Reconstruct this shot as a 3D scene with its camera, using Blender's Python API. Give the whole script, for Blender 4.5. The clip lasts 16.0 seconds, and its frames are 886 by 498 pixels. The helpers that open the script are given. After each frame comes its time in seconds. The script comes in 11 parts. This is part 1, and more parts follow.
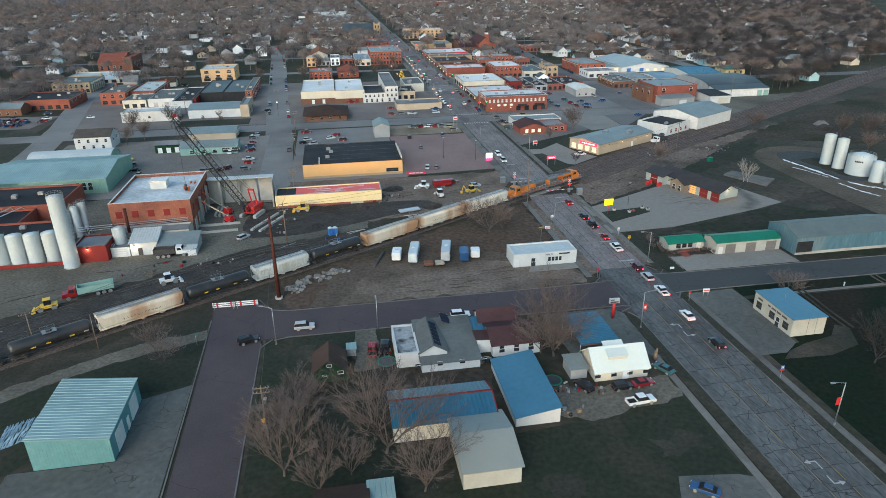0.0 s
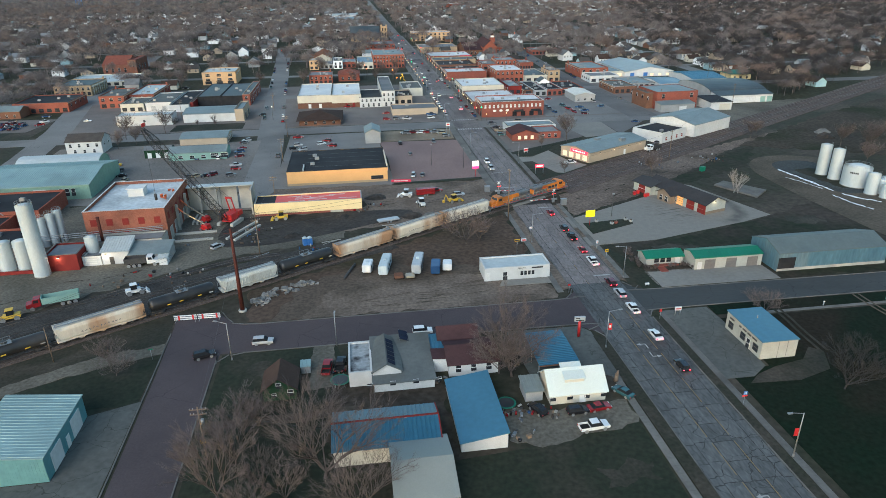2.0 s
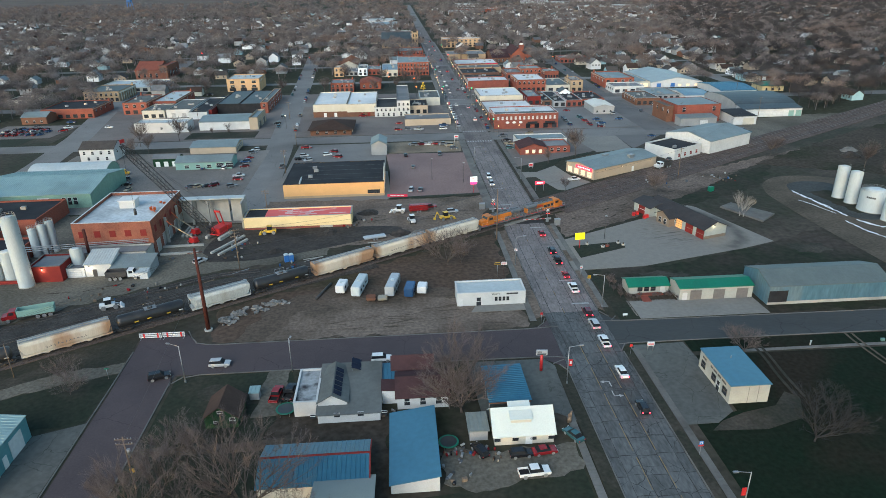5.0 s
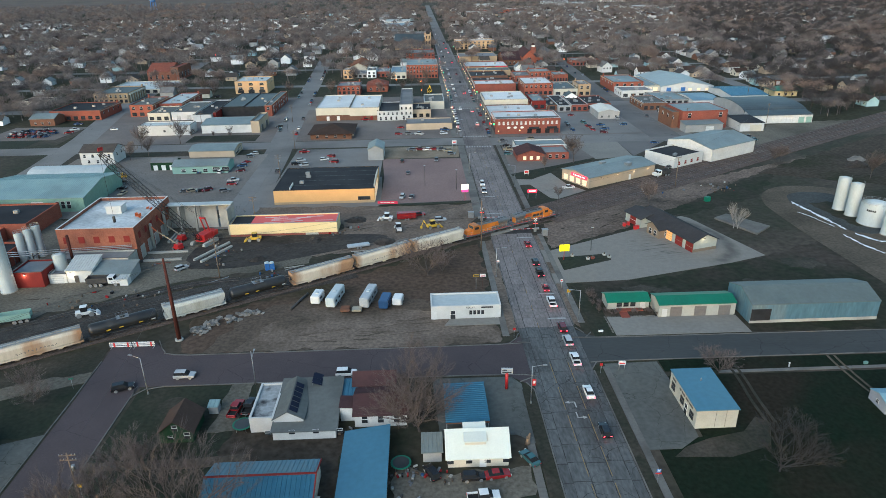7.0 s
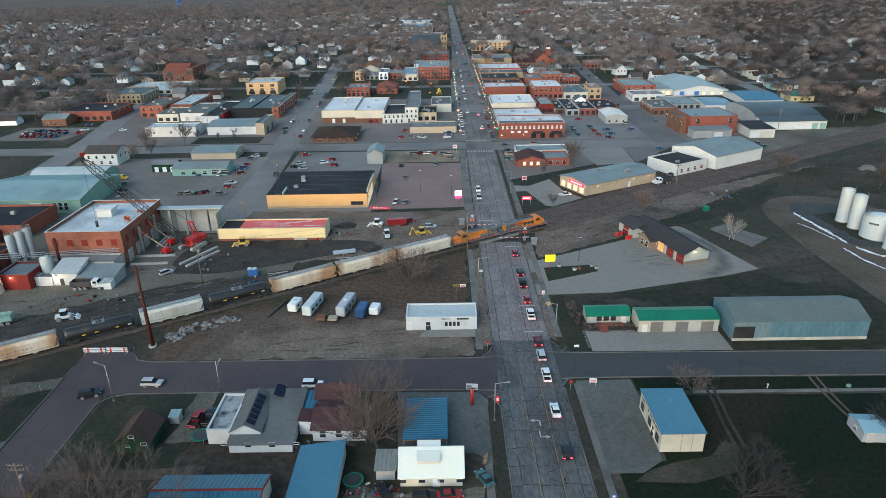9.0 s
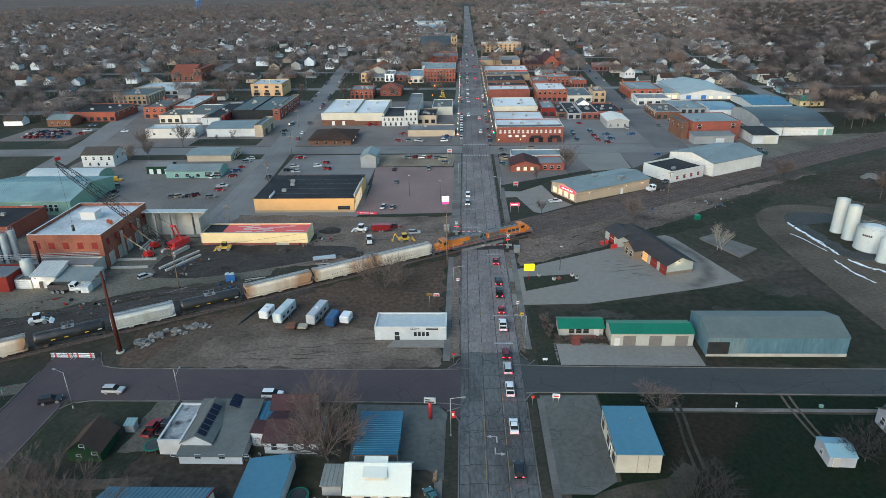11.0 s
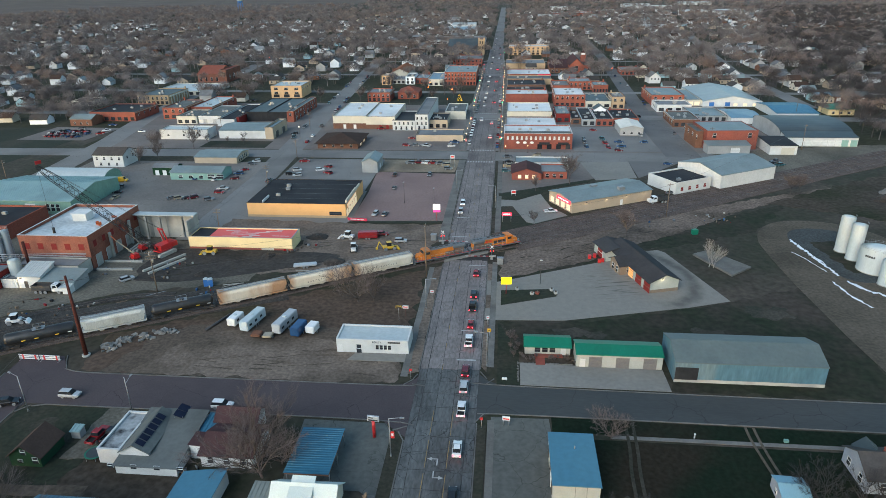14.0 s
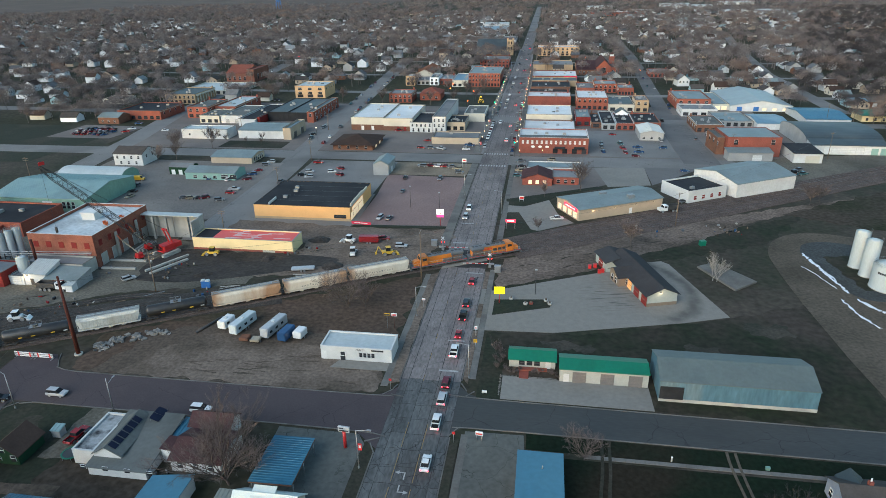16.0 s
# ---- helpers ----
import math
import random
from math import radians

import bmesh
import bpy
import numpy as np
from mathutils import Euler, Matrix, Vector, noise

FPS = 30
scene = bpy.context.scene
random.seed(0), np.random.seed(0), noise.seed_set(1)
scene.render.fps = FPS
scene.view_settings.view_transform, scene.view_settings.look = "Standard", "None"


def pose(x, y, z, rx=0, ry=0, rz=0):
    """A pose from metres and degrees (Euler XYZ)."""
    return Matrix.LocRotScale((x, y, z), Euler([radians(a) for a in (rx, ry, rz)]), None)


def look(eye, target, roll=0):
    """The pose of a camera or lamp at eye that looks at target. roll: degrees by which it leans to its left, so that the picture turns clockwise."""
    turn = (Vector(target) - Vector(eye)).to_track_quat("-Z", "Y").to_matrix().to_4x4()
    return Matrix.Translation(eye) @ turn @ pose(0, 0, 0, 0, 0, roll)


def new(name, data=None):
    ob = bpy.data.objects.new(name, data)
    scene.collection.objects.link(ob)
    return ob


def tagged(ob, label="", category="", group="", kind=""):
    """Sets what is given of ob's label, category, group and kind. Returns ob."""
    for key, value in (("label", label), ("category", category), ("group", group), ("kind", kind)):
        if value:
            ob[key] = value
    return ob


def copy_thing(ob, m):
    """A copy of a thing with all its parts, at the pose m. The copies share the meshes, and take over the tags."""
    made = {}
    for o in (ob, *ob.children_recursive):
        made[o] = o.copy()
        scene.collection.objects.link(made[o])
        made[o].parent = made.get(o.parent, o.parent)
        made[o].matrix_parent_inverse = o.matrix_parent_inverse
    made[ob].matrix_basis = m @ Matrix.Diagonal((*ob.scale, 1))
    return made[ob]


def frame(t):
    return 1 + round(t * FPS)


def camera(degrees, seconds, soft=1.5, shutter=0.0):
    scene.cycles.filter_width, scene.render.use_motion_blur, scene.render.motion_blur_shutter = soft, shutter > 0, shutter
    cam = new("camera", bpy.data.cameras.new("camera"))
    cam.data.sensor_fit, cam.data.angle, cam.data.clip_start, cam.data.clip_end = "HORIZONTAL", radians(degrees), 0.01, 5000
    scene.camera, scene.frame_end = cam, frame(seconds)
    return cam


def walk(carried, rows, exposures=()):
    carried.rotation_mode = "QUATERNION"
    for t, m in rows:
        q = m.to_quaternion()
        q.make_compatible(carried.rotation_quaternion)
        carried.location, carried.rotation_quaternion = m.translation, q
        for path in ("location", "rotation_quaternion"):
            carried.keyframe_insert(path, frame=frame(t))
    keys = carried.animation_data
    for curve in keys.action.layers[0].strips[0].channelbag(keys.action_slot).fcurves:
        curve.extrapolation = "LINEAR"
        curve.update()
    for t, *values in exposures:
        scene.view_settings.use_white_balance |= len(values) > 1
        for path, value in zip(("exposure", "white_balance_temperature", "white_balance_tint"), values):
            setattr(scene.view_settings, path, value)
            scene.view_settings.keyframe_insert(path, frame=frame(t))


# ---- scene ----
cam = camera(69.2, 16.0, soft=0.5)
# seconds, eye, yaw, pitch, roll
PATH = [
    (0, -69.24, -119.66, 71.14, -9.260, -23.545, -0.771),
    (0.5, -66.20, -119.14, 71.43, -8.900, -23.498, -0.771),
    (1, -63.20, -118.61, 71.79, -8.558, -23.473, -0.777),
    (1.5, -60.22, -118.07, 72.21, -8.161, -23.459, -0.786),
    (2, -57.26, -117.53, 72.67, -7.781, -23.466, -0.798),
    (2.5, -54.32, -116.97, 73.15, -7.403, -23.455, -0.813),
    (3, -51.41, -116.41, 73.66, -7.031, -23.382, -0.829),
    (3.5, -48.50, -115.83, 74.18, -6.582, -23.312, -0.847),
    (4, -45.61, -115.25, 74.70, -5.459, -23.246, -0.864),
    (6.5, -31.28, -112.15, 77.15, -2.488, -23.162, -0.939),
    (7, -28.43, -111.50, 77.57, -1.863, -23.182, -0.949),
    (7.5, -25.58, -110.83, 77.96, -1.236, -23.187, -0.957),
    (8, -22.74, -110.15, 78.32, -0.619, -23.192, -0.963),
    (8.5, -19.89, -109.45, 78.65, -0.160, -23.203, -0.968),
    (9, -17.05, -108.75, 78.95, 0.375, -23.194, -0.970),
    (11.5, -2.87, -104.98, 80.11, 2.547, -23.127, -0.959),
    (12, -0.05, -104.18, 80.30, 3.038, -23.093, -0.955),
    (12.5, 2.76, -103.36, 80.49, 3.534, -23.085, -0.952),
    (13, 5.56, -102.53, 80.69, 4.092, -23.077, -0.950),
    (13.5, 8.34, -101.68, 80.91, 4.859, -23.051, -0.950),
    (14, 11.11, -100.81, 81.16, 5.742, -23.046, -0.952),
    (14.5, 13.87, -99.92, 81.45, 6.605, -23.047, -0.958),
    (15, 16.60, -99.01, 81.79, 7.528, -23.049, -0.969),
    (15.5, 19.30, -98.08, 82.19, 8.339, -23.073, -0.985),
    (16, 21.98, -97.14, 82.67, 9.065, -23.123, -1.008),
]
walk(cam, [(t, pose(x, y, z, 90 + pitch, 0, yaw) @ pose(0, 0, 0, 0, 0, roll)) for t, x, y, z, yaw, pitch, roll in PATH],
     exposures=[(0.0, 1.65, 5750, 3), (16.0, 1.65, 5750, 3)])

# ---- small tools ----
def part(name, bm, material, parent=None, label=""):
    """One mesh object from a bmesh, under a thing or a part."""
    me = bpy.data.meshes.new(name)
    bm.to_mesh(me)
    bm.free()
    mats = material if isinstance(material, (list, tuple)) else [material]
    for mm in mats:
        me.materials.append(mm)
    ob = new(name, me)
    if parent is not None:
        ob.parent = parent
    if label:
        ob["label"] = label
    return ob


def thing(name, label, category, m=None, group=""):
    e = new(name)
    e.empty_display_size = 0.5
    if m is not None:
        e.matrix_basis = m
    return tagged(e, label, category, group)


def quad(bm, pts, mi=0):
    f = bm.faces.new([bm.verts.new(p) for p in pts])
    f.material_index = mi
    return f


def box(bm, x0, y0, z0, x1, y1, z1, mi=0, m=None):
    vs = [bm.verts.new(p) for p in ((x0, y0, z0), (x1, y0, z0), (x1, y1, z0), (x0, y1, z0),
                                    (x0, y0, z1), (x1, y0, z1), (x1, y1, z1), (x0, y1, z1))]
    if m is not None:
        for v in vs:
            v.co = m @ v.co
    for ids in ((3, 2, 1, 0), (4, 5, 6, 7), (0, 1, 5, 4), (1, 2, 6, 5), (2, 3, 7, 6), (3, 0, 4, 7)):
        bm.faces.new([vs[i] for i in ids]).material_index = mi
    return vs


def cyl(bm, a, b, r0, r1=None, n=10, caps=True, mi=0):
    """A tapered tube from a to b."""
    r1 = r0 if r1 is None else r1
    a, b = Vector(a), Vector(b)
    w = (b - a).normalized()
    u = w.orthogonal().normalized()
    v = w.cross(u)
    lo, hi = [], []
    for k in range(n):
        c, s = math.cos(2 * math.pi * k / n), math.sin(2 * math.pi * k / n)
        lo.append(bm.verts.new(a + (u * c + v * s) * r0))
        hi.append(bm.verts.new(b + (u * c + v * s) * r1))
    for k in range(n):
        f = bm.faces.new((lo[k], lo[(k + 1) % n], hi[(k + 1) % n], hi[k]))
        f.smooth, f.material_index = n > 6, mi
    if caps:
        bm.faces.new(lo[::-1]).material_index = mi
        bm.faces.new(hi).material_index = mi


def prism(bm, profile, y0, y1, mi=0, m=None):
    """A profile of (x, z) drawn out along y."""
    lo = [bm.verts.new((x, y0, z)) for x, z in profile]
    hi = [bm.verts.new((x, y1, z)) for x, z in profile]
    if m is not None:
        for v in lo + hi:
            v.co = m @ v.co
    n = len(profile)
    fs = [bm.faces.new(lo), bm.faces.new(hi[::-1])]
    for k in range(n):
        fs.append(bm.faces.new((lo[(k + 1) % n], lo[k], hi[k], hi[(k + 1) % n])))
    for f in fs:
        f.material_index = mi
    bmesh.ops.recalc_face_normals(bm, faces=fs)
    return fs


LAYER = []


RAGGED = ("sandy_railway_margin", "dormant_grass", "bare_dirt", "gravel_yard", "dark_rough_grass", "dark_rough_earth", "wheel_worn_earth", "blue_grey_gravel", "dark_wet_soil")


def ragged(pts, seed, step=1.3, fine=0.35, wide=0.9):
    """An outline broken up as the edge of earth or grass is."""
    r = random.Random(seed)
    out = []
    n = len(pts)
    for k in range(n):
        (ax, ay), (bx, by) = pts[k], pts[(k + 1) % n]
        d = math.hypot(bx - ax, by - ay)
        m = max(1, min(60, int(d / step)))
        ph, fr = r.uniform(0, 6.28), r.uniform(0.5, 0.9)
        for i in range(m):
            t = i / m
            o = (wide * math.sin(ph + fr * t * d) * math.sin(math.pi * t) + r.uniform(-fine, fine)) if d > 3 else 0.0
            out.append((ax + (bx - ax) * t - (by - ay) / max(d, 0.01) * o, ay + (by - ay) * t + (bx - ax) / max(d, 0.01) * o))
    return out


def slab(name, pts, z, mat, label, category, deep=0.3, kind="structure"):
    """A flat piece of ground with an outline and a thickness."""
    if mat.name in RAGGED and name != "wheel_rut":
        area = abs(sum(p[0] * q[1] - q[0] * p[1] for p, q in zip(pts, pts[1:] + pts[:1]))) / 2
        around = sum(math.dist(p, q) for p, q in zip(pts, pts[1:] + pts[:1]))
        broad = 2 * area / around
        pts = ragged(pts, len(LAYER), 1.3, min(0.35, 0.06 * broad), min(0.9, 0.08 * broad))
    if name != "wheel_rut":
        LAYER.append(name)
    z += 0.0005 * len(LAYER)
    bm = bmesh.new()
    top = [bm.verts.new((x, y, z)) for x, y in pts]
    low = [bm.verts.new((x, y, z - deep)) for x, y in pts]
    f = bm.faces.new(top)
    n = len(pts)
    for k in range(n):
        bm.faces.new((top[k], low[k], low[(k + 1) % n], top[(k + 1) % n]))
    bmesh.ops.recalc_face_normals(bm, faces=bm.faces[:])
    if f.normal.z < 0:
        bmesh.ops.reverse_faces(bm, faces=bm.faces[:])
    return tagged(part(name, bm, mat), label, category, kind=kind)


def along(line, s):
    """The place and heading s metres along a line of points."""
    for (ax, ay), (bx, by) in zip(line, line[1:]):
        d = math.hypot(bx - ax, by - ay)
        if s <= d or (bx, by) == line[-1]:
            return ax + (bx - ax) * s / d, ay + (by - ay) * s / d, math.degrees(math.atan2(by - ay, bx - ax))
        s -= d


def length(line):
    return sum(math.hypot(b[0] - a[0], b[1] - a[1]) for a, b in zip(line, line[1:]))


def offset(line, d):
    """The line moved d metres to its left."""
    out = []
    for k, (x, y) in enumerate(line):
        a, b = line[max(k - 1, 0)], line[min(k + 1, len(line) - 1)]
        w = math.hypot(b[0] - a[0], b[1] - a[1])
        out.append((x - (b[1] - a[1]) / w * d, y + (b[0] - a[0]) / w * d))
    return out


def strip(name, line, width, z, mat, label, category, deep=0.3):
    return slab(name, offset(line, width / 2) + offset(line, -width / 2)[::-1], z, mat, label, category, deep)


def smooth(line, steps=6):
    """A line of points rounded by a Catmull-Rom curve."""
    out = []
    for k in range(len(line) - 1):
        p = [Vector(line[min(max(k + j, 0), len(line) - 1)]) for j in (-1, 0, 1, 2)]
        for i in range(steps):
            t = i / steps
            q = 0.5 * (2 * p[1] + (p[2] - p[0]) * t + (2 * p[0] - 5 * p[1] + 4 * p[2] - p[3]) * t * t
                       + (3 * p[1] - p[0] - 3 * p[2] + p[3]) * t ** 3)
            out.append((q.x, q.y))
    return out + [line[-1]]

# ---- world and light ----
world = bpy.data.worlds.new("dusk_sky")
scene.world = world
world.use_nodes = True
wn = world.node_tree
sky = wn.nodes.new("ShaderNodeTexSky")
sky.sky_type = "NISHITA"
sky.sun_disc = False
sky.sun_elevation, sky.sun_rotation = radians(5.0), radians(210.0)
sky.altitude, sky.air_density, sky.dust_density, sky.ozone_density = 300, 1.0, 1.5, 1.5
wn.links.new(sky.outputs[0], wn.nodes["Background"].inputs[0])
wn.nodes["Background"].inputs[1].default_value = 0.15
sun = new("sun", bpy.data.lights.new("sun", "SUN"))
sun.data.energy, sun.data.angle, sun.data.color = 0.85, radians(45), (1.0, 0.95, 0.90)
sun.matrix_basis = look((0, 0, 150), (110, 200, 0))

# ---- materials ----
def surf(name, a, b=None, rough=0.8, metal=0.0, scale=0.6, fine=6.0, bump=0.0, vary=0.0, stain=None, stretch=(1, 1, 1), amount=0.25, island=0.0):
    """A surface of two colours mixed at two scales, at world size; vary: how far single objects differ; stain: a third colour in patches."""
    m = bpy.data.materials.new(name)
    m.use_nodes = True
    t = m.node_tree
    n, ln = t.nodes, t.links
    p = n["Principled BSDF"]
    b = b or tuple(c * 0.8 for c in a)
    geo = n.new("ShaderNodeNewGeometry")
    mp = n.new("ShaderNodeMapping")
    mp.inputs["Scale"].default_value = stretch
    ln.new(geo.outputs["Position"], mp.inputs["Vector"])
    big = n.new("ShaderNodeTexNoise")
    big.inputs["Scale"].default_value, big.inputs["Detail"].default_value, big.inputs["Roughness"].default_value = scale, 5, 0.65
    small = n.new("ShaderNodeTexNoise")
    small.inputs["Scale"].default_value, small.inputs["Detail"].default_value = fine, 3
    for q in (big, small):
        ln.new(mp.outputs[0], q.inputs["Vector"])
    ramp = n.new("ShaderNodeMapRange")
    ramp.inputs["From Min"].default_value, ramp.inputs["From Max"].default_value = 0.35, 0.65
    ln.new(big.outputs["Fac"], ramp.inputs["Value"])
    mix = n.new("ShaderNodeMix")
    mix.data_type = "RGBA"
    mix.inputs["A"].default_value, mix.inputs["B"].default_value = (*a, 1), (*b, 1)
    ln.new(ramp.outputs[0], mix.inputs["Factor"])
    out = mix.outputs["Result"]
    if stain:
        sn = n.new("ShaderNodeTexNoise")
        sn.inputs["Scale"].default_value, sn.inputs["Detail"].default_value = scale * 0.37, 6
        ln.new(mp.outputs[0], sn.inputs["Vector"])
        sr = n.new("ShaderNodeMapRange")
        sr.inputs["From Min"].default_value, sr.inputs["From Max"].default_value = 0.5, 0.66
        ln.new(sn.outputs["Fac"], sr.inputs["Value"])
        m3 = n.new("ShaderNodeMix")
        m3.data_type = "RGBA"
        m3.inputs["B"].default_value = (*stain, 1)
        ln.new(out, m3.inputs["A"])
        ln.new(sr.outputs[0], m3.inputs["Factor"])
        out = m3.outputs["Result"]
    hsv = n.new("ShaderNodeHueSaturation")
    ln.new(out, hsv.inputs["Color"])
    val = n.new("ShaderNodeMapRange")
    val.inputs["From Min"].default_value, val.inputs["From Max"].default_value = 0.3, 0.7
    val.inputs["To Min"].default_value, val.inputs["To Max"].default_value = 1 - 0.3 * amount, 1 + 0.3 * amount
    ln.new(small.outputs["Fac"], val.inputs["Value"])
    value = val.outputs[0]
    if vary:
        oi = n.new("ShaderNodeObjectInfo")
        mr = n.new("ShaderNodeMapRange")
        mr.inputs["To Min"].default_value, mr.inputs["To Max"].default_value = 1 - vary, 1 + vary
        ln.new(oi.outputs["Random"], mr.inputs["Value"])
        mul = n.new("ShaderNodeMath")
        mul.operation = "MULTIPLY"
        ln.new(value, mul.inputs[0])
        ln.new(mr.outputs[0], mul.inputs[1])
        value = mul.outputs[0]
    if island:
        mr = n.new("ShaderNodeMapRange")
        mr.inputs["To Min"].default_value, mr.inputs["To Max"].default_value = 1 - island, 1 + island
        ln.new(geo.outputs["Random Per Island"], mr.inputs["Value"])
        mul = n.new("ShaderNodeMath")
        mul.operation = "MULTIPLY"
        ln.new(value, mul.inputs[0])
        ln.new(mr.outputs[0], mul.inputs[1])
        value = mul.outputs[0]
    ln.new(value, hsv.inputs["Value"])
    ln.new(hsv.outputs[0], p.inputs["Base Color"])
    p.inputs["Roughness"].default_value, p.inputs["Metallic"].default_value = rough, metal
    if rough > 0.65:
        p.inputs["Specular IOR Level"].default_value = 0.08
    if bump:
        bn = n.new("ShaderNodeBump")
        bn.inputs["Strength"].default_value, bn.inputs["Distance"].default_value = 0.6, bump
        ln.new(small.outputs["Fac"], bn.inputs["Height"])
        ln.new(bn.outputs[0], p.inputs["Normal"])
    return m


def brickwork(name, a, b, mortar, size=0.24):
    """Brick courses too small to tell apart, with weathered patches."""
    m = surf(name, a, b, 0.9, scale=0.25, fine=2.5, vary=0.1)
    t = m.node_tree
    n, ln = t.nodes, t.links
    p = n["Principled BSDF"]
    src = p.inputs["Base Color"].links[0].from_socket
    wave = n.new("ShaderNodeTexWave")
    wave.wave_type, wave.bands_direction = "BANDS", "Z"
    wave.inputs["Scale"].default_value, wave.inputs["Distortion"].default_value = 1.9, 0.3
    geo = n.new("ShaderNodeNewGeometry")
    ln.new(geo.outputs["Position"], wave.inputs["Vector"])
    r = n.new("ShaderNodeMapRange")
    r.inputs["From Min"].default_value, r.inputs["From Max"].default_value = 0.75, 1.0
    r.inputs["To Max"].default_value = 0.35
    ln.new(wave.outputs["Fac"], r.inputs["Value"])
    mx = n.new("ShaderNodeMix")
    mx.data_type = "RGBA"
    mx.inputs["B"].default_value = (*mortar, 1)
    ln.new(r.outputs[0], mx.inputs["Factor"])
    ln.new(src, mx.inputs["A"])
    ln.new(mx.outputs["Result"], p.inputs["Base Color"])
    return m


def ribbed(name, a, b, axis="X", pitch=0.9, rough=0.45, metal=0.3, stain=None):
    """Ribbed sheet metal: fine ribs as relief."""
    m = surf(name, a, b, rough, metal, scale=0.18, fine=1.2, vary=0.03, stain=stain)
    t = m.node_tree
    n, ln = t.nodes, t.links
    geo = n.new("ShaderNodeNewGeometry")
    wave = n.new("ShaderNodeTexWave")
    wave.bands_direction, wave.wave_profile = axis, "SAW"
    wave.inputs["Scale"].default_value = 0.314 / pitch
    ln.new(geo.outputs["Position"], wave.inputs["Vector"])
    bn = n.new("ShaderNodeBump")
    bn.inputs["Strength"].default_value, bn.inputs["Distance"].default_value = 0.8, 0.04
    ln.new(wave.outputs["Fac"], bn.inputs["Height"])
    ln.new(bn.outputs[0], n["Principled BSDF"].inputs["Normal"])
    return m


def glow(name, c, strength):
    m = bpy.data.materials.new(name)
    m.use_nodes = True
    p = m.node_tree.nodes["Principled BSDF"]
    p.inputs["Base Color"].default_value = (*c, 1)
    p.inputs["Emission Color"].default_value = (*c, 1)
    p.inputs["Emission Strength"].default_value = strength
    return m


def cracked(name, a, b, seal, cell=2.6, wide=0.035, **k):
    """Paving with dark sealed cracks of its own irregular shape."""
    m = surf(name, a, b, **k)
    t = m.node_tree
    n, ln = t.nodes, t.links
    p = n["Principled BSDF"]
    src = p.inputs["Base Color"].links[0].from_socket
    geo = n.new("ShaderNodeNewGeometry")
    wob = n.new("ShaderNodeTexNoise")
    wob.inputs["Scale"].default_value = 0.5
    ln.new(geo.outputs["Position"], wob.inputs["Vector"])
    add = n.new("ShaderNodeMix")
    add.data_type = "VECTOR"
    add.inputs["Factor"].default_value = 0.35
    ln.new(geo.outputs["Position"], add.inputs["A"])
    ad2 = n.new("ShaderNodeVectorMath")
    ad2.operation = "MULTIPLY_ADD"
    ad2.inputs[1].default_value = (4, 4, 4)
    ln.new(wob.outputs["Color"], ad2.inputs[0])
    ln.new(geo.outputs["Position"], ad2.inputs[2])
    ln.new(ad2.outputs[0], add.inputs["B"])
    vo = n.new("ShaderNodeTexVoronoi")
    vo.feature = "DISTANCE_TO_EDGE"
    vo.inputs["Scale"].default_value = 1 / cell / 2.2
    ln.new(add.outputs["Result"], vo.inputs["Vector"])
    r = n.new("ShaderNodeMapRange")
    r.inputs["From Min"].default_value, r.inputs["From Max"].default_value = wide * 0.25, wide * 0.6
    r.inputs["To Min"].default_value, r.inputs["To Max"].default_value = 0.85, 0.0
    ln.new(vo.outputs["Distance"], r.inputs["Value"])
    pat = n.new("ShaderNodeTexNoise")
    pat.inputs["Scale"].default_value = 0.09
    ln.new(geo.outputs["Position"], pat.inputs["Vector"])
    pr = n.new("ShaderNodeMapRange")
    pr.inputs["From Min"].default_value, pr.inputs["From Max"].default_value = 0.40, 0.54
    ln.new(pat.outputs["Fac"], pr.inputs["Value"])
    mu = n.new("ShaderNodeMath")
    mu.operation = "MULTIPLY"
    ln.new(r.outputs[0], mu.inputs[0])
    ln.new(pr.outputs[0], mu.inputs[1])
    mx = n.new("ShaderNodeMix")
    mx.data_type = "RGBA"
    mx.inputs["B"].default_value = (*seal, 1)
    ln.new(mu.outputs[0], mx.inputs["Factor"])
    ln.new(src, mx.inputs["A"])
    ln.new(mx.outputs["Result"], p.inputs["Base Color"])
    return m


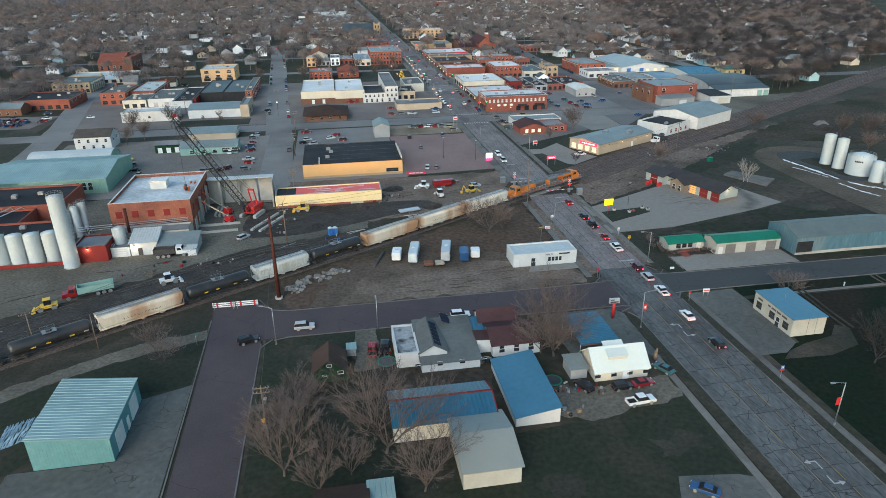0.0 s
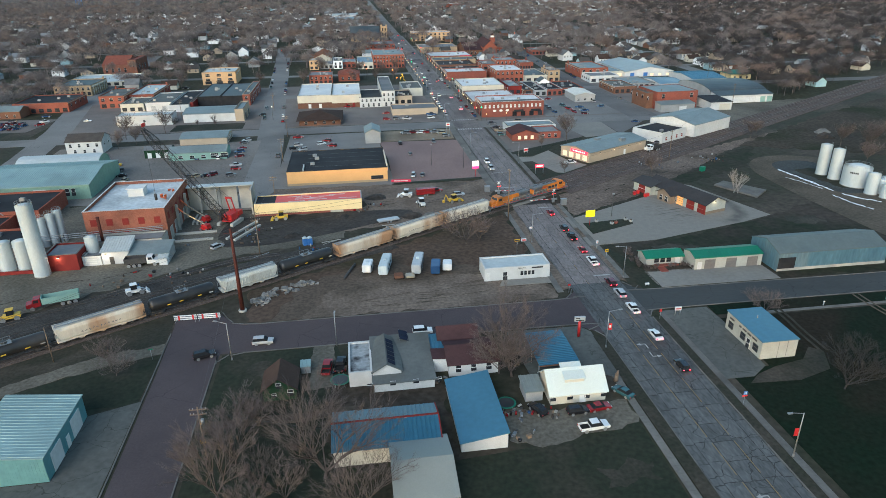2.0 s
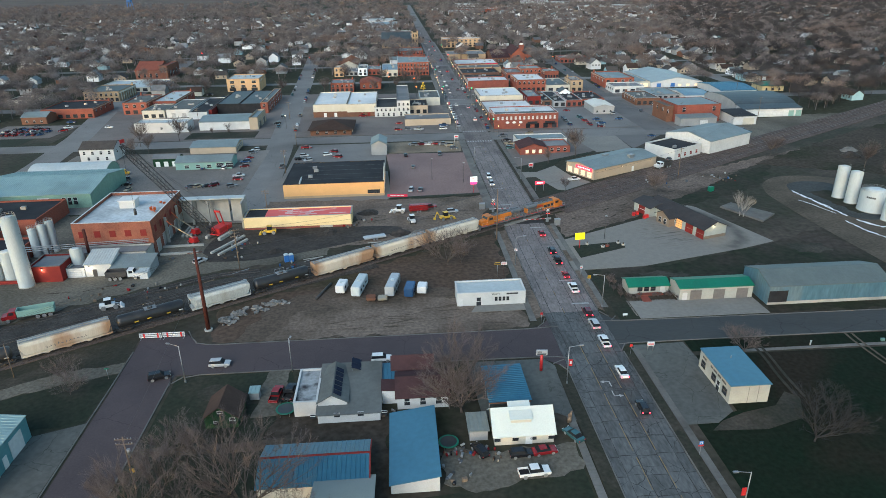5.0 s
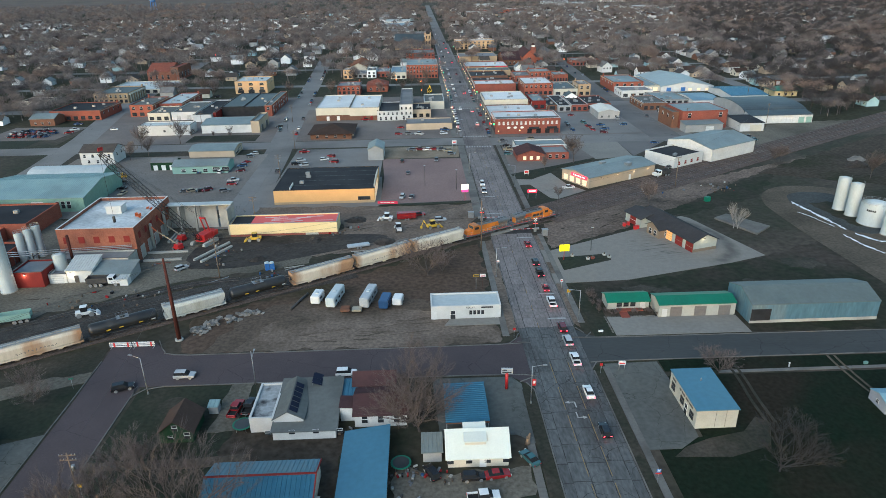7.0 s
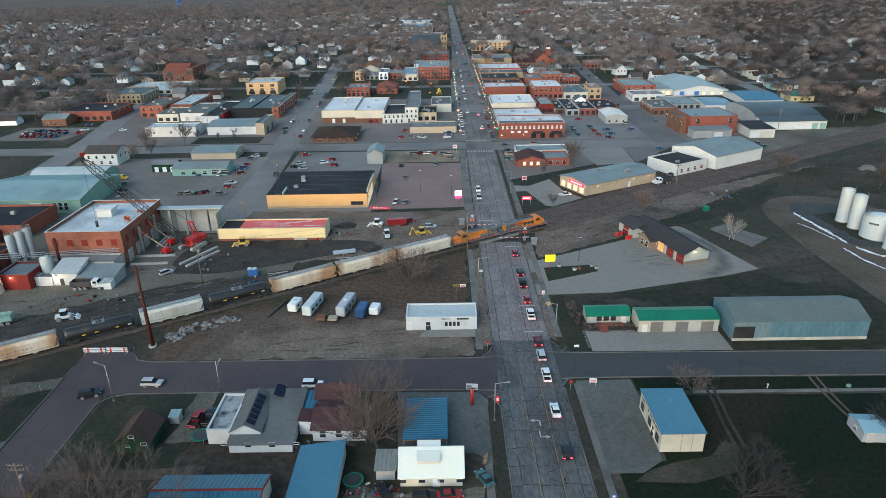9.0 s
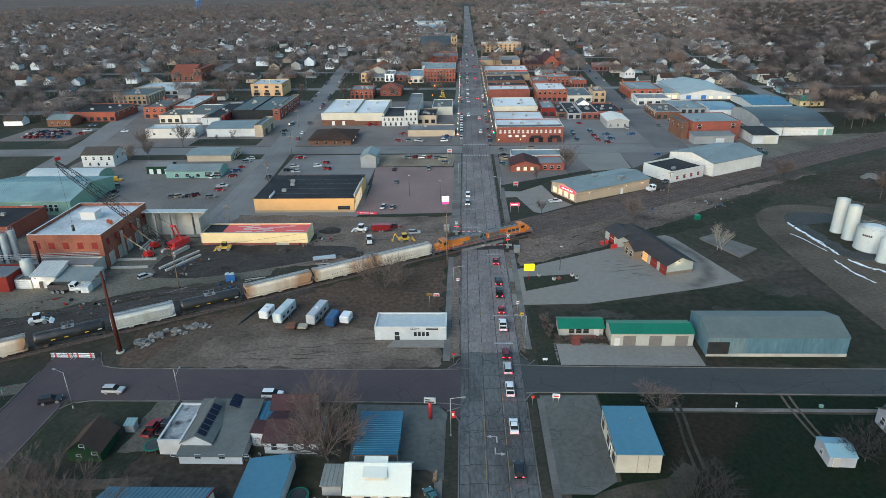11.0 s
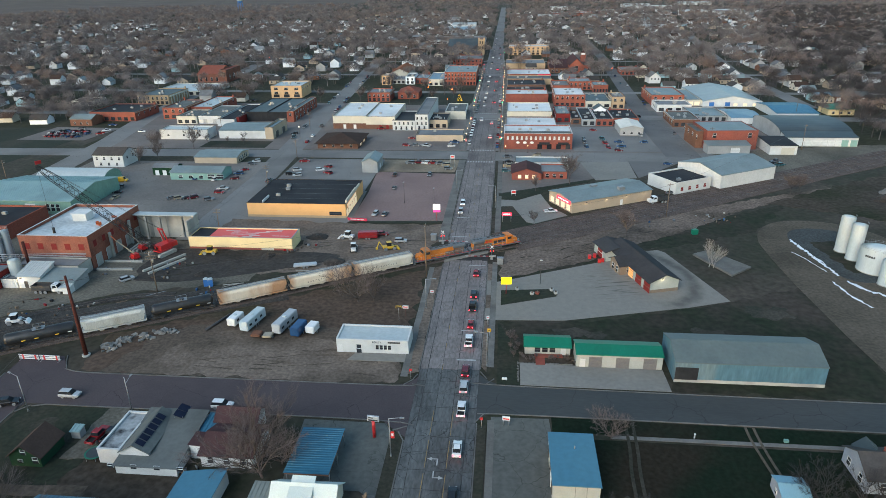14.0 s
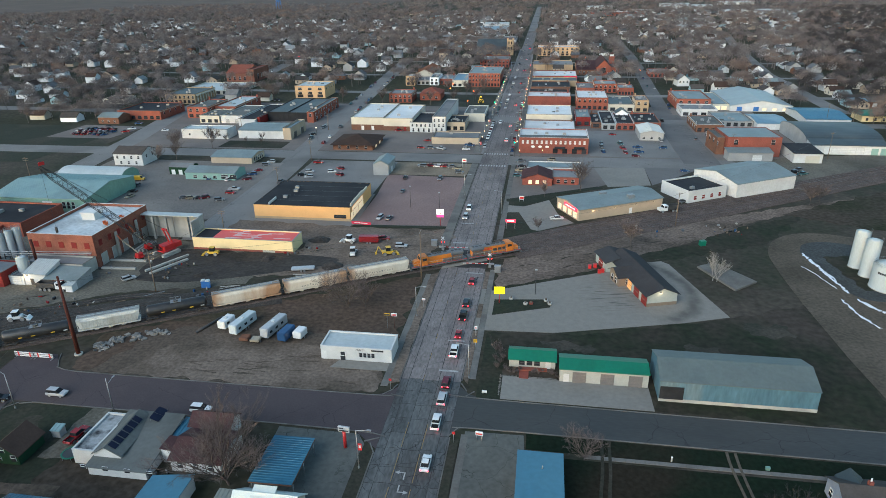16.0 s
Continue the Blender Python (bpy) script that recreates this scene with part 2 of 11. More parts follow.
def driven(name, base, dark, ring, wide, doors):
    """Concrete with a soft dark loop of tyre wear and dragged marks before doors. ring: centre, half axes; doors: centre, reach."""
    m = surf(name, *base)
    t = m.node_tree
    n, ln = t.nodes, t.links
    p = n["Principled BSDF"]
    src = p.inputs["Base Color"].links[0].from_socket
    geo = n.new("ShaderNodeNewGeometry")

    def sized(centre, axes, turn):
        mp = n.new("ShaderNodeMapping")
        mp.vector_type = "TEXTURE"
        mp.inputs["Location"].default_value = (*centre, 0)
        mp.inputs["Rotation"].default_value = (0, 0, radians(turn))
        mp.inputs["Scale"].default_value = (*axes, 1000)
        ln.new(geo.outputs["Position"], mp.inputs["Vector"])
        return mp.outputs[0]

    def remap(sock, a, b, lo, hi):
        r = n.new("ShaderNodeMapRange")
        r.interpolation_type = "SMOOTHSTEP"
        for nm, v in zip(("From Min", "From Max", "To Min", "To Max"), (a, b, lo, hi)):
            r.inputs[nm].default_value = v
        ln.new(sock, r.inputs["Value"])
        return r.outputs[0]

    def calc(op, a, b):
        c = n.new("ShaderNodeMath")
        c.operation = op
        for k, v in enumerate((a, b)):
            if isinstance(v, float):
                c.inputs[k].default_value = v
            else:
                ln.new(v, c.inputs[k])
        return c.outputs[0]

    def noise(vec, scale, detail=4.0):
        no = n.new("ShaderNodeTexNoise")
        no.inputs["Scale"].default_value, no.inputs["Detail"].default_value = scale, detail
        ln.new(vec, no.inputs["Vector"])
        return no.outputs["Fac"]

    v = sized(*ring)
    ls = n.new("ShaderNodeVectorMath")
    ls.operation = "LENGTH"
    ln.new(v, ls.inputs[0])
    wob = calc("MULTIPLY", noise(geo.outputs["Position"], 0.12), 0.25)
    off = calc("ABSOLUTE", calc("SUBTRACT", calc("ADD", ls.outputs["Value"], wob), 1.125), 0.0)
    loop = remap(off, 0.0, wide, 1.0, 0.0)
    sep = n.new("ShaderNodeSeparateXYZ")
    ln.new(v, sep.inputs[0])
    loop = calc("MULTIPLY", loop, remap(sep.outputs["X"], -0.35, 0.35, 0.0, 1.0))
    loop = calc("MULTIPLY", loop, remap(noise(geo.outputs["Position"], 0.35), 0.25, 0.65, 0.5, 1.0))
    w = sized(*doors)
    lw = n.new("ShaderNodeVectorMath")
    lw.operation = "LENGTH"
    ln.new(w, lw.inputs[0])
    drag = n.new("ShaderNodeMapping")
    drag.vector_type = "TEXTURE"
    drag.inputs["Rotation"].default_value = (0, 0, radians(12))
    drag.inputs["Scale"].default_value = (6, 0.6, 1)
    ln.new(geo.outputs["Position"], drag.inputs["Vector"])
    marks = calc("MULTIPLY", remap(lw.outputs["Value"], 0.3, 1.0, 1.0, 0.0), remap(noise(drag.outputs[0], 0.9), 0.5, 0.68, 0.0, 0.8))
    mx = n.new("ShaderNodeMix")
    mx.data_type = "RGBA"
    mx.inputs["B"].default_value = (*dark, 1)
    both = calc("MAXIMUM", calc("MULTIPLY", loop, 0.85), marks)
    ln.new(both, mx.inputs["Factor"])
    ln.new(src, mx.inputs["A"])
    ln.new(mx.outputs["Result"], p.inputs["Base Color"])
    return m


M = {}
# ground
M["forecourt"] = driven("tyre_worn_forecourt", ((0.226, 0.210, 0.186), (0.194, 0.181, 0.162), 0.88), (0.085, 0.080, 0.073), ((53.0, 71.5), (12.0, 17.5), 8), 0.26, ((43.0, 66.0), (11.0, 13.0), 17))
M["faint"] = surf("faded_bay_paint", (0.21, 0.205, 0.20), (0.15, 0.146, 0.142), 0.8, scale=0.6)
M["land"] = surf("winter_land", (0.0239, 0.0276, 0.0147), (0.0442, 0.0359, 0.0267), 0.95, scale=0.07, fine=0.6, stain=(0.0644, 0.0506, 0.0396), amount=1.1)
M["loop_dirt"] = surf("pale_track_dirt", (0.1074, 0.0898, 0.0704), (0.0854, 0.0722, 0.0563), 0.95, scale=0.1, fine=1.2, stain=(0.0634, 0.0546, 0.0422), amount=0.8)
M["grass"] = surf("dormant_grass", (0.076, 0.054, 0.039), (0.094, 0.067, 0.052), 0.95, scale=0.10, fine=0.9, stain=(0.048, 0.043, 0.028), amount=1.0)
M["lawn"] = surf("green_lawn", (0.015, 0.021, 0.011), (0.023, 0.025, 0.015), 0.95, scale=0.12, fine=1.1, stain=(0.040, 0.034, 0.024), amount=1.1)
# gardens toned darker to paint the shadowed gaps between the crowns
M["town_land"] = surf("town_gardens", (0.047, 0.045, 0.030), (0.033, 0.035, 0.022), 0.95, scale=0.03, fine=0.4, stain=(0.078, 0.066, 0.054), amount=1.0)
M["verge"] = surf("worn_grass_verge", (0.024, 0.025, 0.016), (0.034, 0.031, 0.022), 0.95, scale=0.3, fine=1.5, stain=(0.058, 0.048, 0.037), amount=1.0)
M["deep_lawn"] = surf("dark_green_lawn", (0.0076, 0.0160, 0.0086), (0.0115, 0.0158, 0.0098), 0.95, scale=0.10, fine=1.1, stain=(0.0225, 0.0185, 0.0130), amount=1.0)
M["rough_grass"] = surf("dark_rough_grass", (0.0154, 0.0216, 0.0101), (0.0326, 0.0273, 0.0202), 0.95, scale=0.07, fine=0.6, stain=(0.0484, 0.0378, 0.0299), amount=1.1)
M["dirt"] = surf("bare_dirt", (0.178, 0.140, 0.113), (0.126, 0.100, 0.081), 0.95, scale=0.14, fine=1.3, stain=(0.072, 0.058, 0.045), bump=0.012, amount=0.9)
M["gravel"] = surf("gravel_yard", (0.146, 0.132, 0.108), (0.108, 0.098, 0.080), 0.95, scale=0.09, fine=1.4, stain=(0.078, 0.072, 0.058), bump=0.012, amount=0.9)
M["dark_soil"] = surf("dark_wet_soil", (0.030, 0.026, 0.023), (0.050, 0.042, 0.036), 0.9, scale=0.2, fine=1.0, bump=0.15, stain=(0.019, 0.017, 0.015), amount=1.2)
M["dark_earth"] = surf("dark_rough_earth", (0.064, 0.052, 0.041), (0.045, 0.037, 0.029), 0.95, scale=0.07, fine=0.7, stain=(0.027, 0.030, 0.017), amount=1.2)
M["track_earth"] = surf("wheel_worn_earth", (0.105, 0.082, 0.065), (0.078, 0.062, 0.049), 0.95, scale=0.1, fine=1.2, stain=(0.062, 0.052, 0.038), amount=0.9)
M["bank_gravel"] = surf("blue_grey_gravel", (0.0660, 0.0704, 0.0704), (0.0510, 0.0546, 0.0546), 0.95, scale=0.15, fine=1.6, stain=(0.0396, 0.0422, 0.0405), amount=1.0)
# brownish asphalt, its colour raised to carry the glow of the signs
M["store_lot"] = surf("brownish_sign_lit_asphalt", (0.222, 0.158, 0.145), (0.186, 0.132, 0.124), 0.9, scale=0.05, fine=1.5, stain=(0.245, 0.176, 0.161), amount=0.6)
M["ballast"] = surf("rail_ballast", (0.118, 0.092, 0.080), (0.078, 0.061, 0.054), 0.95, scale=0.2, fine=3.0, bump=0.06, amount=1.3)
M["field"] = surf("bare_field", (0.125, 0.10, 0.088), (0.095, 0.078, 0.068), 0.95, scale=0.008, fine=0.1)
M["concrete_road"] = cracked("worn_concrete_road", (0.112, 0.115, 0.115), (0.089, 0.092, 0.092), (0.027, 0.027, 0.028), cell=1.9, wide=0.024, rough=0.85, scale=0.3, fine=2.0, stain=(0.070, 0.069, 0.069), vary=0.12, stretch=(1, 0.3, 1), amount=0.8)
# paler, redder road copy: brake and signal light put into the colour
M["lit_road"] = cracked("warm_lit_road_concrete", (0.208, 0.185, 0.178), (0.165, 0.149, 0.144), (0.052, 0.048, 0.047), cell=2.6, wide=0.012, rough=0.85, scale=0.3, fine=2.0, stain=(0.125, 0.113, 0.110), vary=0.10, stretch=(1, 0.3, 1), amount=0.7)
M["tar"] = surf("joint_tar", (0.036, 0.035, 0.035), (0.055, 0.053, 0.053), 0.7, scale=0.5)
M["asphalt"] = cracked("purple_grey_asphalt", (0.082, 0.067, 0.070), (0.066, 0.055, 0.058), (0.040, 0.034, 0.036), cell=6, wide=0.006, rough=0.9, scale=0.08, fine=3.0, stain=(0.078, 0.064, 0.066))
M["side_road"] = cracked("grey_side_road", (0.0552, 0.0580, 0.0580), (0.0432, 0.0460, 0.0460), (0.0239, 0.0248, 0.0258), cell=5, wide=0.012, rough=0.9, scale=0.08, fine=2.5, stain=(0.0699, 0.0718, 0.0708), stretch=(0.25, 1, 1))
M["east_road"] = cracked("grey_town_asphalt", (0.135, 0.130, 0.128), (0.110, 0.106, 0.105), (0.062, 0.060, 0.060), cell=5, wide=0.008, rough=0.9, scale=0.06, fine=1.8, stain=(0.155, 0.148, 0.144))
M["ballast_dark"] = surf("dark_rail_ballast", (0.066, 0.060, 0.055), (0.042, 0.039, 0.036), 0.95, scale=0.2, fine=3.0, bump=0.06, amount=1.3)
M["door_grey"] = surf("grey_brown_door", (0.17, 0.155, 0.145), (0.145, 0.132, 0.124), 0.7, scale=0.4)
M["siding"] = surf("grey_green_siding", (0.37, 0.39, 0.355), (0.32, 0.34, 0.31), 0.7, scale=0.3)
M["lot"] = surf("parking_lot_asphalt", (0.172, 0.150, 0.138), (0.138, 0.121, 0.112), 0.9, scale=0.06, fine=1.0, stain=(0.203, 0.181, 0.163))
M["town_road"] = cracked("town_street", (0.207, 0.199, 0.190), (0.172, 0.165, 0.158), (0.085, 0.082, 0.080), cell=5, wide=0.008, rough=0.88, scale=0.05, fine=1.5, stain=(0.127, 0.121, 0.117))
M["concrete"] = surf("pale_concrete", (0.222, 0.210, 0.188), (0.192, 0.182, 0.165), 0.88, scale=0.07, fine=1.0, stain=(0.165, 0.158, 0.145), amount=0.3)
M["walk"] = surf("pavement_concrete", (0.165, 0.158, 0.146), (0.128, 0.122, 0.114), 0.9, scale=0.3, fine=2.0, vary=0.08, stain=(0.105, 0.100, 0.092))
M["kerb"] = surf("kerb_concrete", (0.165, 0.158, 0.148), (0.125, 0.120, 0.113), 0.9, scale=0.5, stain=(0.09, 0.087, 0.082))
M["line"] = surf("white_road_paint", (0.42, 0.42, 0.41), (0.24, 0.24, 0.235), 0.7, scale=0.8)
M["yline"] = surf("yellow_road_paint", (0.30, 0.20, 0.07), (0.16, 0.125, 0.075), 0.7, scale=0.5)
M["thin_ice"] = surf("thin_bluish_ice", (0.22, 0.33, 0.40), (0.13, 0.19, 0.23), 0.5, scale=0.8, stain=(0.40, 0.50, 0.56), amount=0.6)
M["snow"] = surf("old_snow", (0.75, 0.78, 0.82), (0.60, 0.62, 0.66), 0.6, scale=0.6, bump=0.04)
# walls
M["white"] = surf("white_painted_wall", (0.58, 0.58, 0.57), (0.48, 0.48, 0.47), 0.7, scale=0.2, vary=0.06)
M["house_white"] = surf("white_house_siding", (0.74, 0.75, 0.75), (0.64, 0.65, 0.65), 0.7, scale=0.2, vary=0.2)
M["pale_blue"] = surf("pale_blue_siding", (0.36, 0.52, 0.56), (0.30, 0.45, 0.49), 0.7, scale=0.2, vary=0.15)
M["metal_white"] = ribbed("white_sheet_wall", (0.60, 0.605, 0.60), (0.52, 0.525, 0.52), "X", 0.6, 0.5, 0.0)
M["cream"] = surf("cream_wall", (0.56, 0.52, 0.435), (0.48, 0.45, 0.375), 0.75, scale=0.2, vary=0.06)
M["tan"] = surf("tan_wall", (0.44, 0.355, 0.265), (0.38, 0.31, 0.23), 0.8, scale=0.2, vary=0.08)
M["orange"] = surf("orange_stucco", (0.70, 0.40, 0.17), (0.63, 0.36, 0.15), 0.8, scale=0.15)
M["yellow"] = surf("yellow_panel", (0.74, 0.60, 0.34), (0.67, 0.54, 0.30), 0.7, scale=0.15)
M["brick"] = brickwork("red_brick", (0.25, 0.074, 0.055), (0.19, 0.060, 0.045), (0.26, 0.18, 0.145))
M["pale_gravel"] = surf("pale_sandy_gravel", (0.24, 0.195, 0.145), (0.19, 0.155, 0.115), 0.95, scale=0.12, fine=1.2, stain=(0.14, 0.115, 0.088), amount=0.6)
M["brick_mill"] = brickwork("old_mill_brick", (0.285, 0.108, 0.071), (0.170, 0.064, 0.046), (0.36, 0.24, 0.18))
M["brick_orange"] = brickwork("orange_brick", (0.280, 0.083, 0.055), (0.220, 0.067, 0.046), (0.30, 0.21, 0.155))
M["brick_brown"] = brickwork("brown_brick", (0.17, 0.085, 0.055), (0.13, 0.065, 0.045), (0.20, 0.15, 0.12))
M["brick_tan"] = brickwork("tan_brick", (0.43, 0.31, 0.19), (0.36, 0.26, 0.16), (0.38, 0.31, 0.24))
M["black"] = surf("black_cladding", (0.022, 0.022, 0.024), (0.034, 0.034, 0.036), 0.7, scale=0.3)
M["grey"] = surf("grey_siding", (0.34, 0.34, 0.335), (0.28, 0.28, 0.278), 0.75, scale=0.2, vary=0.1)
M["green_wall"] = surf("green_siding", (0.020, 0.050, 0.027), (0.016, 0.041, 0.022), 0.75, scale=0.2)
M["sage"] = ribbed("sage_sheet", (0.2240, 0.3696, 0.3024), (0.1904, 0.3136, 0.2632), "X", 0.5)
M["teal"] = surf("teal_wall", (0.24, 0.37, 0.33), (0.20, 0.32, 0.285), 0.7, scale=0.2)
M["teal_dark"] = ribbed("teal_sheet", (0.15, 0.32, 0.35), (0.12, 0.27, 0.30), "X", 0.5)
M["red_wall"] = surf("dark_red_wall", (0.20, 0.030, 0.027), (0.16, 0.026, 0.023), 0.7, scale=0.2)
M["raw_concrete"] = surf("raw_concrete_panel", (0.42, 0.405, 0.365), (0.34, 0.33, 0.30), 0.85, scale=0.3, stain=(0.27, 0.262, 0.24))
# roofs
M["r_black"] = surf("black_membrane_roof", (0.022, 0.022, 0.025), (0.034, 0.034, 0.037), 0.75, scale=0.1, fine=1.0, stain=(0.05, 0.05, 0.053))
M["r_grey"] = surf("grey_flat_roof", (0.22, 0.225, 0.23), (0.17, 0.175, 0.18), 0.85, scale=0.08, fine=1.0, stain=(0.13, 0.135, 0.14), vary=0.15)
M["r_white"] = surf("white_flat_roof", (0.62, 0.63, 0.63), (0.53, 0.54, 0.54), 0.8, scale=0.08, fine=1.0, stain=(0.42, 0.43, 0.43), vary=0.08)
M["r_shingle"] = surf("dark_shingles", (0.065, 0.058, 0.054), (0.048, 0.043, 0.040), 0.9, scale=0.3, fine=3.0, vary=0.3)
M["r_house"] = surf("grey_house_shingles", (0.110, 0.112, 0.118), (0.080, 0.082, 0.086), 0.9, scale=0.3, fine=2.0, vary=0.5)
M["r_brown"] = surf("brown_shingles", (0.062, 0.042, 0.034), (0.046, 0.032, 0.027), 0.9, scale=0.3, fine=3.0, vary=0.15)
M["r_maroon"] = surf("maroon_shingles", (0.075, 0.041, 0.042), (0.056, 0.032, 0.033), 0.9, scale=0.3, fine=3.0)
M["r_green"] = ribbed("green_metal_roof", (0.011, 0.140, 0.082), (0.010, 0.12, 0.07), "X", 0.9, 0.5, 0.0)
M["r_blue"] = ribbed("blue_metal_roof", (0.042, 0.135, 0.205), (0.035, 0.115, 0.178), "X", 0.9, 0.4, 0.1)
M["r_bluey"] = ribbed("blue_metal_roof_across", (0.040, 0.140, 0.215), (0.032, 0.115, 0.185), "Y", 0.9, 0.4, 0.1)
M["r_plain"] = surf("smooth_blue_roof", (0.054, 0.152, 0.228), (0.048, 0.138, 0.208), 0.5, 0.0, scale=0.12, fine=1.0, stain=(0.062, 0.160, 0.225))
M["siding_pale"] = surf("pale_grey_siding", (0.385, 0.385, 0.345), (0.325, 0.327, 0.295), 0.7, scale=0.3, vary=0.04)
M["old_concrete"] = cracked("old_brown_concrete", (0.118, 0.121, 0.112), (0.096, 0.098, 0.091), (0.046, 0.047, 0.043), cell=3.0, wide=0.011, rough=0.9, scale=0.09, fine=1.0, stain=(0.076, 0.077, 0.073), amount=0.45)
M["r_smooth"] = surf("grey_green_smooth_roof", (0.225, 0.240, 0.220), (0.205, 0.220, 0.203), 0.6, scale=0.15)
M["r_chalk"] = surf("chalky_white_roof", (0.56, 0.61, 0.58), (0.51, 0.56, 0.535), 0.6, scale=0.15)
M["r_felt"] = surf("grey_felt_roof", (0.140, 0.147, 0.142), (0.112, 0.118, 0.114), 0.9, scale=0.15, fine=1.5, stain=(0.085, 0.09, 0.087))
M["r_patch"] = surf("patched_pale_roof", (0.33, 0.345, 0.35), (0.24, 0.25, 0.255), 0.85, scale=1.1, fine=1.2, stain=(0.045, 0.045, 0.048))
M["r_teal"] = surf("pale_teal_sheet", (0.265, 0.370, 0.365), (0.225, 0.320, 0.320), 0.5, 0.1, scale=0.2, stain=(0.19, 0.27, 0.27))
M["r_steel"] = ribbed("steel_roof", (0.23, 0.255, 0.24), (0.19, 0.21, 0.20), "X", 0.9, 0.5, 0.2)
M["r_galv"] = ribbed("galvanised_sheet", (0.185, 0.225, 0.23), (0.15, 0.185, 0.19), "X", 0.7, 0.55, 0.1, stain=(0.135, 0.16, 0.16))
M["r_barn"] = ribbed("weathered_barn_roof", (0.098, 0.124, 0.124), (0.080, 0.104, 0.107), "X", 0.7, 0.6, 0.0, stain=(0.126, 0.145, 0.136))
M["r_tile"] = surf("red_tile_roof", (0.20, 0.072, 0.052), (0.155, 0.056, 0.042), 0.85, scale=0.4, fine=2)
M["lit_pink"] = glow("lit_red_sign", (1.0, 0.02, 0.045), 1.1)
M["lit_bay"] = glow("lit_bay_interior", (1.0, 0.42, 0.13), 0.10)
M["rail_margin"] = surf("sandy_railway_margin", (0.170, 0.132, 0.108), (0.120, 0.094, 0.078), 0.95, scale=0.12, fine=1.1, stain=(0.062, 0.050, 0.040), amount=1.2)
M["r_char"] = surf("charcoal_shingles", (0.046, 0.046, 0.050), (0.036, 0.036, 0.039), 0.85, scale=0.3, fine=3.0)
M["brick_dun"] = brickwork("dun_brick", (0.21, 0.165, 0.125), (0.17, 0.132, 0.10), (0.24, 0.20, 0.165))
M["lit_globe"] = glow("lit_lamp_globe", (1.0, 0.62, 0.26), 2.4)
M["lit_fairy"] = glow("fairy_lights", (1.0, 0.58, 0.04), 1.4)
M["twig_grey"] = surf("dim_grey_twigs", (0.046, 0.045, 0.046), (0.032, 0.0315, 0.0325), 0.95, scale=0.4, island=0.2)
M["twig_pale"] = surf("pale_grey_twigs", (0.30, 0.28, 0.255), (0.22, 0.205, 0.188), 0.95, scale=0.4, island=0.2)
M["magenta"] = glow("lit_magenta_sign", (0.85, 0.05, 0.22), 0.35)
M["galv_wall"] = surf("weathered_sheet_wall", (0.075, 0.150, 0.195), (0.058, 0.122, 0.165), 0.6, 0.0, scale=0.35, fine=2.0, stain=(0.125, 0.175, 0.195), stretch=(1, 1, 0.2), amount=0.6)
M["r_slate"] = ribbed("dark_slate_roof", (0.048, 0.060, 0.064), (0.036, 0.046, 0.050), "X", 0.9, 0.55, 0.1, stain=(0.066, 0.078, 0.080))
M["pale_shed"] = surf("pale_lavender_siding", (0.30, 0.33, 0.385), (0.25, 0.275, 0.325), 0.7, scale=0.3)
M["r_shed"] = surf("smooth_pale_blue_roof", (0.19, 0.33, 0.41), (0.165, 0.295, 0.37), 0.6, scale=0.2)
M["r_sky"] = ribbed("pale_blue_metal_roof", (0.150, 0.245, 0.310), (0.120, 0.205, 0.270), "X", 0.8, 0.5, 0.1, stain=(0.20, 0.29, 0.34))
M["r_orange"] = surf("orange_brown_shingles", (0.230, 0.100, 0.056), (0.180, 0.080, 0.047), 0.9, scale=0.4, fine=2)
M["peach"] = surf("peach_stucco", (0.58, 0.385, 0.215), (0.51, 0.335, 0.19), 0.8, scale=0.2)
M["stone_red"] = brickwork("red_sandstone", (0.215, 0.095, 0.066), (0.160, 0.070, 0.050), (0.22, 0.13, 0.10), 0.5)
M["yard_paving"] = cracked("worn_yard_asphalt", (0.1814, 0.1642, 0.1490), (0.1426, 0.1296, 0.1188), (0.0842, 0.0778, 0.0724), cell=5, wide=0.008, rough=0.9, scale=0.05, fine=1.2, stain=(0.2268, 0.2084, 0.1890), amount=0.5)
M["pink_paint"] = surf("pink_red_wall_paint", (0.55, 0.045, 0.085), (0.48, 0.04, 0.075), 0.7, scale=0.3)
M["r_mill"] = surf("stained_white_mill_roof", (0.54, 0.565, 0.575), (0.42, 0.445, 0.455), 0.75, scale=0.16, fine=1.0, stain=(0.25, 0.265, 0.27), amount=0.5)
M["r_mist"] = ribbed("misty_grey_metal_roof", (0.300, 0.340, 0.335), (0.255, 0.290, 0.290), "X", 0.9, 0.5, 0.1, stain=(0.22, 0.25, 0.25))
M["r_pale"] = ribbed("pale_metal_roof", (0.44, 0.47, 0.47), (0.38, 0.41, 0.41), "Y", 0.9, 0.5, 0.1)
M["r_red"] = surf("red_membrane", (0.66, 0.10, 0.085), (0.58, 0.085, 0.075), 0.6, scale=0.2)
# things
M["glass"] = surf("dark_window_glass", (0.020, 0.023, 0.027), (0.035, 0.038, 0.043), 0.2, scale=0.3, vary=0.4)
M["car_glass"] = surf("car_glass", (0.014, 0.016, 0.019), (0.02, 0.022, 0.025), 0.66, scale=0.5)
M["frame"] = surf("white_frame", (0.70, 0.70, 0.68), (0.62, 0.62, 0.60), 0.6, scale=0.8)
M["dark_frame"] = surf("dark_frame", (0.05, 0.045, 0.04), (0.07, 0.06, 0.055), 0.6, scale=0.8)
M["rubber"] = surf("tyre_rubber", (0.018, 0.018, 0.018), (0.026, 0.026, 0.026), 0.9, scale=2)
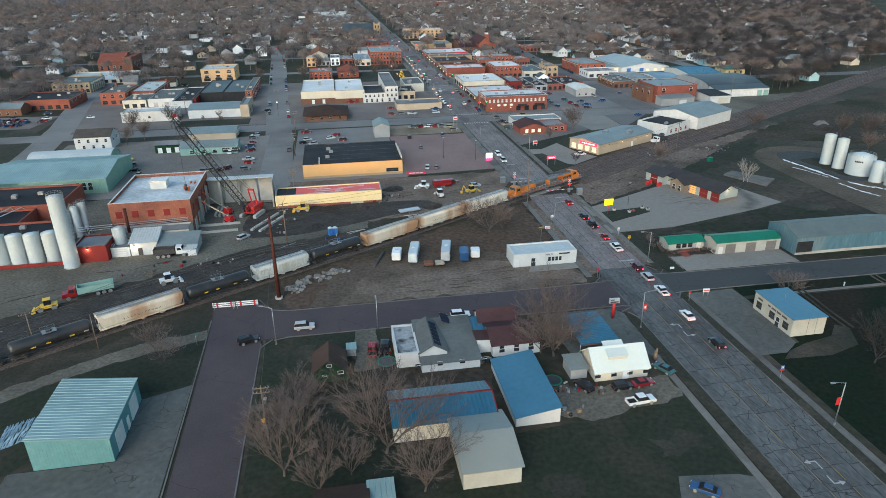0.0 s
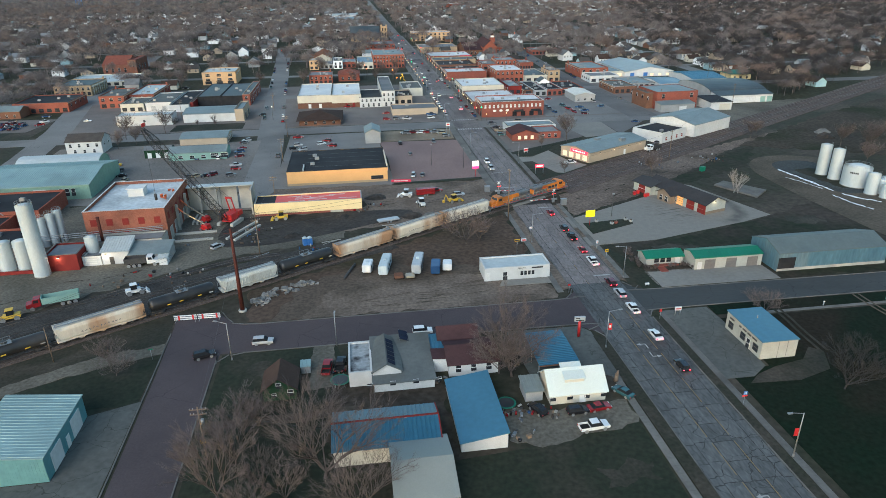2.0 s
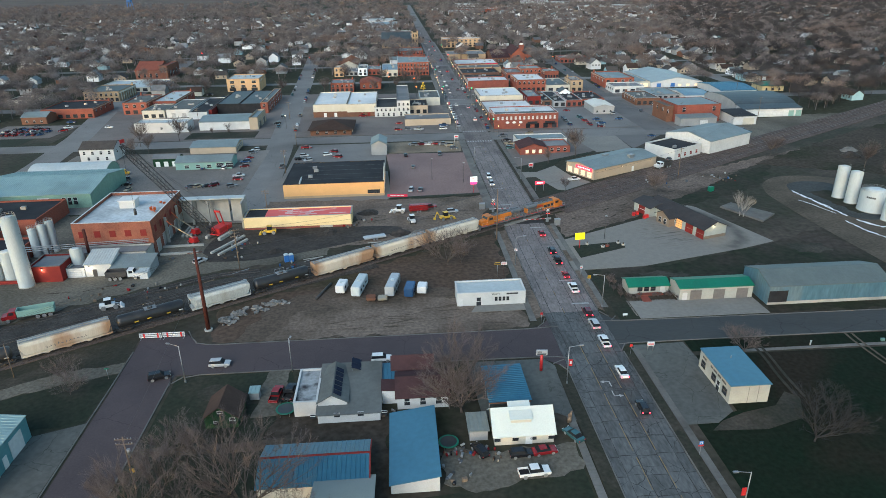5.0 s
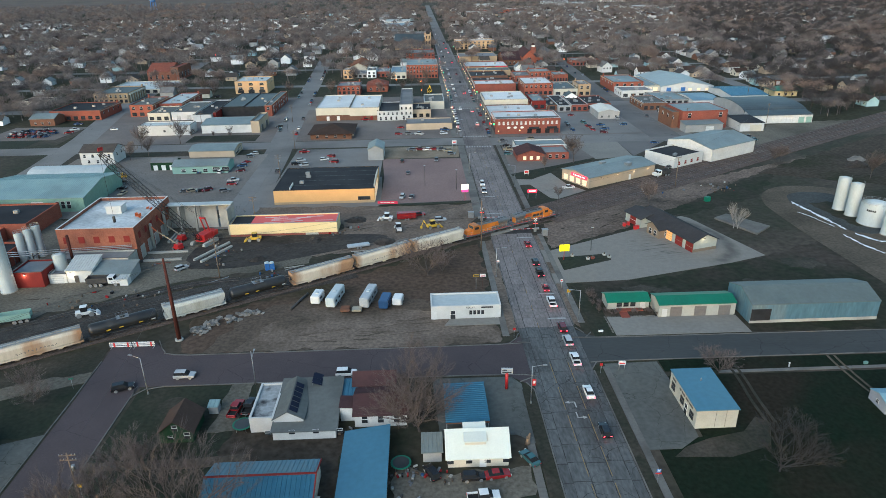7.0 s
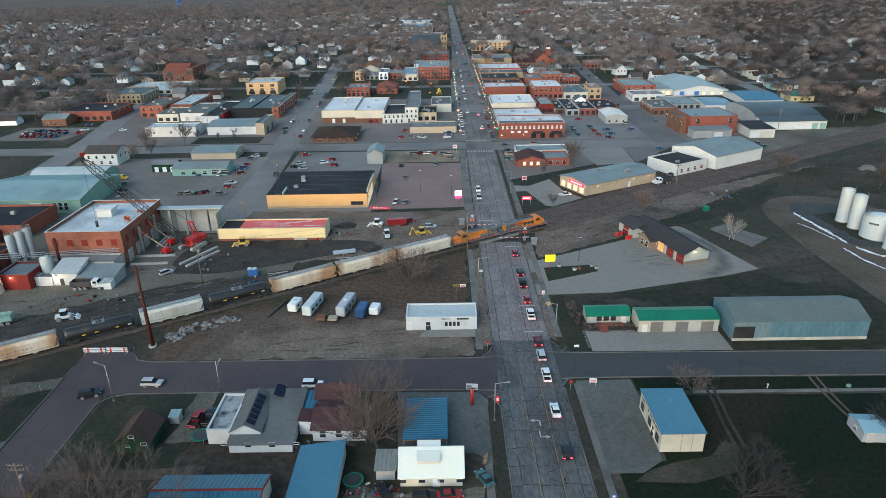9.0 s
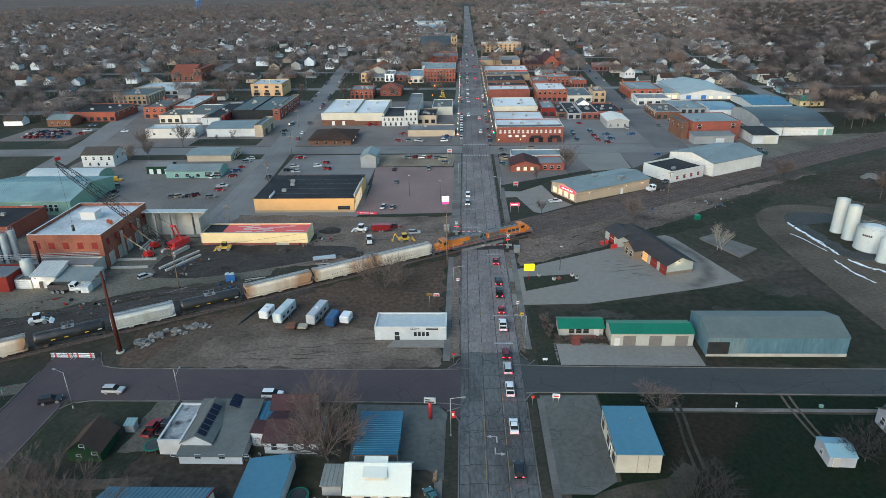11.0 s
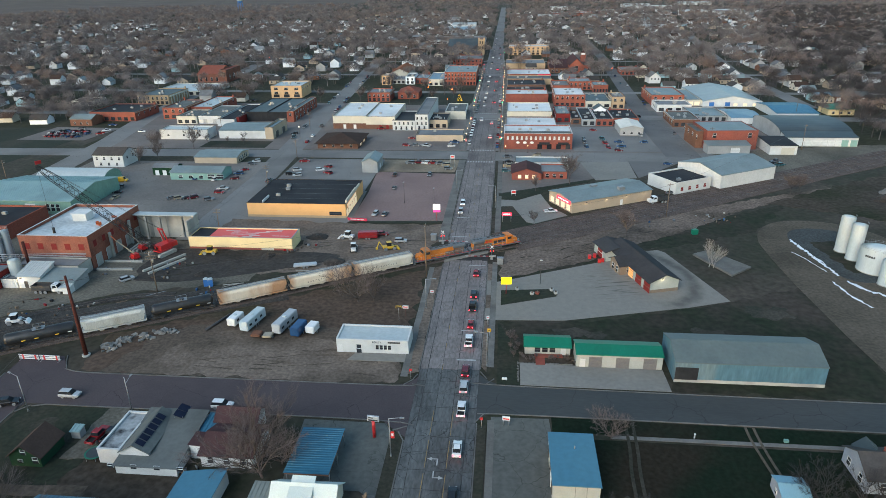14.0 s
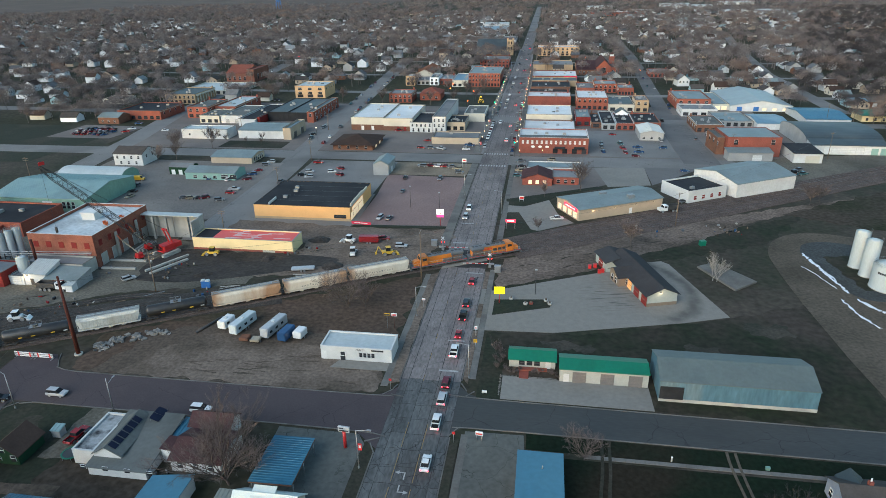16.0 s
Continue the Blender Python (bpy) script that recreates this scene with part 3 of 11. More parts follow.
M["steel"] = surf("grey_steel", (0.33, 0.335, 0.34), (0.27, 0.275, 0.28), 0.5, 0.6, scale=0.8)
M["dark_steel"] = surf("dark_steel", (0.05, 0.05, 0.052), (0.075, 0.07, 0.068), 0.6, 0.4, scale=0.8)
M["rail"] = surf("worn_rail", (0.20, 0.18, 0.165), (0.11, 0.085, 0.07), 0.45, 0.7, scale=0.5)
M["tie"] = surf("railway_tie", (0.060, 0.045, 0.036), (0.085, 0.068, 0.056), 0.95, scale=0.6, vary=0.3)
M["wood_pole"] = surf("weathered_pole_wood", (0.20, 0.15, 0.11), (0.14, 0.105, 0.08), 0.9, scale=0.8, stretch=(1, 1, 0.1))
M["rust_pole"] = surf("rust_brown_steel", (0.085, 0.030, 0.024), (0.065, 0.024, 0.020), 0.75, scale=0.5)
M["bark"] = surf("grey_brown_bark", (0.115, 0.094, 0.085), (0.082, 0.067, 0.060), 0.95, scale=0.8, fine=5)
M["twig"] = surf("bare_twigs", (0.160, 0.130, 0.122), (0.112, 0.091, 0.086), 0.95, scale=0.4, vary=0.15, island=0.3)
# same trees as twig_far, colour toned darker and cooler for the right-hand side
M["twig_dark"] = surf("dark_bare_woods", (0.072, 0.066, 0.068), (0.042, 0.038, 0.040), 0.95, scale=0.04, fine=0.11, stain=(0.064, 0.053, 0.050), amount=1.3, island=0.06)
# lighter than the near twigs: distance haze put into the colour
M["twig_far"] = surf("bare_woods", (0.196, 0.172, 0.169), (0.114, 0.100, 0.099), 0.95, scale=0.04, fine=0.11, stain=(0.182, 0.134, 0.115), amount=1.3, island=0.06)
M["evergreen"] = surf("evergreen_needles", (0.022, 0.036, 0.020), (0.030, 0.046, 0.026), 0.9, scale=0.5)
M["red"] = surf("red_paint", (0.50, 0.025, 0.025), (0.43, 0.022, 0.022), 0.4, scale=0.5)
M["orange_paint"] = surf("orange_paint", (0.62, 0.14, 0.04), (0.55, 0.12, 0.035), 0.45, scale=0.5)
M["yellow_paint"] = surf("yellow_paint", (0.62, 0.40, 0.04), (0.55, 0.35, 0.035), 0.45, scale=0.5)
M["loco"] = surf("locomotive_yellow", (0.60, 0.185, 0.020), (0.50, 0.150, 0.018), 0.5, scale=0.25, stain=(0.33, 0.12, 0.025), amount=0.5)
M["loco_grey"] = surf("locomotive_grey", (0.13, 0.135, 0.14), (0.10, 0.105, 0.11), 0.55, scale=0.3)
M["hopper"] = surf("rust_streaked_hopper", (0.62, 0.565, 0.475), (0.53, 0.475, 0.39), 0.7, scale=0.35, stain=(0.36, 0.22, 0.13), stretch=(1, 1, 0.25), vary=0.06)
M["hopper_grey"] = surf("grey_hopper", (0.50, 0.51, 0.485), (0.41, 0.42, 0.40), 0.65, scale=0.4, stain=(0.33, 0.30, 0.25), stretch=(1, 1, 0.3), amount=0.5)
M["tank_black"] = surf("black_tank_car", (0.016, 0.017, 0.018), (0.028, 0.028, 0.03), 0.4, scale=0.4, stain=(0.05, 0.045, 0.042))
M["white_tank"] = surf("white_tank", (0.4770, 0.5265, 0.5445), (0.4230, 0.4725, 0.4905), 0.5, scale=0.3, stain=(0.3870, 0.4320, 0.4410), stretch=(1, 1, 0.2))
M["panel"] = surf("solar_cell", (0.010, 0.014, 0.030), (0.014, 0.018, 0.038), 0.66, scale=0.6)
M["rubble"] = surf("broken_concrete", (0.22, 0.21, 0.195), (0.15, 0.143, 0.133), 0.95, scale=0.6, vary=0.25)
M["blue_paint"] = surf("blue_paint", (0.05, 0.16, 0.42), (0.04, 0.13, 0.36), 0.45, scale=0.4)
M["text"] = surf("black_letters", (0.02, 0.02, 0.022), (0.03, 0.03, 0.03), 0.6)
for key, c in (("c_white", (0.74, 0.74, 0.73)), ("c_silver", (0.42, 0.43, 0.44)), ("c_grey", (0.13, 0.135, 0.145)), ("c_black", (0.016, 0.016, 0.018)),
               ("c_red", (0.24, 0.016, 0.019)), ("c_maroon", (0.11, 0.012, 0.018)), ("c_blue", (0.03, 0.075, 0.17)), ("c_teal", (0.05, 0.12, 0.13)),
               ("c_tan", (0.33, 0.28, 0.20)), ("c_yellow", (0.62, 0.36, 0.03))):
    M[key] = surf("car_paint_" + key[2:], c, tuple(v * 0.9 for v in c), 0.25, 0.1, scale=0.6, amount=0.2)
M["lit_red"] = glow("lit_tail_lamp", (1.0, 0.014, 0.024), 7)
M["lit_warm"] = glow("lit_headlamp", (1.0, 0.82, 0.55), 1.0)
M["lit_sign"] = glow("lit_yellow_sign", (1.0, 0.80, 0.0), 0.35)
M["lit_window"] = glow("lit_window", (1.0, 0.70, 0.42), 0.16)
M["lit_orange"] = glow("sodium_lamp", (1.0, 0.14, 0.012), 4)
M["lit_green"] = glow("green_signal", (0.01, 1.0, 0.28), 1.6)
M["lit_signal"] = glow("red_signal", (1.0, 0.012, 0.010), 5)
M["lit_white"] = glow("lit_white_panel", (1.0, 0.95, 0.85), 0.3)
M["dull_red"] = surf("unlit_tail_lamp", (0.25, 0.015, 0.015), (0.2, 0.012, 0.012), 0.3)
M["dull_lamp"] = surf("unlit_headlamp", (0.55, 0.55, 0.53), (0.5, 0.5, 0.48), 0.2)

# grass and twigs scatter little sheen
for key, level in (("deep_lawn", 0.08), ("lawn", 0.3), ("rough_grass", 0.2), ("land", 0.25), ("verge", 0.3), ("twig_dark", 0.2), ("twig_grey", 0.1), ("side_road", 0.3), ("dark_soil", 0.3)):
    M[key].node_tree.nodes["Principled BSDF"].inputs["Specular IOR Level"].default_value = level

# ---- ground and streets ----
bm = bmesh.new()
quad(bm, [(-4800, -1500, 0), (4800, -1500, 0), (4800, 4800, 0), (-4800, 4800, 0)])
tagged(part("ground", bm, M["land"]), "flat winter land of dry grass and earth", "ground", kind="structure")
slab("field", [(-1900, 1500), (-500, 1700), (-420, 4500), (-4500, 4500), (-4500, 900)], 0.03, M["field"], "bare brown ploughed field beyond the town", "field")
slab("field", [(600, 1750), (3600, 1500), (4500, 4500), (560, 4500)], 0.03, M["field"], "bare brown ploughed field beyond the town", "field")
slab("field", [(-420, 180), (-232, 180), (-226, 262), (-420, 262)], 0.03, M["lawn"], "open green field by the town street", "field")

slab("gardens", [(-1900, 262), (-215, 262), (-215, 216), (200, 216), (330, 300), (640, 490), (1300, 880), (1500, 1500), (500, 1750), (-500, 1700), (-1900, 1350)], 0.012, M["town_land"], "winter gardens between the town houses, tree shade put into their tone", "ground")
slab("gravel_lot", [(-262, 231), (-222, 231), (-218, 262), (-260, 264)], 0.045, M["lot"], "worn car lot beside the field", "lot")
slab("dirt_lane", [(-88.3, -21), (-70.3, -20.6), (-60, -20), (-60, -22.5), (-70.4, -23.1), (-88.2, -22.9)], 0.08, M["track_earth"], "narrow dirt lane behind the green house", "lane")
slab("gravel_drive", [(-68.8, 1.5), (-64.5, 1.5), (-64.6, -13.3), (-69.6, -13.8)], 0.07, M["gravel"], "gravel drive beside the green house", "drive")
RAIL = smooth([(-330, -120), (-230, -56), (-140, 0.5), (-111, 18.5), (-84, 34.5), (-57, 50.8), (-28, 69), (5, 88.3), (38, 107.3), (79, 133.5),
               (144, 176), (200, 212), (330, 296), (620, 480)])

# broad areas round the railway
slab("gravel_yard", [(-260, 20), (-150, 20), (-96, 52), (-62, 62), (-66, 82), (-100, 92), (-112, 100), (-200, 112), (-260, 100)], 0.015, M["gravel"],
     "pale gravel yard of the works beside the railway", "yard")
slab("dirt_lot", [(-92, 62), (-45, 70), (-12, 84), (-10, 100), (-50, 108), (-58, 82), (-92, 80)], 0.02, M["dirt"], "brown dirt building lot by the tracks", "lot")
slab("soil_pit", smooth([(-96, 60), (-84, 60), (-72, 63.5), (-58, 69.5), (-44, 76.5), (-40, 81.5), (-46, 83.6), (-60, 84.2), (-80, 84.4), (-94, 84), (-99, 78), (-100, 68)]), 0.03, M["dark_soil"], "dark dug-over soil on the building lot", "soil")
slab("dirt_lot", [(-72, 14.2), (-30, 13.8), (-11.5, 14.5), (-11.5, 25), (-30, 31), (-56, 34), (-66, 27)], 0.02, M["dirt"], "bare dirt yard with tyre marks beside the street", "lot")
slab("grass_lot", [(-84, 14.6), (-72, 14.2), (-66, 27), (-56, 34), (-30, 31), (-11.5, 25), (-11.5, 73), (-30, 63), (-60, 45), (-86, 30)], 0.018, M["grass"],
     "dry brownish grass lot along the railway", "lawn")
slab("dirt_lot", [(-79, 14.6), (-72, 14.2), (-11.5, 14.5), (-11.5, 30), (-30, 37), (-58, 40.5), (-73, 32)], 0.0187, M["track_earth"], "half-bare earth round the dirt yard", "lot")


def ruts(area, n, heading, seed, mats, z):
    """Wheel ruts and scuffs in bare earth: thin ragged streaks over an area (x0, y0, x1, y1)."""
    q = random.Random(seed)
    for k in range(n):
        x, y, a = q.uniform(area[0], area[2]), q.uniform(area[1], area[3]), math.radians(heading + q.uniform(-14, 14))
        L, w = q.uniform(3, 11), q.uniform(0.14, 0.42)
        c, s = math.cos(a), math.sin(a)
        pts = [(x - c * L / 2, y - s * L / 2), (x + c * L / 2, y + s * L / 2), (x + c * L / 2 * 0.9 - s * w, y + s * L / 2 * 0.9 + c * w), (x - c * L / 2 * 0.9 - s * w, y - s * L / 2 * 0.9 + c * w)]
        slab("wheel_rut", ragged(pts, seed * 50 + k, 0.5, w * 0.3, w * 0.5), z + 0.0002 * k, M[q.choice(mats)], "shallow dark wheel rut in the earth", "rut", 0.02)


ruts((-60, 16, -16, 29), 22, 4, 61, ("track_earth",), 0.024)
ruts((-150, 24, -100, 48), 26, 14, 62, ("track_earth", "dark_earth", "dirt"), 0.024)
ruts((-52, 88, -14, 104), 24, 12, 63, ("dark_earth", "dark_soil", "track_earth"), 0.03)
ruts((-90, 64, -50, 82), 16, 20, 64, ("dark_earth", "dark_soil"), 0.034)
ruts((14, 70, 60, 96), 18, 28, 65, ("dirt", "dark_earth"), 0.022)
slab("dirt_margin", [(10.5, 80), (45, 99), (80, 119), (112, 140), (150, 164), (122, 152), (80, 131), (38, 103), (12, 88)], 0.018, M["rail_margin"], "bare dirt margin along the tracks", "lot")
slab("grass_lot", [(10.5, 66), (40, 82), (62, 93), (96, 110), (118, 140), (45, 99), (10.5, 79)], 0.016, M["rough_grass"], "dry grass by the railway", "lawn")
slab("lawn", [(10.5, 15.4), (15.5, 15.4), (15.5, 29), (10.5, 42.5)], 0.05, M["lawn"], "short green lawn by the pavement", "lawn")
slab("lawn", [(47.3, 15.5), (95, 15), (95, 68), (72, 57), (33, 44), (10.5, 43), (15.5, 29), (47.3, 30)], 0.017, M["rough_grass"], "brownish lawn behind the long metal building", "lawn")
slab("dirt_margin", [(10.6, 67.6), (38.5, 82.6), (42, 88.6), (52, 95.0), (66, 104), (84, 118), (96, 129), (80, 119), (45, 99), (10.6, 80)], 0.0195, M["rail_margin"], "trampled dirt between the tracks and the forecourt", "lot")
slab("lawn", [(21.5, -1), (95, -1.6), (120, -130), (12, -130), (12, -22), (21, -20)], 0.017, M["deep_lawn"], "wide green lawn with bare trees", "lawn")
slab("lawn", [(21.5, 0.6), (95, 0.2), (95, 4.2), (21.5, 5)], 0.05, M["deep_lawn"], "green verge beside the street", "lawn")
slab("lawn", [(-87.5, -130), (-11.5, -130), (-11.5, -28), (-33, -36), (-45, -37), (-60, -14), (-64, 1.2), (-87.5, 1.2)], 0.017, M["lawn"], "green back lawns round the houses", "lawn")
slab("dirt_lot", [(17, -22.5), (22, -20.5), (29, -19), (33, -15), (35, -17), (32, -23), (24, -25.5), (14, -25)], 0.03, M["verge"], "trodden earth behind the small blue-roofed shop", "lot")
slab("dirt_lot", [(-65, -13), (-44, -15), (-44, -36), (-62, -36), (-66, -26)], 0.024, M["dark_earth"], "trodden earth between the sheds", "lot")
slab("gravel_drive", [(-35, -34), (-30, -36), (-11.2, -32.4), (-11.2, -26), (-27, -27), (-34, -24)], 0.03, M["gravel"], "gravel drive beside the white house", "drive")
slab("concrete_drive", [(-22.2, -50.8), (-13.1, -52.0), (-9.5, -53.6), (-9.5, -60), (-26, -60), (-23.4, -53.6)], 0.04, M["old_concrete"], "old concrete drive with a parked blue car", "drive")
slab("grass_lot", [(-100.2, -14), (-100.2, 3.6), (-110, 0.6), (-123, -5.4), (-150, -23), (-150, -40), (-124, -32), (-112, -13)], 0.017, M["lawn"], "green grass patch by the street", "lawn")
slab("concrete_apron", [(-108.1, -15.6), (-99.9, -12.6), (-99.4, -60), (-124, -60), (-124, -32), (-108.1, -32)], 0.03, M["old_concrete"], "worn concrete apron of the shed", "apron")
slab("dirt_track", [(-170, -36), (-150, -22.6), (-123, -5), (-110, 0.9), (-100.3, 3.9), (-100.5, 7.8), (-113.4, 4.6), (-123.4, -0.8), (-150, -17), (-170, -31)], 0.021, M["gravel"], "pale dirt lane along the railway", "track")
slab("grass_lot", [(-170, -31), (-150, -17), (-123.4, -0.8), (-113.4, 4.6), (-100.5, 7.8), (-100.8, 17), (-108, 16.6), (-128, 7), (-150, -8), (-170, -21)], 0.0165, M["verge"], "dark dead grass between lane and tracks", "grass")

for k, (x, y, w, d) in enumerate(((-18, -44, 9, 4), (-40, -50, 6, 5), (-70, -8, 6, 4), (-79, -6, 4, 6), (62, 40, 9, 5), (80, 52, 10, 6), (30, 38, 12, 4))):
    slab("bare_patch", ragged([(x - w / 2, y - d / 2), (x + w / 2, y - d / 2), (x + w / 2, y + d / 2), (x - w / 2, y + d / 2)], 300 + k, 0.9, 0.5, 1.2), 0.022, M["verge"], "worn brownish patch in the grass", "lawn", 0.02)
# main street: tar bed, slabs laid on it further down
ROAD_W = 6.7
slab("road", [(-ROAD_W, -150), (ROAD_W, -150), (ROAD_W, 960), (-ROAD_W, 960)], 0.022, M["tar"], "tarred bed of the main street", "road")
slab("road", [(-6.5, 955), (6.5, 955), (6, 1750), (-6, 1750)], 0.024, M["town_road"], "main street running out of the town", "road")
slab("road", [(-8.2, 216), (-6.7, 216), (-6.7, 700), (-8.4, 700)], 0.03, M["town_road"], "parking lane of the main street", "road")
slab("road", [(6.7, 216), (8.4, 216), (8.4, 700), (6.7, 700)], 0.03, M["town_road"], "parking lane of the main street", "road")
slab("road", [(-88, 1.8), (-12, 1.7), (-8.5, -1.5), (-6.7, -3), (-6.7, 17), (-8.5, 14.6), (-12, 13.3), (-82, 13.2), (-87, 14.2), (-91, 19.5), (-100.5, 20), (-100, 12), (-99.3, -4),
              (-98.6, -40), (-98.3, -150), (-87.8, -150), (-88.2, -40), (-88.6, -4)], 0.035, M["asphalt"], "purplish grey asphalt side street", "road")
slab("road", [(6.7, 3), (8.6, 5), (20, 5.6), (260, 3.2), (260, 13), (90, 14.1), (13, 14.9), (9, 16.3), (6.7, 19)], 0.035, M["side_road"], "grey asphalt side street", "road")
slab("road", [(-330, 198), (-120, 200), (-6.7, 199), (-6.7, 214), (-120, 214), (-330, 212)], 0.03, M["town_road"], "wide town cross street", "road")
slab("road", [(6.7, 197), (90, 196.5), (180, 198), (180, 214), (90, 214.5), (6.7, 213)], 0.03, M["town_road"], "wide town cross street", "road")
SECOND = [(-93.5, 92), (-94, 136), (-96.5, 186), (-104, 290), (-112, 424), (-124, 600)]
strip("road", SECOND, 12.5, 0.032, M["town_road"], "wide grey town street", "road")
strip("road", [(-190, 60), (-199, 176), (-206, 231), (-220, 300), (-231, 429), (-243, 560)], 13, 0.032, M["town_road"], "wide grey town street", "road")
EAST_STREET = [(96, 206), (96.5, 320), (104, 476), (110, 595), (113, 820)]
FAR_STREET = [(204, 330), (205, 390), (209, 502), (238, 713), (270, 900)]
strip("road", EAST_STREET[:2], 16.5, 0.032, M["east_road"], "wide dark grey town street", "road")
strip("road", EAST_STREET[1:], 10.5, 0.032, M["east_road"], "dark grey town street", "road")
strip("road", FAR_STREET, 11, 0.032, M["town_road"], "grey town street", "road")
for k in range(16):
    strip("bay_line", [(99.8, 228 + 4.2 * k), (103.8, 230 + 4.2 * k)], 0.25, 0.04, M["faint"], "faint slanted parking bay line", "road marking", 0.02)
for yy, wide in ((301, 12), (390, 9), (482, 8), (577, 7)):
    strip("road", [(-420, yy + 14), (-6.7, yy), (420, yy - 10)], wide, 0.028, M["town_road"], "grey town cross street", "road")

# lots
slab("parking_lot", [(-44, 113), (-10.4, 115), (-9.6, 174), (-46, 176), (-44, 146)], 0.03, M["store_lot"], "brownish asphalt parking lot of the store", "parking lot")
slab("parking_lot", [(-88, 148), (-46, 148), (-46, 197), (-88, 197)], 0.028, M["town_road"], "grey asphalt parking lot", "parking lot")
slab("parking_lot", [(-46, 176.5), (-11, 177), (-10, 197), (-46, 197)], 0.028, M["pale_gravel"], "pale gravel car lot", "parking lot")
slab("parking_lot", [(-60, 216), (-10, 216), (-10, 232), (-60, 234)], 0.028, M["lot"], "parking lot behind the cross street", "parking lot")
slab("parking_lot", [(-88, 111), (-46, 109.5), (-43.5, 113), (-45, 148), (-88, 148)], 0.022, M["town_road"], "paved margin round the store", "parking lot")
slab("town_paving", [(-186, 215), (-8, 215), (-8, 345), (-215, 345), (-212, 268), (-203, 215)], 0.014, M["lot"], "worn grey paving between the town blocks", "paving")
slab("town_paving", [(8, 214), (150, 214), (152, 345), (8, 345)], 0.014, M["lot"], "worn grey paving between the town blocks", "paving")
slab("lawn", [(-149, 217.5), (-113.5, 217.5), (-113.8, 232), (-149, 232)], 0.05, M["lawn"], "green lawn before the white halls", "lawn")
slab("lawn", [(-88, 340), (-13, 338), (-13, 384), (-90, 386)], 0.05, M["lawn"], "town park lawn with bare trees", "lawn")
slab("road", [(-88, 93), (-6.7, 97), (-6.7, 111), (-30, 110), (-88, 113)], 0.026, M["dirt"], "closed street by the building lot", "road")
slab("yard", [(-188, 108), (-150, 106), (-115, 108), (-100, 112), (-101, 190), (-190, 190)], 0.026, M["yard_paving"], "wide paved yard behind the works", "yard")
slab("concrete_apron", [(9.4, 65.5), (40, 81), (44, 87), (60, 92), (62, 90), (72, 57.8), (60, 53.4), (27, 44.4), (9.4, 43.6)], 0.03, M["forecourt"], "pale concrete forecourt of the fire station", "apron")
slab("lawn", [(11, 60.4), (24.6, 62), (26.6, 59.5), (26, 57.6), (11, 51.6)], 0.09, M["lawn"], "grass island with a sign and planters", "lawn")
slab("concrete_apron", [(15.6, 15.6), (47.2, 15.4), (47, 23.3), (15.6, 24.2)], 0.05, M["concrete"], "concrete forecourt of the green-roofed garage", "apron")
slab("concrete_apron", [(9.6, 4.2), (21, 4.4), (21.4, -2), (20.2, -20), (16, -23), (9.6, -23)], 0.04, M["old_concrete"], "old patched concrete forecourt", "apron")
slab("concrete_apron", [(-27.5, 0.9), (-11.0, 0.7), (-9.2, -2), (-9.4, -20), (-12.4, -17.6), (-26.4, -17.6)], 0.03, M["old_concrete"], "concrete forecourt with a blue canopy", "apron")
slab("concrete_pad", [(70, 88.5), (75.6, 92), (84.6, 79.6), (77.2, 73.4)], 0.5, M["walk"], "weathered concrete slab lying in the grass", "slab", 0.6)
slab("parking_lot", [(9.6, 130.8), (14.6, 132), (19.4, 115), (22, 113.5), (34.5, 122.6), (29, 131.5), (25.8, 147.4), (16.3, 138.7), (9.5, 139.6)], 0.03, M["concrete"], "pale concrete forecourt of the restaurant", "parking lot")
slab("parking_lot", [(9, 147), (30, 158), (46, 167), (50, 170), (46, 196), (11, 196)], 0.027, M["lot"], "asphalt drive round the brick shop", "parking lot")
slab("parking_lot", [(50, 167), (68, 171), (68.6, 197), (46, 196)], 0.029, M["concrete"], "pale concrete lot behind the restaurant", "parking lot")
slab("parking_lot", [(68.6, 171), (78, 181), (93, 198), (68.6, 198)], 0.028, M["east_road"], "dark asphalt lot by the warehouse", "parking lot")
slab("lawn", [(9.5, 139.9), (16, 139), (25.8, 147.6), (30, 155), (47.8, 164.6), (45.7, 167), (29.7, 158), (9, 147)], 0.05, M["lawn"], "green lawn with low signs", "lawn")
slab("lawn", [(10.4, 97), (30, 110), (34, 120), (21.5, 113), (19.2, 114.5), (14.4, 131.8), (10.4, 131.4)], 0.05, M["lawn"], "green corner lawn by the crossing", "lawn")
slab("parking_lot", [(45.5, 216), (87.5, 216), (87.8, 272), (45.5, 272)], 0.028, M["town_road"], "grey parking lot behind the brick block", "parking lot")
slab("gravel_yard", [(126, 176), (200, 220), (240, 236), (180, 232), (110, 214)], 0.02, M["gravel"], "gravel yard along the railway", "yard")
slab("dirt_lot", [(110, 140), (190, 192), (260, 230), (260, 140), (170, 110)], 0.012, M["dark_earth"], "rough earth on the far side of the tracks", "lot")
slab("dirt_track", smooth([(93, 68), (93, 81), (93.3, 92), (94, 101), (97, 110), (102, 116.5), (108, 120.3), (115, 121.5), (122, 120.3), (129, 116.5), (135, 108.5), (137, 96), (134, 80), (126, 66), (114, 54), (108, 44), (105, 30), (104, 15)]) + [(96, 15), (94, 40)],
     0.02, M["loop_dirt"], "looped dirt track round the tank farm", "track")
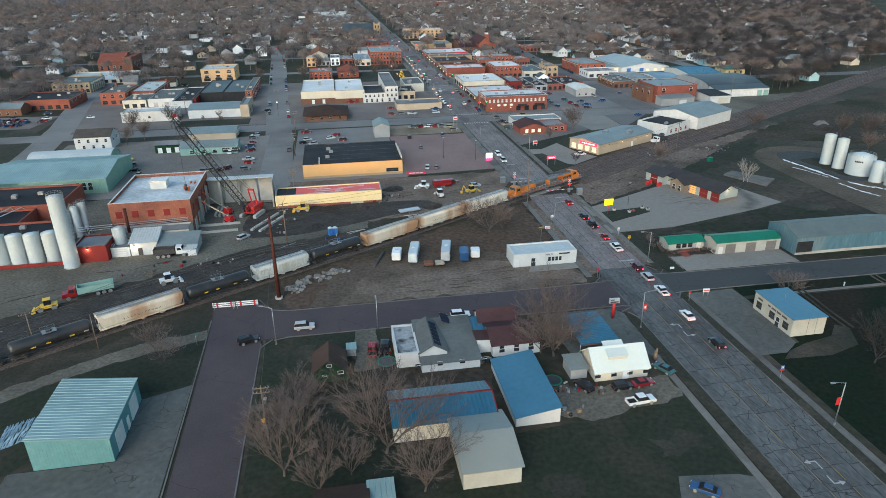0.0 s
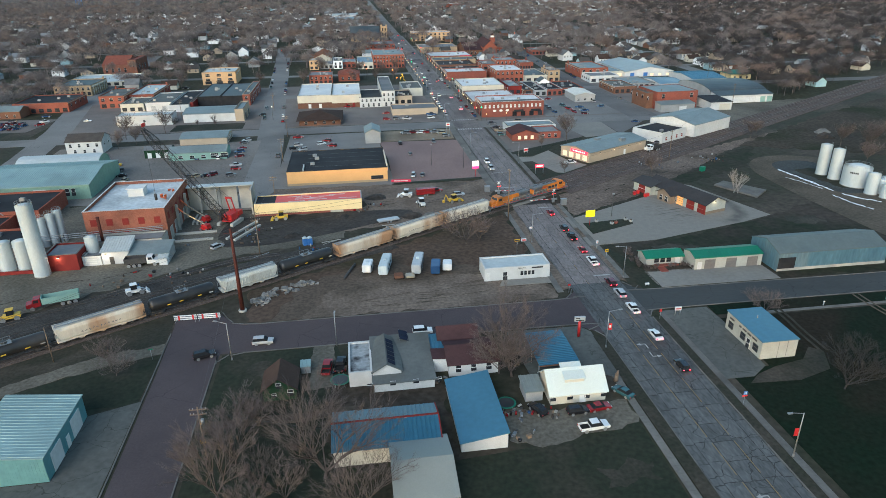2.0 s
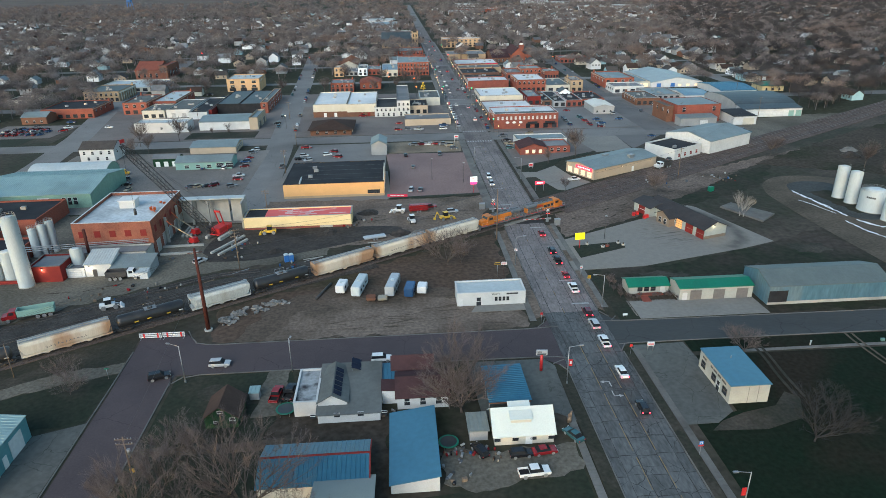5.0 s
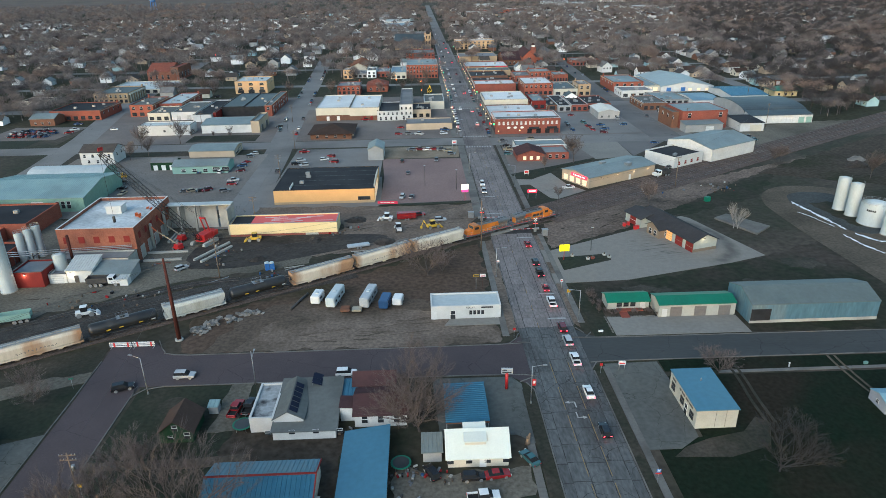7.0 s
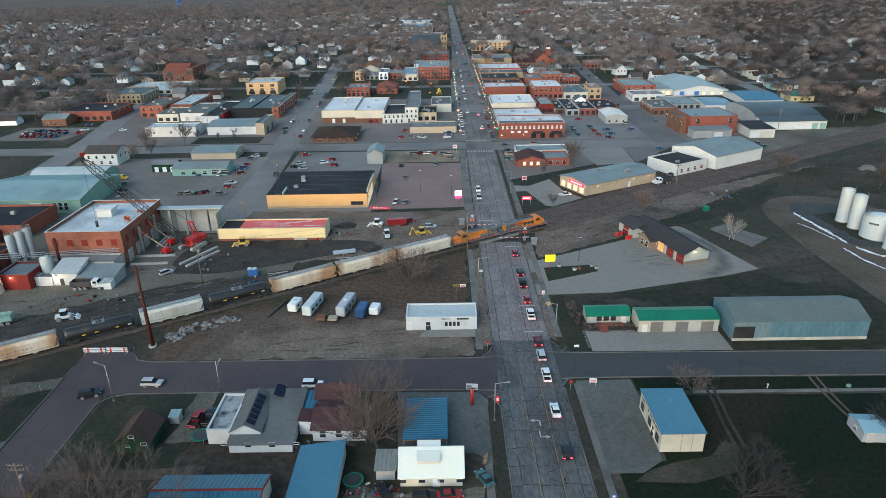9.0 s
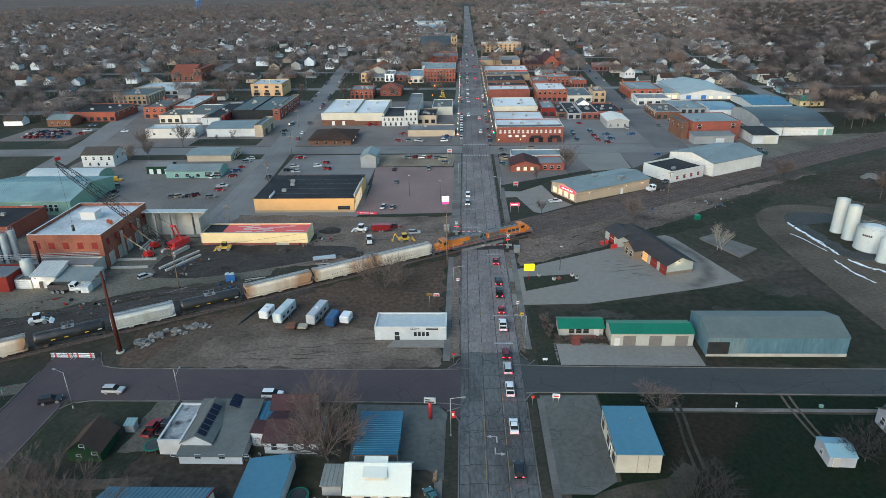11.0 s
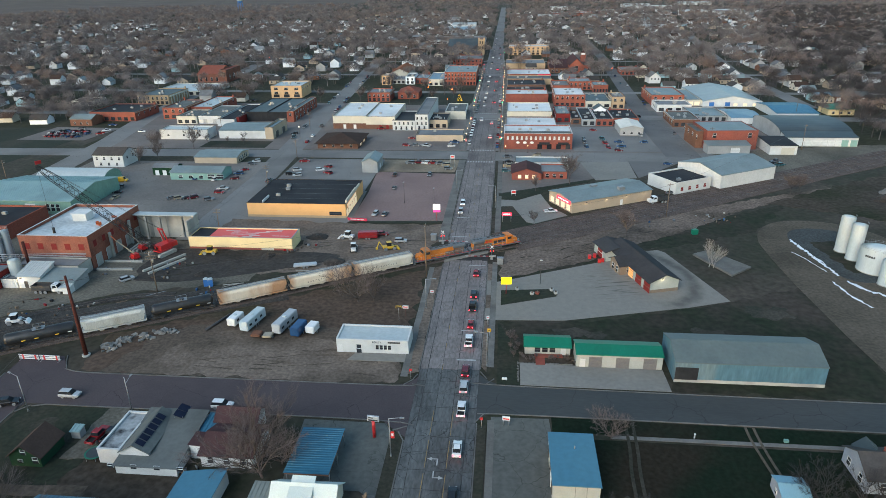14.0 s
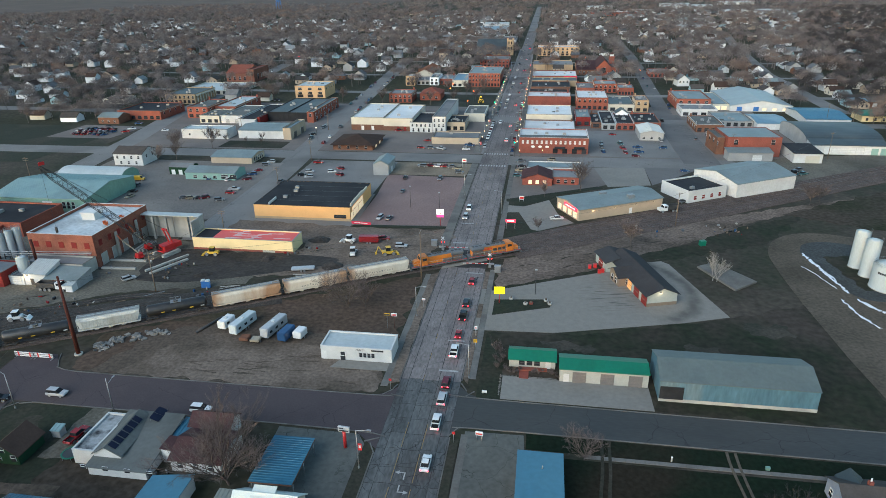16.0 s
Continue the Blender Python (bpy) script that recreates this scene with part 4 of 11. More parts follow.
slab("gravel_yard", smooth([(104.3, 104), (107, 110.5), (113, 113.6), (120, 112.8), (124, 109.5), (125, 100), (123.5, 86), (121, 74), (113, 71.6), (107.8, 76), (106, 88), (104.3, 102)]), 0.04, M["bank_gravel"], "blue-grey gravel bank round the tanks", "yard")
slab("gravel_yard", [(109.6, 100.8), (117.5, 103), (121, 98), (119, 78), (112.5, 78)], 0.05, M["rough_grass"], "trodden grassy pad under the tanks", "yard")


def snow(line, width, seed, mat="snow"):
    """A ragged melting strip of snow along a line, in loose pieces."""
    r = random.Random(seed)
    total = length(line)
    s = 0.0
    while s < total:
        step = r.uniform(2.5, 7.0)
        n = 5
        left, right = [], []
        for k in range(n + 1):
            x, y, a = along(line, min(s + step * k / n, total))
            w = width * r.uniform(0.25, 1.0) * (0.35 if k in (0, n) else 1.0)
            o = r.uniform(-0.3, 0.3) * width
            c, d = math.cos(radians(a + 90)), math.sin(radians(a + 90))
            left.append((x + c * (o + w / 2), y + d * (o + w / 2)))
            right.append((x + c * (o - w / 2), y + d * (o - w / 2)))
        slab("snow_patch", right + left[::-1], 0.06, M[mat], "melting ragged strip of old snow", "snow", 0.1)
        s += step + r.uniform(-0.8, 0.4)


snow([(104.6, 103.4), (105.2, 95.7), (106.0, 88.6), (107.5, 75.8)], 1.2, 1)
snow([(105.5, 99), (106.1, 92), (107.2, 84)], 0.9, 7)
snow([(112, 66), (115, 62.5)], 1.8, 8)
snow([(101, 92.9), (103, 88.2), (105.3, 78.5)], 0.5, 2)
snow([(104.1, 71.7), (104.8, 63.3), (107.2, 56.5)], 0.9, 3)
snow([(108.4, 72.5), (111.2, 65.8)], 1.5, 6)
for k in range(16):
    snow([(-123.6 - k * 0.36, -16.6 - k * 0.18), (-123.4 - k * 0.34, -23.0 - k * 0.22)], 0.42, 40 + k, "thin_ice")

# pavements and kerbs
def paving(line, width, label="pale concrete pavement with worn joints"):
    """A row of paving slabs, joined."""
    bm = bmesh.new()
    s, total = 0.0, length(line)
    while s < total:
        x, y, a = along(line, s + 0.9)
        box(bm, -0.88, -width / 2, -0.25, 0.88, width / 2, 0.10 + random.uniform(-0.008, 0.008), m=pose(x, y, 0, 0, 0, a))
        s += 1.8
    tagged(part("pavement", bm, M["walk"]), label, "pavement", kind="structure")


def kerb(line, wide=0.22, high=0.15):
    bm = bmesh.new()
    s, total = 0.0, length(line)
    while s < total - 0.1:
        step = min(3.0, total - s)
        x, y, a = along(line, s + step / 2)
        box(bm, -step / 2 + 0.01, -wide / 2, -0.25, step / 2 - 0.01, wide / 2, high, m=pose(x, y, 0, 0, 0, a))
        s += step
    tagged(part("kerb", bm, M["kerb"]), "pale concrete kerb", "kerb", kind="structure")


paving([(-9.9, 17), (-9.9, 73)], 1.6)
paving([(-10.3, -130), (-10.3, -20)], 1.4)
paving([(9.0, 22), (9.0, 78)], 1.5)
paving([(9.6, -130), (9.6, 3)], 1.35)
paving([(-8.8, 97), (-8.8, 196)], 3.2)
paving([(9.3, 97), (9.3, 196)], 2.0)
paving([(-10.4, 217), (-10.4, 560)], 3.4)
paving([(10.4, 217), (10.4, 560)], 3.4)
paving([(32.5, -0.1), (76, -0.2), (120, -0.9)], 0.95)
for line_ in ([(58.5, 4.6), (58.4, 0.6), (58.9, -6.7), (59.3, -9.6)], [(60.0, 4.6), (59.9, 0.5), (60.2, -6.5), (60.6, -9.4)]):
    strip("wheel_track", smooth(line_), 0.5, 0.058, M["loop_dirt"], "worn pale wheel track through the grass", "track", 0.04)
for line_ in ([(35.8, 5.0), (35.4, -3.5), (34.7, -9.6), (34.4, -17)], [(37.2, 5.0), (36.8, -3.4), (36.2, -9.6), (35.9, -17)]):
    strip("wheel_track", smooth(line_), 0.6, 0.056, M["verge"], "faint earthy wheel track over the lawn", "track", 0.04)
kerb([(-6.85, 19), (-6.85, 78)])
kerb([(6.85, 21), (6.85, 78)])
kerb([(-6.85, -130), (-6.85, -4)])
kerb([(6.85, -130), (6.85, 2)])
kerb([(-6.85, 98), (-6.85, 198)])
kerb([(6.85, 98), (6.85, 196)])
kerb(smooth([(-82, 13.4), (-12, 13.5), (-8.7, 14.8), (-6.9, 18)]))
kerb(smooth([(-90.5, 20), (-87, 14.6), (-82, 13.4)]))
kerb(smooth([(-88.3, -130), (-88.4, -10), (-88, -1.5), (-84, 1.3), (-76, 1.6), (-12, 1.5), (-8.6, -1.2), (-6.9, -4)]))
kerb([(-98.8, -130), (-99.2, -40), (-99.9, 0), (-100.2, 12)])
kerb(smooth([(6.9, 20), (9.2, 16.5), (13, 15.1), (90, 14.3), (200, 13.6)]))
kerb(smooth([(6.9, 2.4), (8.8, 4.6), (20, 5.3), (120, 4.6), (200, 3.6)]))
kerb([(-44, 112.6), (-10.6, 114.4)])
slab("lawn", [(-44, 110.4), (-11, 111.6), (-11, 114.1), (-44, 112.3)], 0.08, M["lawn"], "grass strip before the parking lot", "lawn")
slab("lawn", [(-9.1, 18), (-7.0, 19), (-7.0, 76), (-9.1, 74)], 0.07, M["dirt"], "muddy verge between street and pavement", "verge")
slab("lawn", [(7.0, 22), (8.2, 20), (8.2, 42.8), (7.0, 42.8)], 0.07, M["dirt"], "muddy verge between street and pavement", "verge")
for y0_, y1_, m_ in ((43.4, 49.6, "concrete"), (49.6, 57.4, "dirt"), (57.4, 66.4, "concrete"), (66.4, 78, "dirt")):
    slab("driveway" if m_ == "concrete" else "lawn", [(7.0, y0_), (8.2, y0_), (8.2, y1_), (7.0, y1_)], 0.07, M[m_], "concrete driveway crossing of the forecourt" if m_ == "concrete" else "muddy verge between street and pavement", "driveway" if m_ == "concrete" else "verge")
slab("lawn", [(7.0, -24), (8.7, -24), (8.7, 1.5), (7.0, 1.5)], 0.07, M["verge"], "grass verge between street and pavement", "verge")
slab("lawn", [(-9.4, -60), (-7.0, -60), (-7.0, -5), (-9.4, -4)], 0.07, M["verge"], "grass verge between street and pavement", "verge")
slab("lawn", [(7.0, -130), (8.7, -130), (8.7, -24), (7.0, -24)], 0.07, M["verge"], "grass verge between street and pavement", "verge")


def stripes(name, rects, mat, z, label):
    """Paint on the road: each stripe (x0, y0, x1, y1)."""
    bm = bmesh.new()
    for x0, y0, x1, y1 in rects:
        box(bm, x0, y0, z - 0.004, x1, y1, z)
    tagged(part(name, bm, mat), label, "road marking", kind="structure")


stripes("road_marking", [(-2.05, y, -1.93, y + 7.5) for y in range(-128, 0, 9)] + [(1.9, y, 2.02, y + 7.5) for y in range(-128, 0, 9)], M["yline"], 0.062, "worn yellow lane lines")
stripes("road_marking", [(-1.7, y, -1.6, y + 2.5) for y in range(20, 78, 9)] + [(-0.15, y, -0.03, y + 3) for y in range(100, 196, 8)], M["yline"], 0.062, "faint yellow centre dashes")
stripes("road_marking", [(1.2, 24.2, 5.6, 24.8), (1.3, 37.5, 5.5, 37.9), (1.2, 76.5, 6.2, 77), (-6, 99.5, -1, 100.1), (-5.6, 118, -1, 118.5)], M["line"], 0.062, "white stop bars")
stripes("road_marking", [(-6.2 + 1.25 * k, y, -5.6 + 1.25 * k, y + 2.4) for k in range(10) for y in (193.5, 215)], M["line"], 0.062, "white zebra crossing bars")
stripes("road_marking", [(-6.2 + 1.25 * k, y, -5.6 + 1.25 * k, y + 2.2) for k in range(10) for y in (291, 308.5)], M["line"], 0.062, "white zebra crossing bars")
stripes("road_marking", [(-8.6, 2.4, -8.35, 13), (-10.7, 2.4, -10.45, 13), (8.9, 6.2, 9.1, 14.6), (10.9, 6.2, 11.1, 14.4)], M["line"], 0.04, "white crossing lines over the side street")
stripes("road_marking", [(x, y, x + 0.12, y + 5) for y in (116.5, 136, 141.3, 168) for x in np.arange(-42, -12, 2.75)], M["faint"], 0.035, "white parking bay lines")
stripes("road_marking", [(x, y, x + 0.12, y + 5) for y in (164, 172, 190) for x in np.arange(-86, -52, 2.75)], M["faint"], 0.035, "white parking bay lines")
stripes("road_marking", [(x, y, x + 0.12, y + 5) for y in (224, 240, 245) for x in np.arange(50, 80, 2.75)], M["faint"], 0.035, "white parking bay lines")


def arrow(x, y, a):
    bm = bmesh.new()
    m = pose(x, y, 0, 0, 0, a)
    box(bm, -0.12, -1.3, 0.056, 0.12, 0.4, 0.062, m=m)
    box(bm, -1.1, 0.25, 0.056, 0.12, 0.5, 0.062, m=m)
    prism(bm, [(-1.9, 0.375), (-1.0, 0.85), (-1.0, -0.1)], 0.056, 0.062, m=m @ Matrix(((1, 0, 0, 0), (0, 0, 1, 0), (0, 1, 0, 0), (0, 0, 0, 1))))
    tagged(part("road_marking", bm, M["line"]), "white turn arrow on the centre lane", "road marking", kind="structure")


arrow(0.2, -9, 0)
arrow(-0.2, -13, 180)
arrow(0.2, -52, 0)
arrow(-0.2, -56, 180)

# ---- buildings ----
def opening(thing_ob, face, u, z, w, h, size, mat="glass", frame_mat="frame", name="window", cross=True):
    """A window or door set in a wall: a frame standing proud round a recessed pane. face S, N, E or W; u from the wall's middle; z its sill."""
    W, D = size
    m = {"S": pose(0, -D / 2, 0), "N": pose(0, D / 2, 0, 0, 0, 180), "E": pose(W / 2, 0, 0, 0, 0, 90), "W": pose(-W / 2, 0, 0, 0, 0, 270)}[face] @ pose(u, 0, z)
    key = (name, round(w, 2), round(h, 2), mat, frame_mat, cross)
    if key not in PANES:
        bm = bmesh.new()
        f = 0.09
        n = 2 if cross else (4 if name == "garage_door" and h < 3.2 else 1)
        zs = [-f + (h + 2 * f) * i / n for i in range(n + 1)]
        fl = [[bm.verts.new((sx * (w / 2 + f), yy, zz)) for zz in zs] for sx in (-1, 1) for yy in (-0.09,)]
        bl = [[bm.verts.new((sx * (w / 2 + f), 0.02, zz)) for zz in zs] for sx in (-1, 1)]
        fronts = [bm.faces.new((fl[0][i], fl[1][i], fl[1][i + 1], fl[0][i + 1])) for i in range(n)]
        for i in range(n):
            bm.faces.new((bl[0][i], fl[0][i], fl[0][i + 1], bl[0][i + 1]))
            bm.faces.new((fl[1][i], bl[1][i], bl[1][i + 1], fl[1][i + 1]))
        bm.faces.new((fl[0][n], fl[1][n], bl[1][n], bl[0][n]))
        bm.faces.new((bl[0][0], bl[1][0], fl[1][0], fl[0][0]))
        for q in fronts:
            bmesh.ops.inset_individual(bm, faces=[q], thickness=min(0.09, h / n * 0.2), depth=-0.055)
            q.material_index = 1
        me = bpy.data.meshes.new(name)
        bm.to_mesh(me)
        bm.free()
        me.materials.append(M[frame_mat])
        me.materials.append(M[mat])
        PANES[key] = me
    o = new(name, PANES[key])
    o.parent = thing_ob
    o.matrix_basis = m
    return o


PANES = {}
BOXES = []


def row(face, n, z, w, h, span, mid=0.0, **k):
    """n openings evenly over a span of a wall."""
    return [(face, mid + (i - (n - 1) / 2) * span / max(n - 1, 1), z, w, h, k) for i in range(n)]


TRIMS = ("kerb", "dark_frame", "r_pale", "brick_brown")
RIBBED = ("r_sky", "r_blue", "r_bluey", "r_pale", "r_steel", "r_teal")


def sheet(bm, a, b, c, d, pitch=0.75, high=0.07, wide=0.11):
    """Folded metal sheet on the slope a, b (eaves) to d, c (ridge), its ribs running up the slope."""
    a, b, c, d = (Vector(v) for v in (a, b, c, d))
    n = (b - a).cross(d - a).normalized()
    L = (b - a).length
    us = [0.0]
    k = pitch / 2
    while k < L - wide:
        us += [k, k + 0.03, k + wide - 0.03, k + wide]
        k += pitch
    us.append(L)
    hs = [0.0] + [0, high, high, 0] * ((len(us) - 2) // 4) + [0.0]
    lo = [bm.verts.new(a.lerp(b, u / L) + n * (h + 0.012)) for u, h in zip(us, hs)]
    hi = [bm.verts.new(d.lerp(c, u / L) + n * (h + 0.012)) for u, h in zip(us, hs)]
    for i in range(len(us) - 1):
        bm.faces.new((lo[i], lo[i + 1], hi[i + 1], hi[i]))


def building(name, label, x0, y0, x1, y1, h, wall, roof, top="flat", rise=2.0, over=0.3, turn=0.0, opens=(), category="building", trim=None, units=0, parapet=0.5, band=None, group=""):
    """A building on a rectangle: walls, a roof of the given form, openings, roof units."""
    W, D = abs(x1 - x0), abs(y1 - y0)
    BOXES.append((x0 - 3, y0 - 3, x1 + 3, y1 + 3))
    t = thing(name, label, category, pose((x0 + x1) / 2, (y0 + y1) / 2, 0, 0, 0, turn), group)
    a, b = W / 2, D / 2
    bm = bmesh.new()
    if top == "flat":
        k = 0.3
        box(bm, -a, -b, -0.2, a, -b + k, h)
        box(bm, -a, b - k, -0.2, a, b, h)
        box(bm, -a, -b + k, -0.2, -a + k, b - k, h)
        box(bm, a - k, -b + k, -0.2, a, b - k, h)
        part("wall", bm, M[wall], t)
        bm = bmesh.new()
        box(bm, -a + k, -b + k, h - parapet - 0.3, a - k, b - k, h - parapet)
        part("roof", bm, M[roof], t)
        bm = bmesh.new()
        for q in ((-a - 0.05, -b - 0.05, a + 0.05, -b + k + 0.03), (-a - 0.05, b - k - 0.03, a + 0.05, b + 0.05), (-a - 0.05, -b + k + 0.03, -a + k + 0.03, b - k - 0.03), (a - k - 0.03, -b + k + 0.03, a + 0.05, b - k - 0.03)):
            box(bm, q[0], q[1], h, q[2], q[3], h + 0.08)
        part("coping", bm, M[trim or "kerb"], t)
    elif top in ("gx", "gy"):
        turned = Matrix.Identity(4) if top == "gy" else Matrix.Rotation(math.pi / 2, 4, "Z")
        p, q = (a, b) if top == "gy" else (b, a)
        prism(bm, [(-p, -0.2), (p, -0.2), (p, h), (0, h + rise), (-p, h)], -q, q, m=turned)
        part("wall", bm, M[wall], t)
        bm = bmesh.new()
        s = rise / p
        th = 0.16
        prism(bm, [(-p - over, h - s * over + 0.02), (0, h + rise + 0.02), (p + over, h - s * over + 0.02), (p + over, h - s * over + th), (0, h + rise + th + 0.04), (-p - over, h - s * over + th)], -q - over, q + over, m=turned)
        part("roof", bm, M[roof], t)
        if roof in RIBBED:
            for sg in (-1, 1):
                bm = bmesh.new()
                e, f = (sg * (p + over), h - s * over + th), (0.0, h + rise + th + 0.04)
                y0_, y1_ = (-(q + over) * sg, (q + over) * sg)
                vs = [turned @ Vector(v) for v in ((e[0], y0_, e[1]), (e[0], y1_, e[1]), (f[0], y1_, f[1]), (f[0], y0_, f[1]))]
                sheet(bm, *vs)
                part("roof_sheet", bm, M[roof], t)
    elif top == "hip":
        box(bm, -a, -b, -0.2, a, b, h)
        part("wall", bm, M[wall], t)
        bm = bmesh.new()
        o = over
        lo = [bm.verts.new(v) for v in ((-a - o, -b - o, h), (a + o, -b - o, h), (a + o, b + o, h), (-a - o, b + o, h))]
        if W >= D:
            r = [bm.verts.new((-(a - b) - 0.01, 0, h + rise)), bm.verts.new((a - b + 0.01, 0, h + rise))]
            fs = [(lo[0], lo[1], r[1], r[0]), (lo[1], lo[2], r[1]), (lo[2], lo[3], r[0], r[1]), (lo[3], lo[0], r[0])]
        else:
            r = [bm.verts.new((0, -(b - a), h + rise)), bm.verts.new((0, b - a, h + rise))]
            fs = [(lo[0], lo[1], r[0]), (lo[1], lo[2], r[1], r[0]), (lo[2], lo[3], r[1]), (lo[3], lo[0], r[0], r[1])]
        for f in fs:
            bm.faces.new(f)
        bm.faces.new(lo[::-1])
        part("roof", bm, M[roof], t)
    elif top == "shed":
        prism(bm, [(-b, -0.2), (b, -0.2), (b, h + rise), (-b, h)], -a, a, m=Matrix.Rotation(math.pi / 2, 4, "Z"))
        part("wall", bm, M[wall], t)
        bm = bmesh.new()
        s = rise / D
        prism(bm, [(-b - over, h - s * over + 0.02), (b + over, h + rise + s * over + 0.02), (b + over, h + rise + s * over + 0.16), (-b - over, h - s * over + 0.16)], -a - over, a + over, m=Matrix.Rotation(math.pi / 2, 4, "Z"))
        part("roof", bm, M[roof], t)
        if roof in RIBBED:
            bm = bmesh.new()
            tm = Matrix.Rotation(math.pi / 2, 4, "Z")
            e, f = (-b - over, h - s * over + 0.16), (b + over, h + rise + s * over + 0.16)
            sheet(bm, *[tm @ Vector(v) for v in ((e[0], a + over, e[1]), (e[0], -a - over, e[1]), (f[0], -a - over, f[1]), (f[0], a + over, f[1]))])
            part("roof_sheet", bm, M[roof], t)
    elif top == "archx":
        n = 14
        tm = Matrix.Rotation(math.pi / 2, 4, "Z")
        arc = [(b * math.cos(math.pi * i / n), h + rise * math.sin(math.pi * i / n)) for i in range(n + 1)]
        prism(bm, [(-b, -0.2), (b, -0.2)] + arc, -a, a, m=tm)
        part("wall", bm, M[wall], t)
        bm = bmesh.new()
        out = [((b + 0.12) * math.cos(math.pi * i / n), h + (rise + 0.12) * math.sin(math.pi * i / n)) for i in range(n + 1)]
        prism(bm, out + [(x, z + 0.02) for x, z in arc[::-1]], -a - 0.2, a + 0.2, m=tm)
        part("roof", bm, M[roof], t)
    elif top == "arch":
        n = 14
        arc = [(a * math.cos(math.pi * i / n), h + rise * math.sin(math.pi * i / n)) for i in range(n + 1)]
        prism(bm, [(-a, -0.2), (a, -0.2)] + arc, -b, b)
        part("wall", bm, M[wall], t)
        bm = bmesh.new()
        out = [((a + 0.12) * math.cos(math.pi * i / n), h + (rise + 0.12) * math.sin(math.pi * i / n)) for i in range(n + 1)]
        prism(bm, out + [(x, z + 0.02) for x, z in arc[::-1]], -b - 0.2, b + 0.2)
        part("roof", bm, M[roof], t)
    if band:
        bm = bmesh.new()
        box(bm, -a - 0.04, -b - 0.04, band[0], a + 0.04, -b - 0.005, band[1])
        part("fascia", bm, M[band[2]], t)
    for k in range(units):
        rr = random.Random(hash((round(x0), round(y0), k)) % 9999)
        ux, uy = rr.uniform(-0.7, 0.7) * (a - 1.5), rr.uniform(-0.7, 0.7) * (b - 1.5)
        bm = bmesh.new()
        zz = h - parapet
        box(bm, ux - 0.8, uy - 0.6, zz, ux + 0.8, uy + 0.6, zz + 0.9)
        box(bm, ux - 0.65, uy - 0.45, zz + 0.9, ux + 0.65, uy + 0.45, zz + 1.0)
        part("roof_unit", bm, M["steel"], t)
    for face, u, z, w, hh, k in opens:
        opening(t, face, u, z, w, hh, (W, D), **k)
    return t


def G(**k):
    return {"name": "garage_door", "cross": False, **k}


DOOR = {"name": "door", "cross": False, "mat": "dark_frame"}
LIT = {"mat": "lit_window"}

# store with black roof
building("store", "orange stucco store with a black flat roof", -83, 115.5, -46, 145.5, 5.4, "orange", "r_black", trim="black", parapet=0.03, units=3,
         opens=[("S", 14.6, 1.2, 4.4, 1.2, {"frame_mat": "dark_frame"})] + row("E", 5, 0.4, 3.0, 2.6, 14, -6, mat="lit_window", frame_mat="dark_frame", cross=False))
STORE = bpy.data.objects["store"]
bm = bmesh.new()
box(bm, -18.45, -14.95, 5.42, -12.6, -8, 5.5)
part("low_roof", bm, M["r_black"], STORE)
bm = bmesh.new()
box(bm, -12.6, -14.9, 5.4, -12.3, -8, 6.3)
part("roof_step", bm, M["white"], STORE)
for y in (-9, -3, 3, 9):
    bm = bmesh.new()
    box(bm, -12, y - 0.03, 5.371, 18, y + 0.03, 5.385)
    part("roof_seam", bm, M["r_grey"], STORE)
bm = bmesh.new()
box(bm, 18.2, -13.5, 5.1, 18.62, 2, 6.5)
box(bm, 18.2, 2, 5.1, 18.62, 9, 6.0)
part("front_parapet", bm, M["cream"], STORE)
bm = bmesh.new()
box(bm, 18.63, -12.5, 3.4, 18.75, 1.5, 4.7)
part("sign_board", bm, M["lit_window"], STORE)
bm = bmesh.new()
box(bm, -18.55, -15.06, -0.1, 18.55, -15.005, 0.9)
part("base_band", bm, M["brick_tan"], STORE)
# new hall under construction
building("new_hall", "long yellow hall with an unfinished red roof", -91, 84.8, -56.4, 93.5, 4.2, "yellow", "r_red", trim="steel", parapet=0.35, category="hall", band=(-0.1, 0.7, "brick"),
         opens=[("S", 9, 0, 4, 0.6, {"mat": "raw_concrete", "cross": False, "name": "vent"})])
for k in range(16):
    rr_ = random.Random(k)
    bm = bmesh.new()
    x0 = -83 + rr_.uniform(0, 20)
    y0 = 85.6 + (k % 8) * 0.95
    box(bm, x0, y0, 3.86, x0 + rr_.uniform(2, 6), y0 + 0.28, 3.9)
    tagged(part("roof_strip", bm, M["white"]), "white strip of roofing on the red membrane", "roofing", "roofing strips")
bm = bmesh.new()
box(bm, -90.6, 85.2, 3.86, -84.5, 93.1, 3.92)
tagged(part("roof_opening_cover", bm, M["r_black"]), "dark unfinished end of the hall roof", "roofing")
# brick works
building("mill", "old red brick mill with a flat white roof", -135.6, 67, -113.2, 96, 10.8, "brick_mill", "r_mill", trim="white", units=0, parapet=0.9, category="factory",
         opens=row("S", 5, 6.4, 1.6, 1.8, 17.5, mat="red_wall", frame_mat="brick", cross=False) + row("S", 5, 2.9, 1.4, 1.6, 17.5, mat="red_wall", frame_mat="brick", cross=False)
         + row("E", 6, 6.6, 1.4, 1.8, 23, mat="red_wall", frame_mat="brick", cross=False) + row("E", 5, 0, 2.8, 3.8, 22, mat="raw_concrete", cross=False, name="door"))
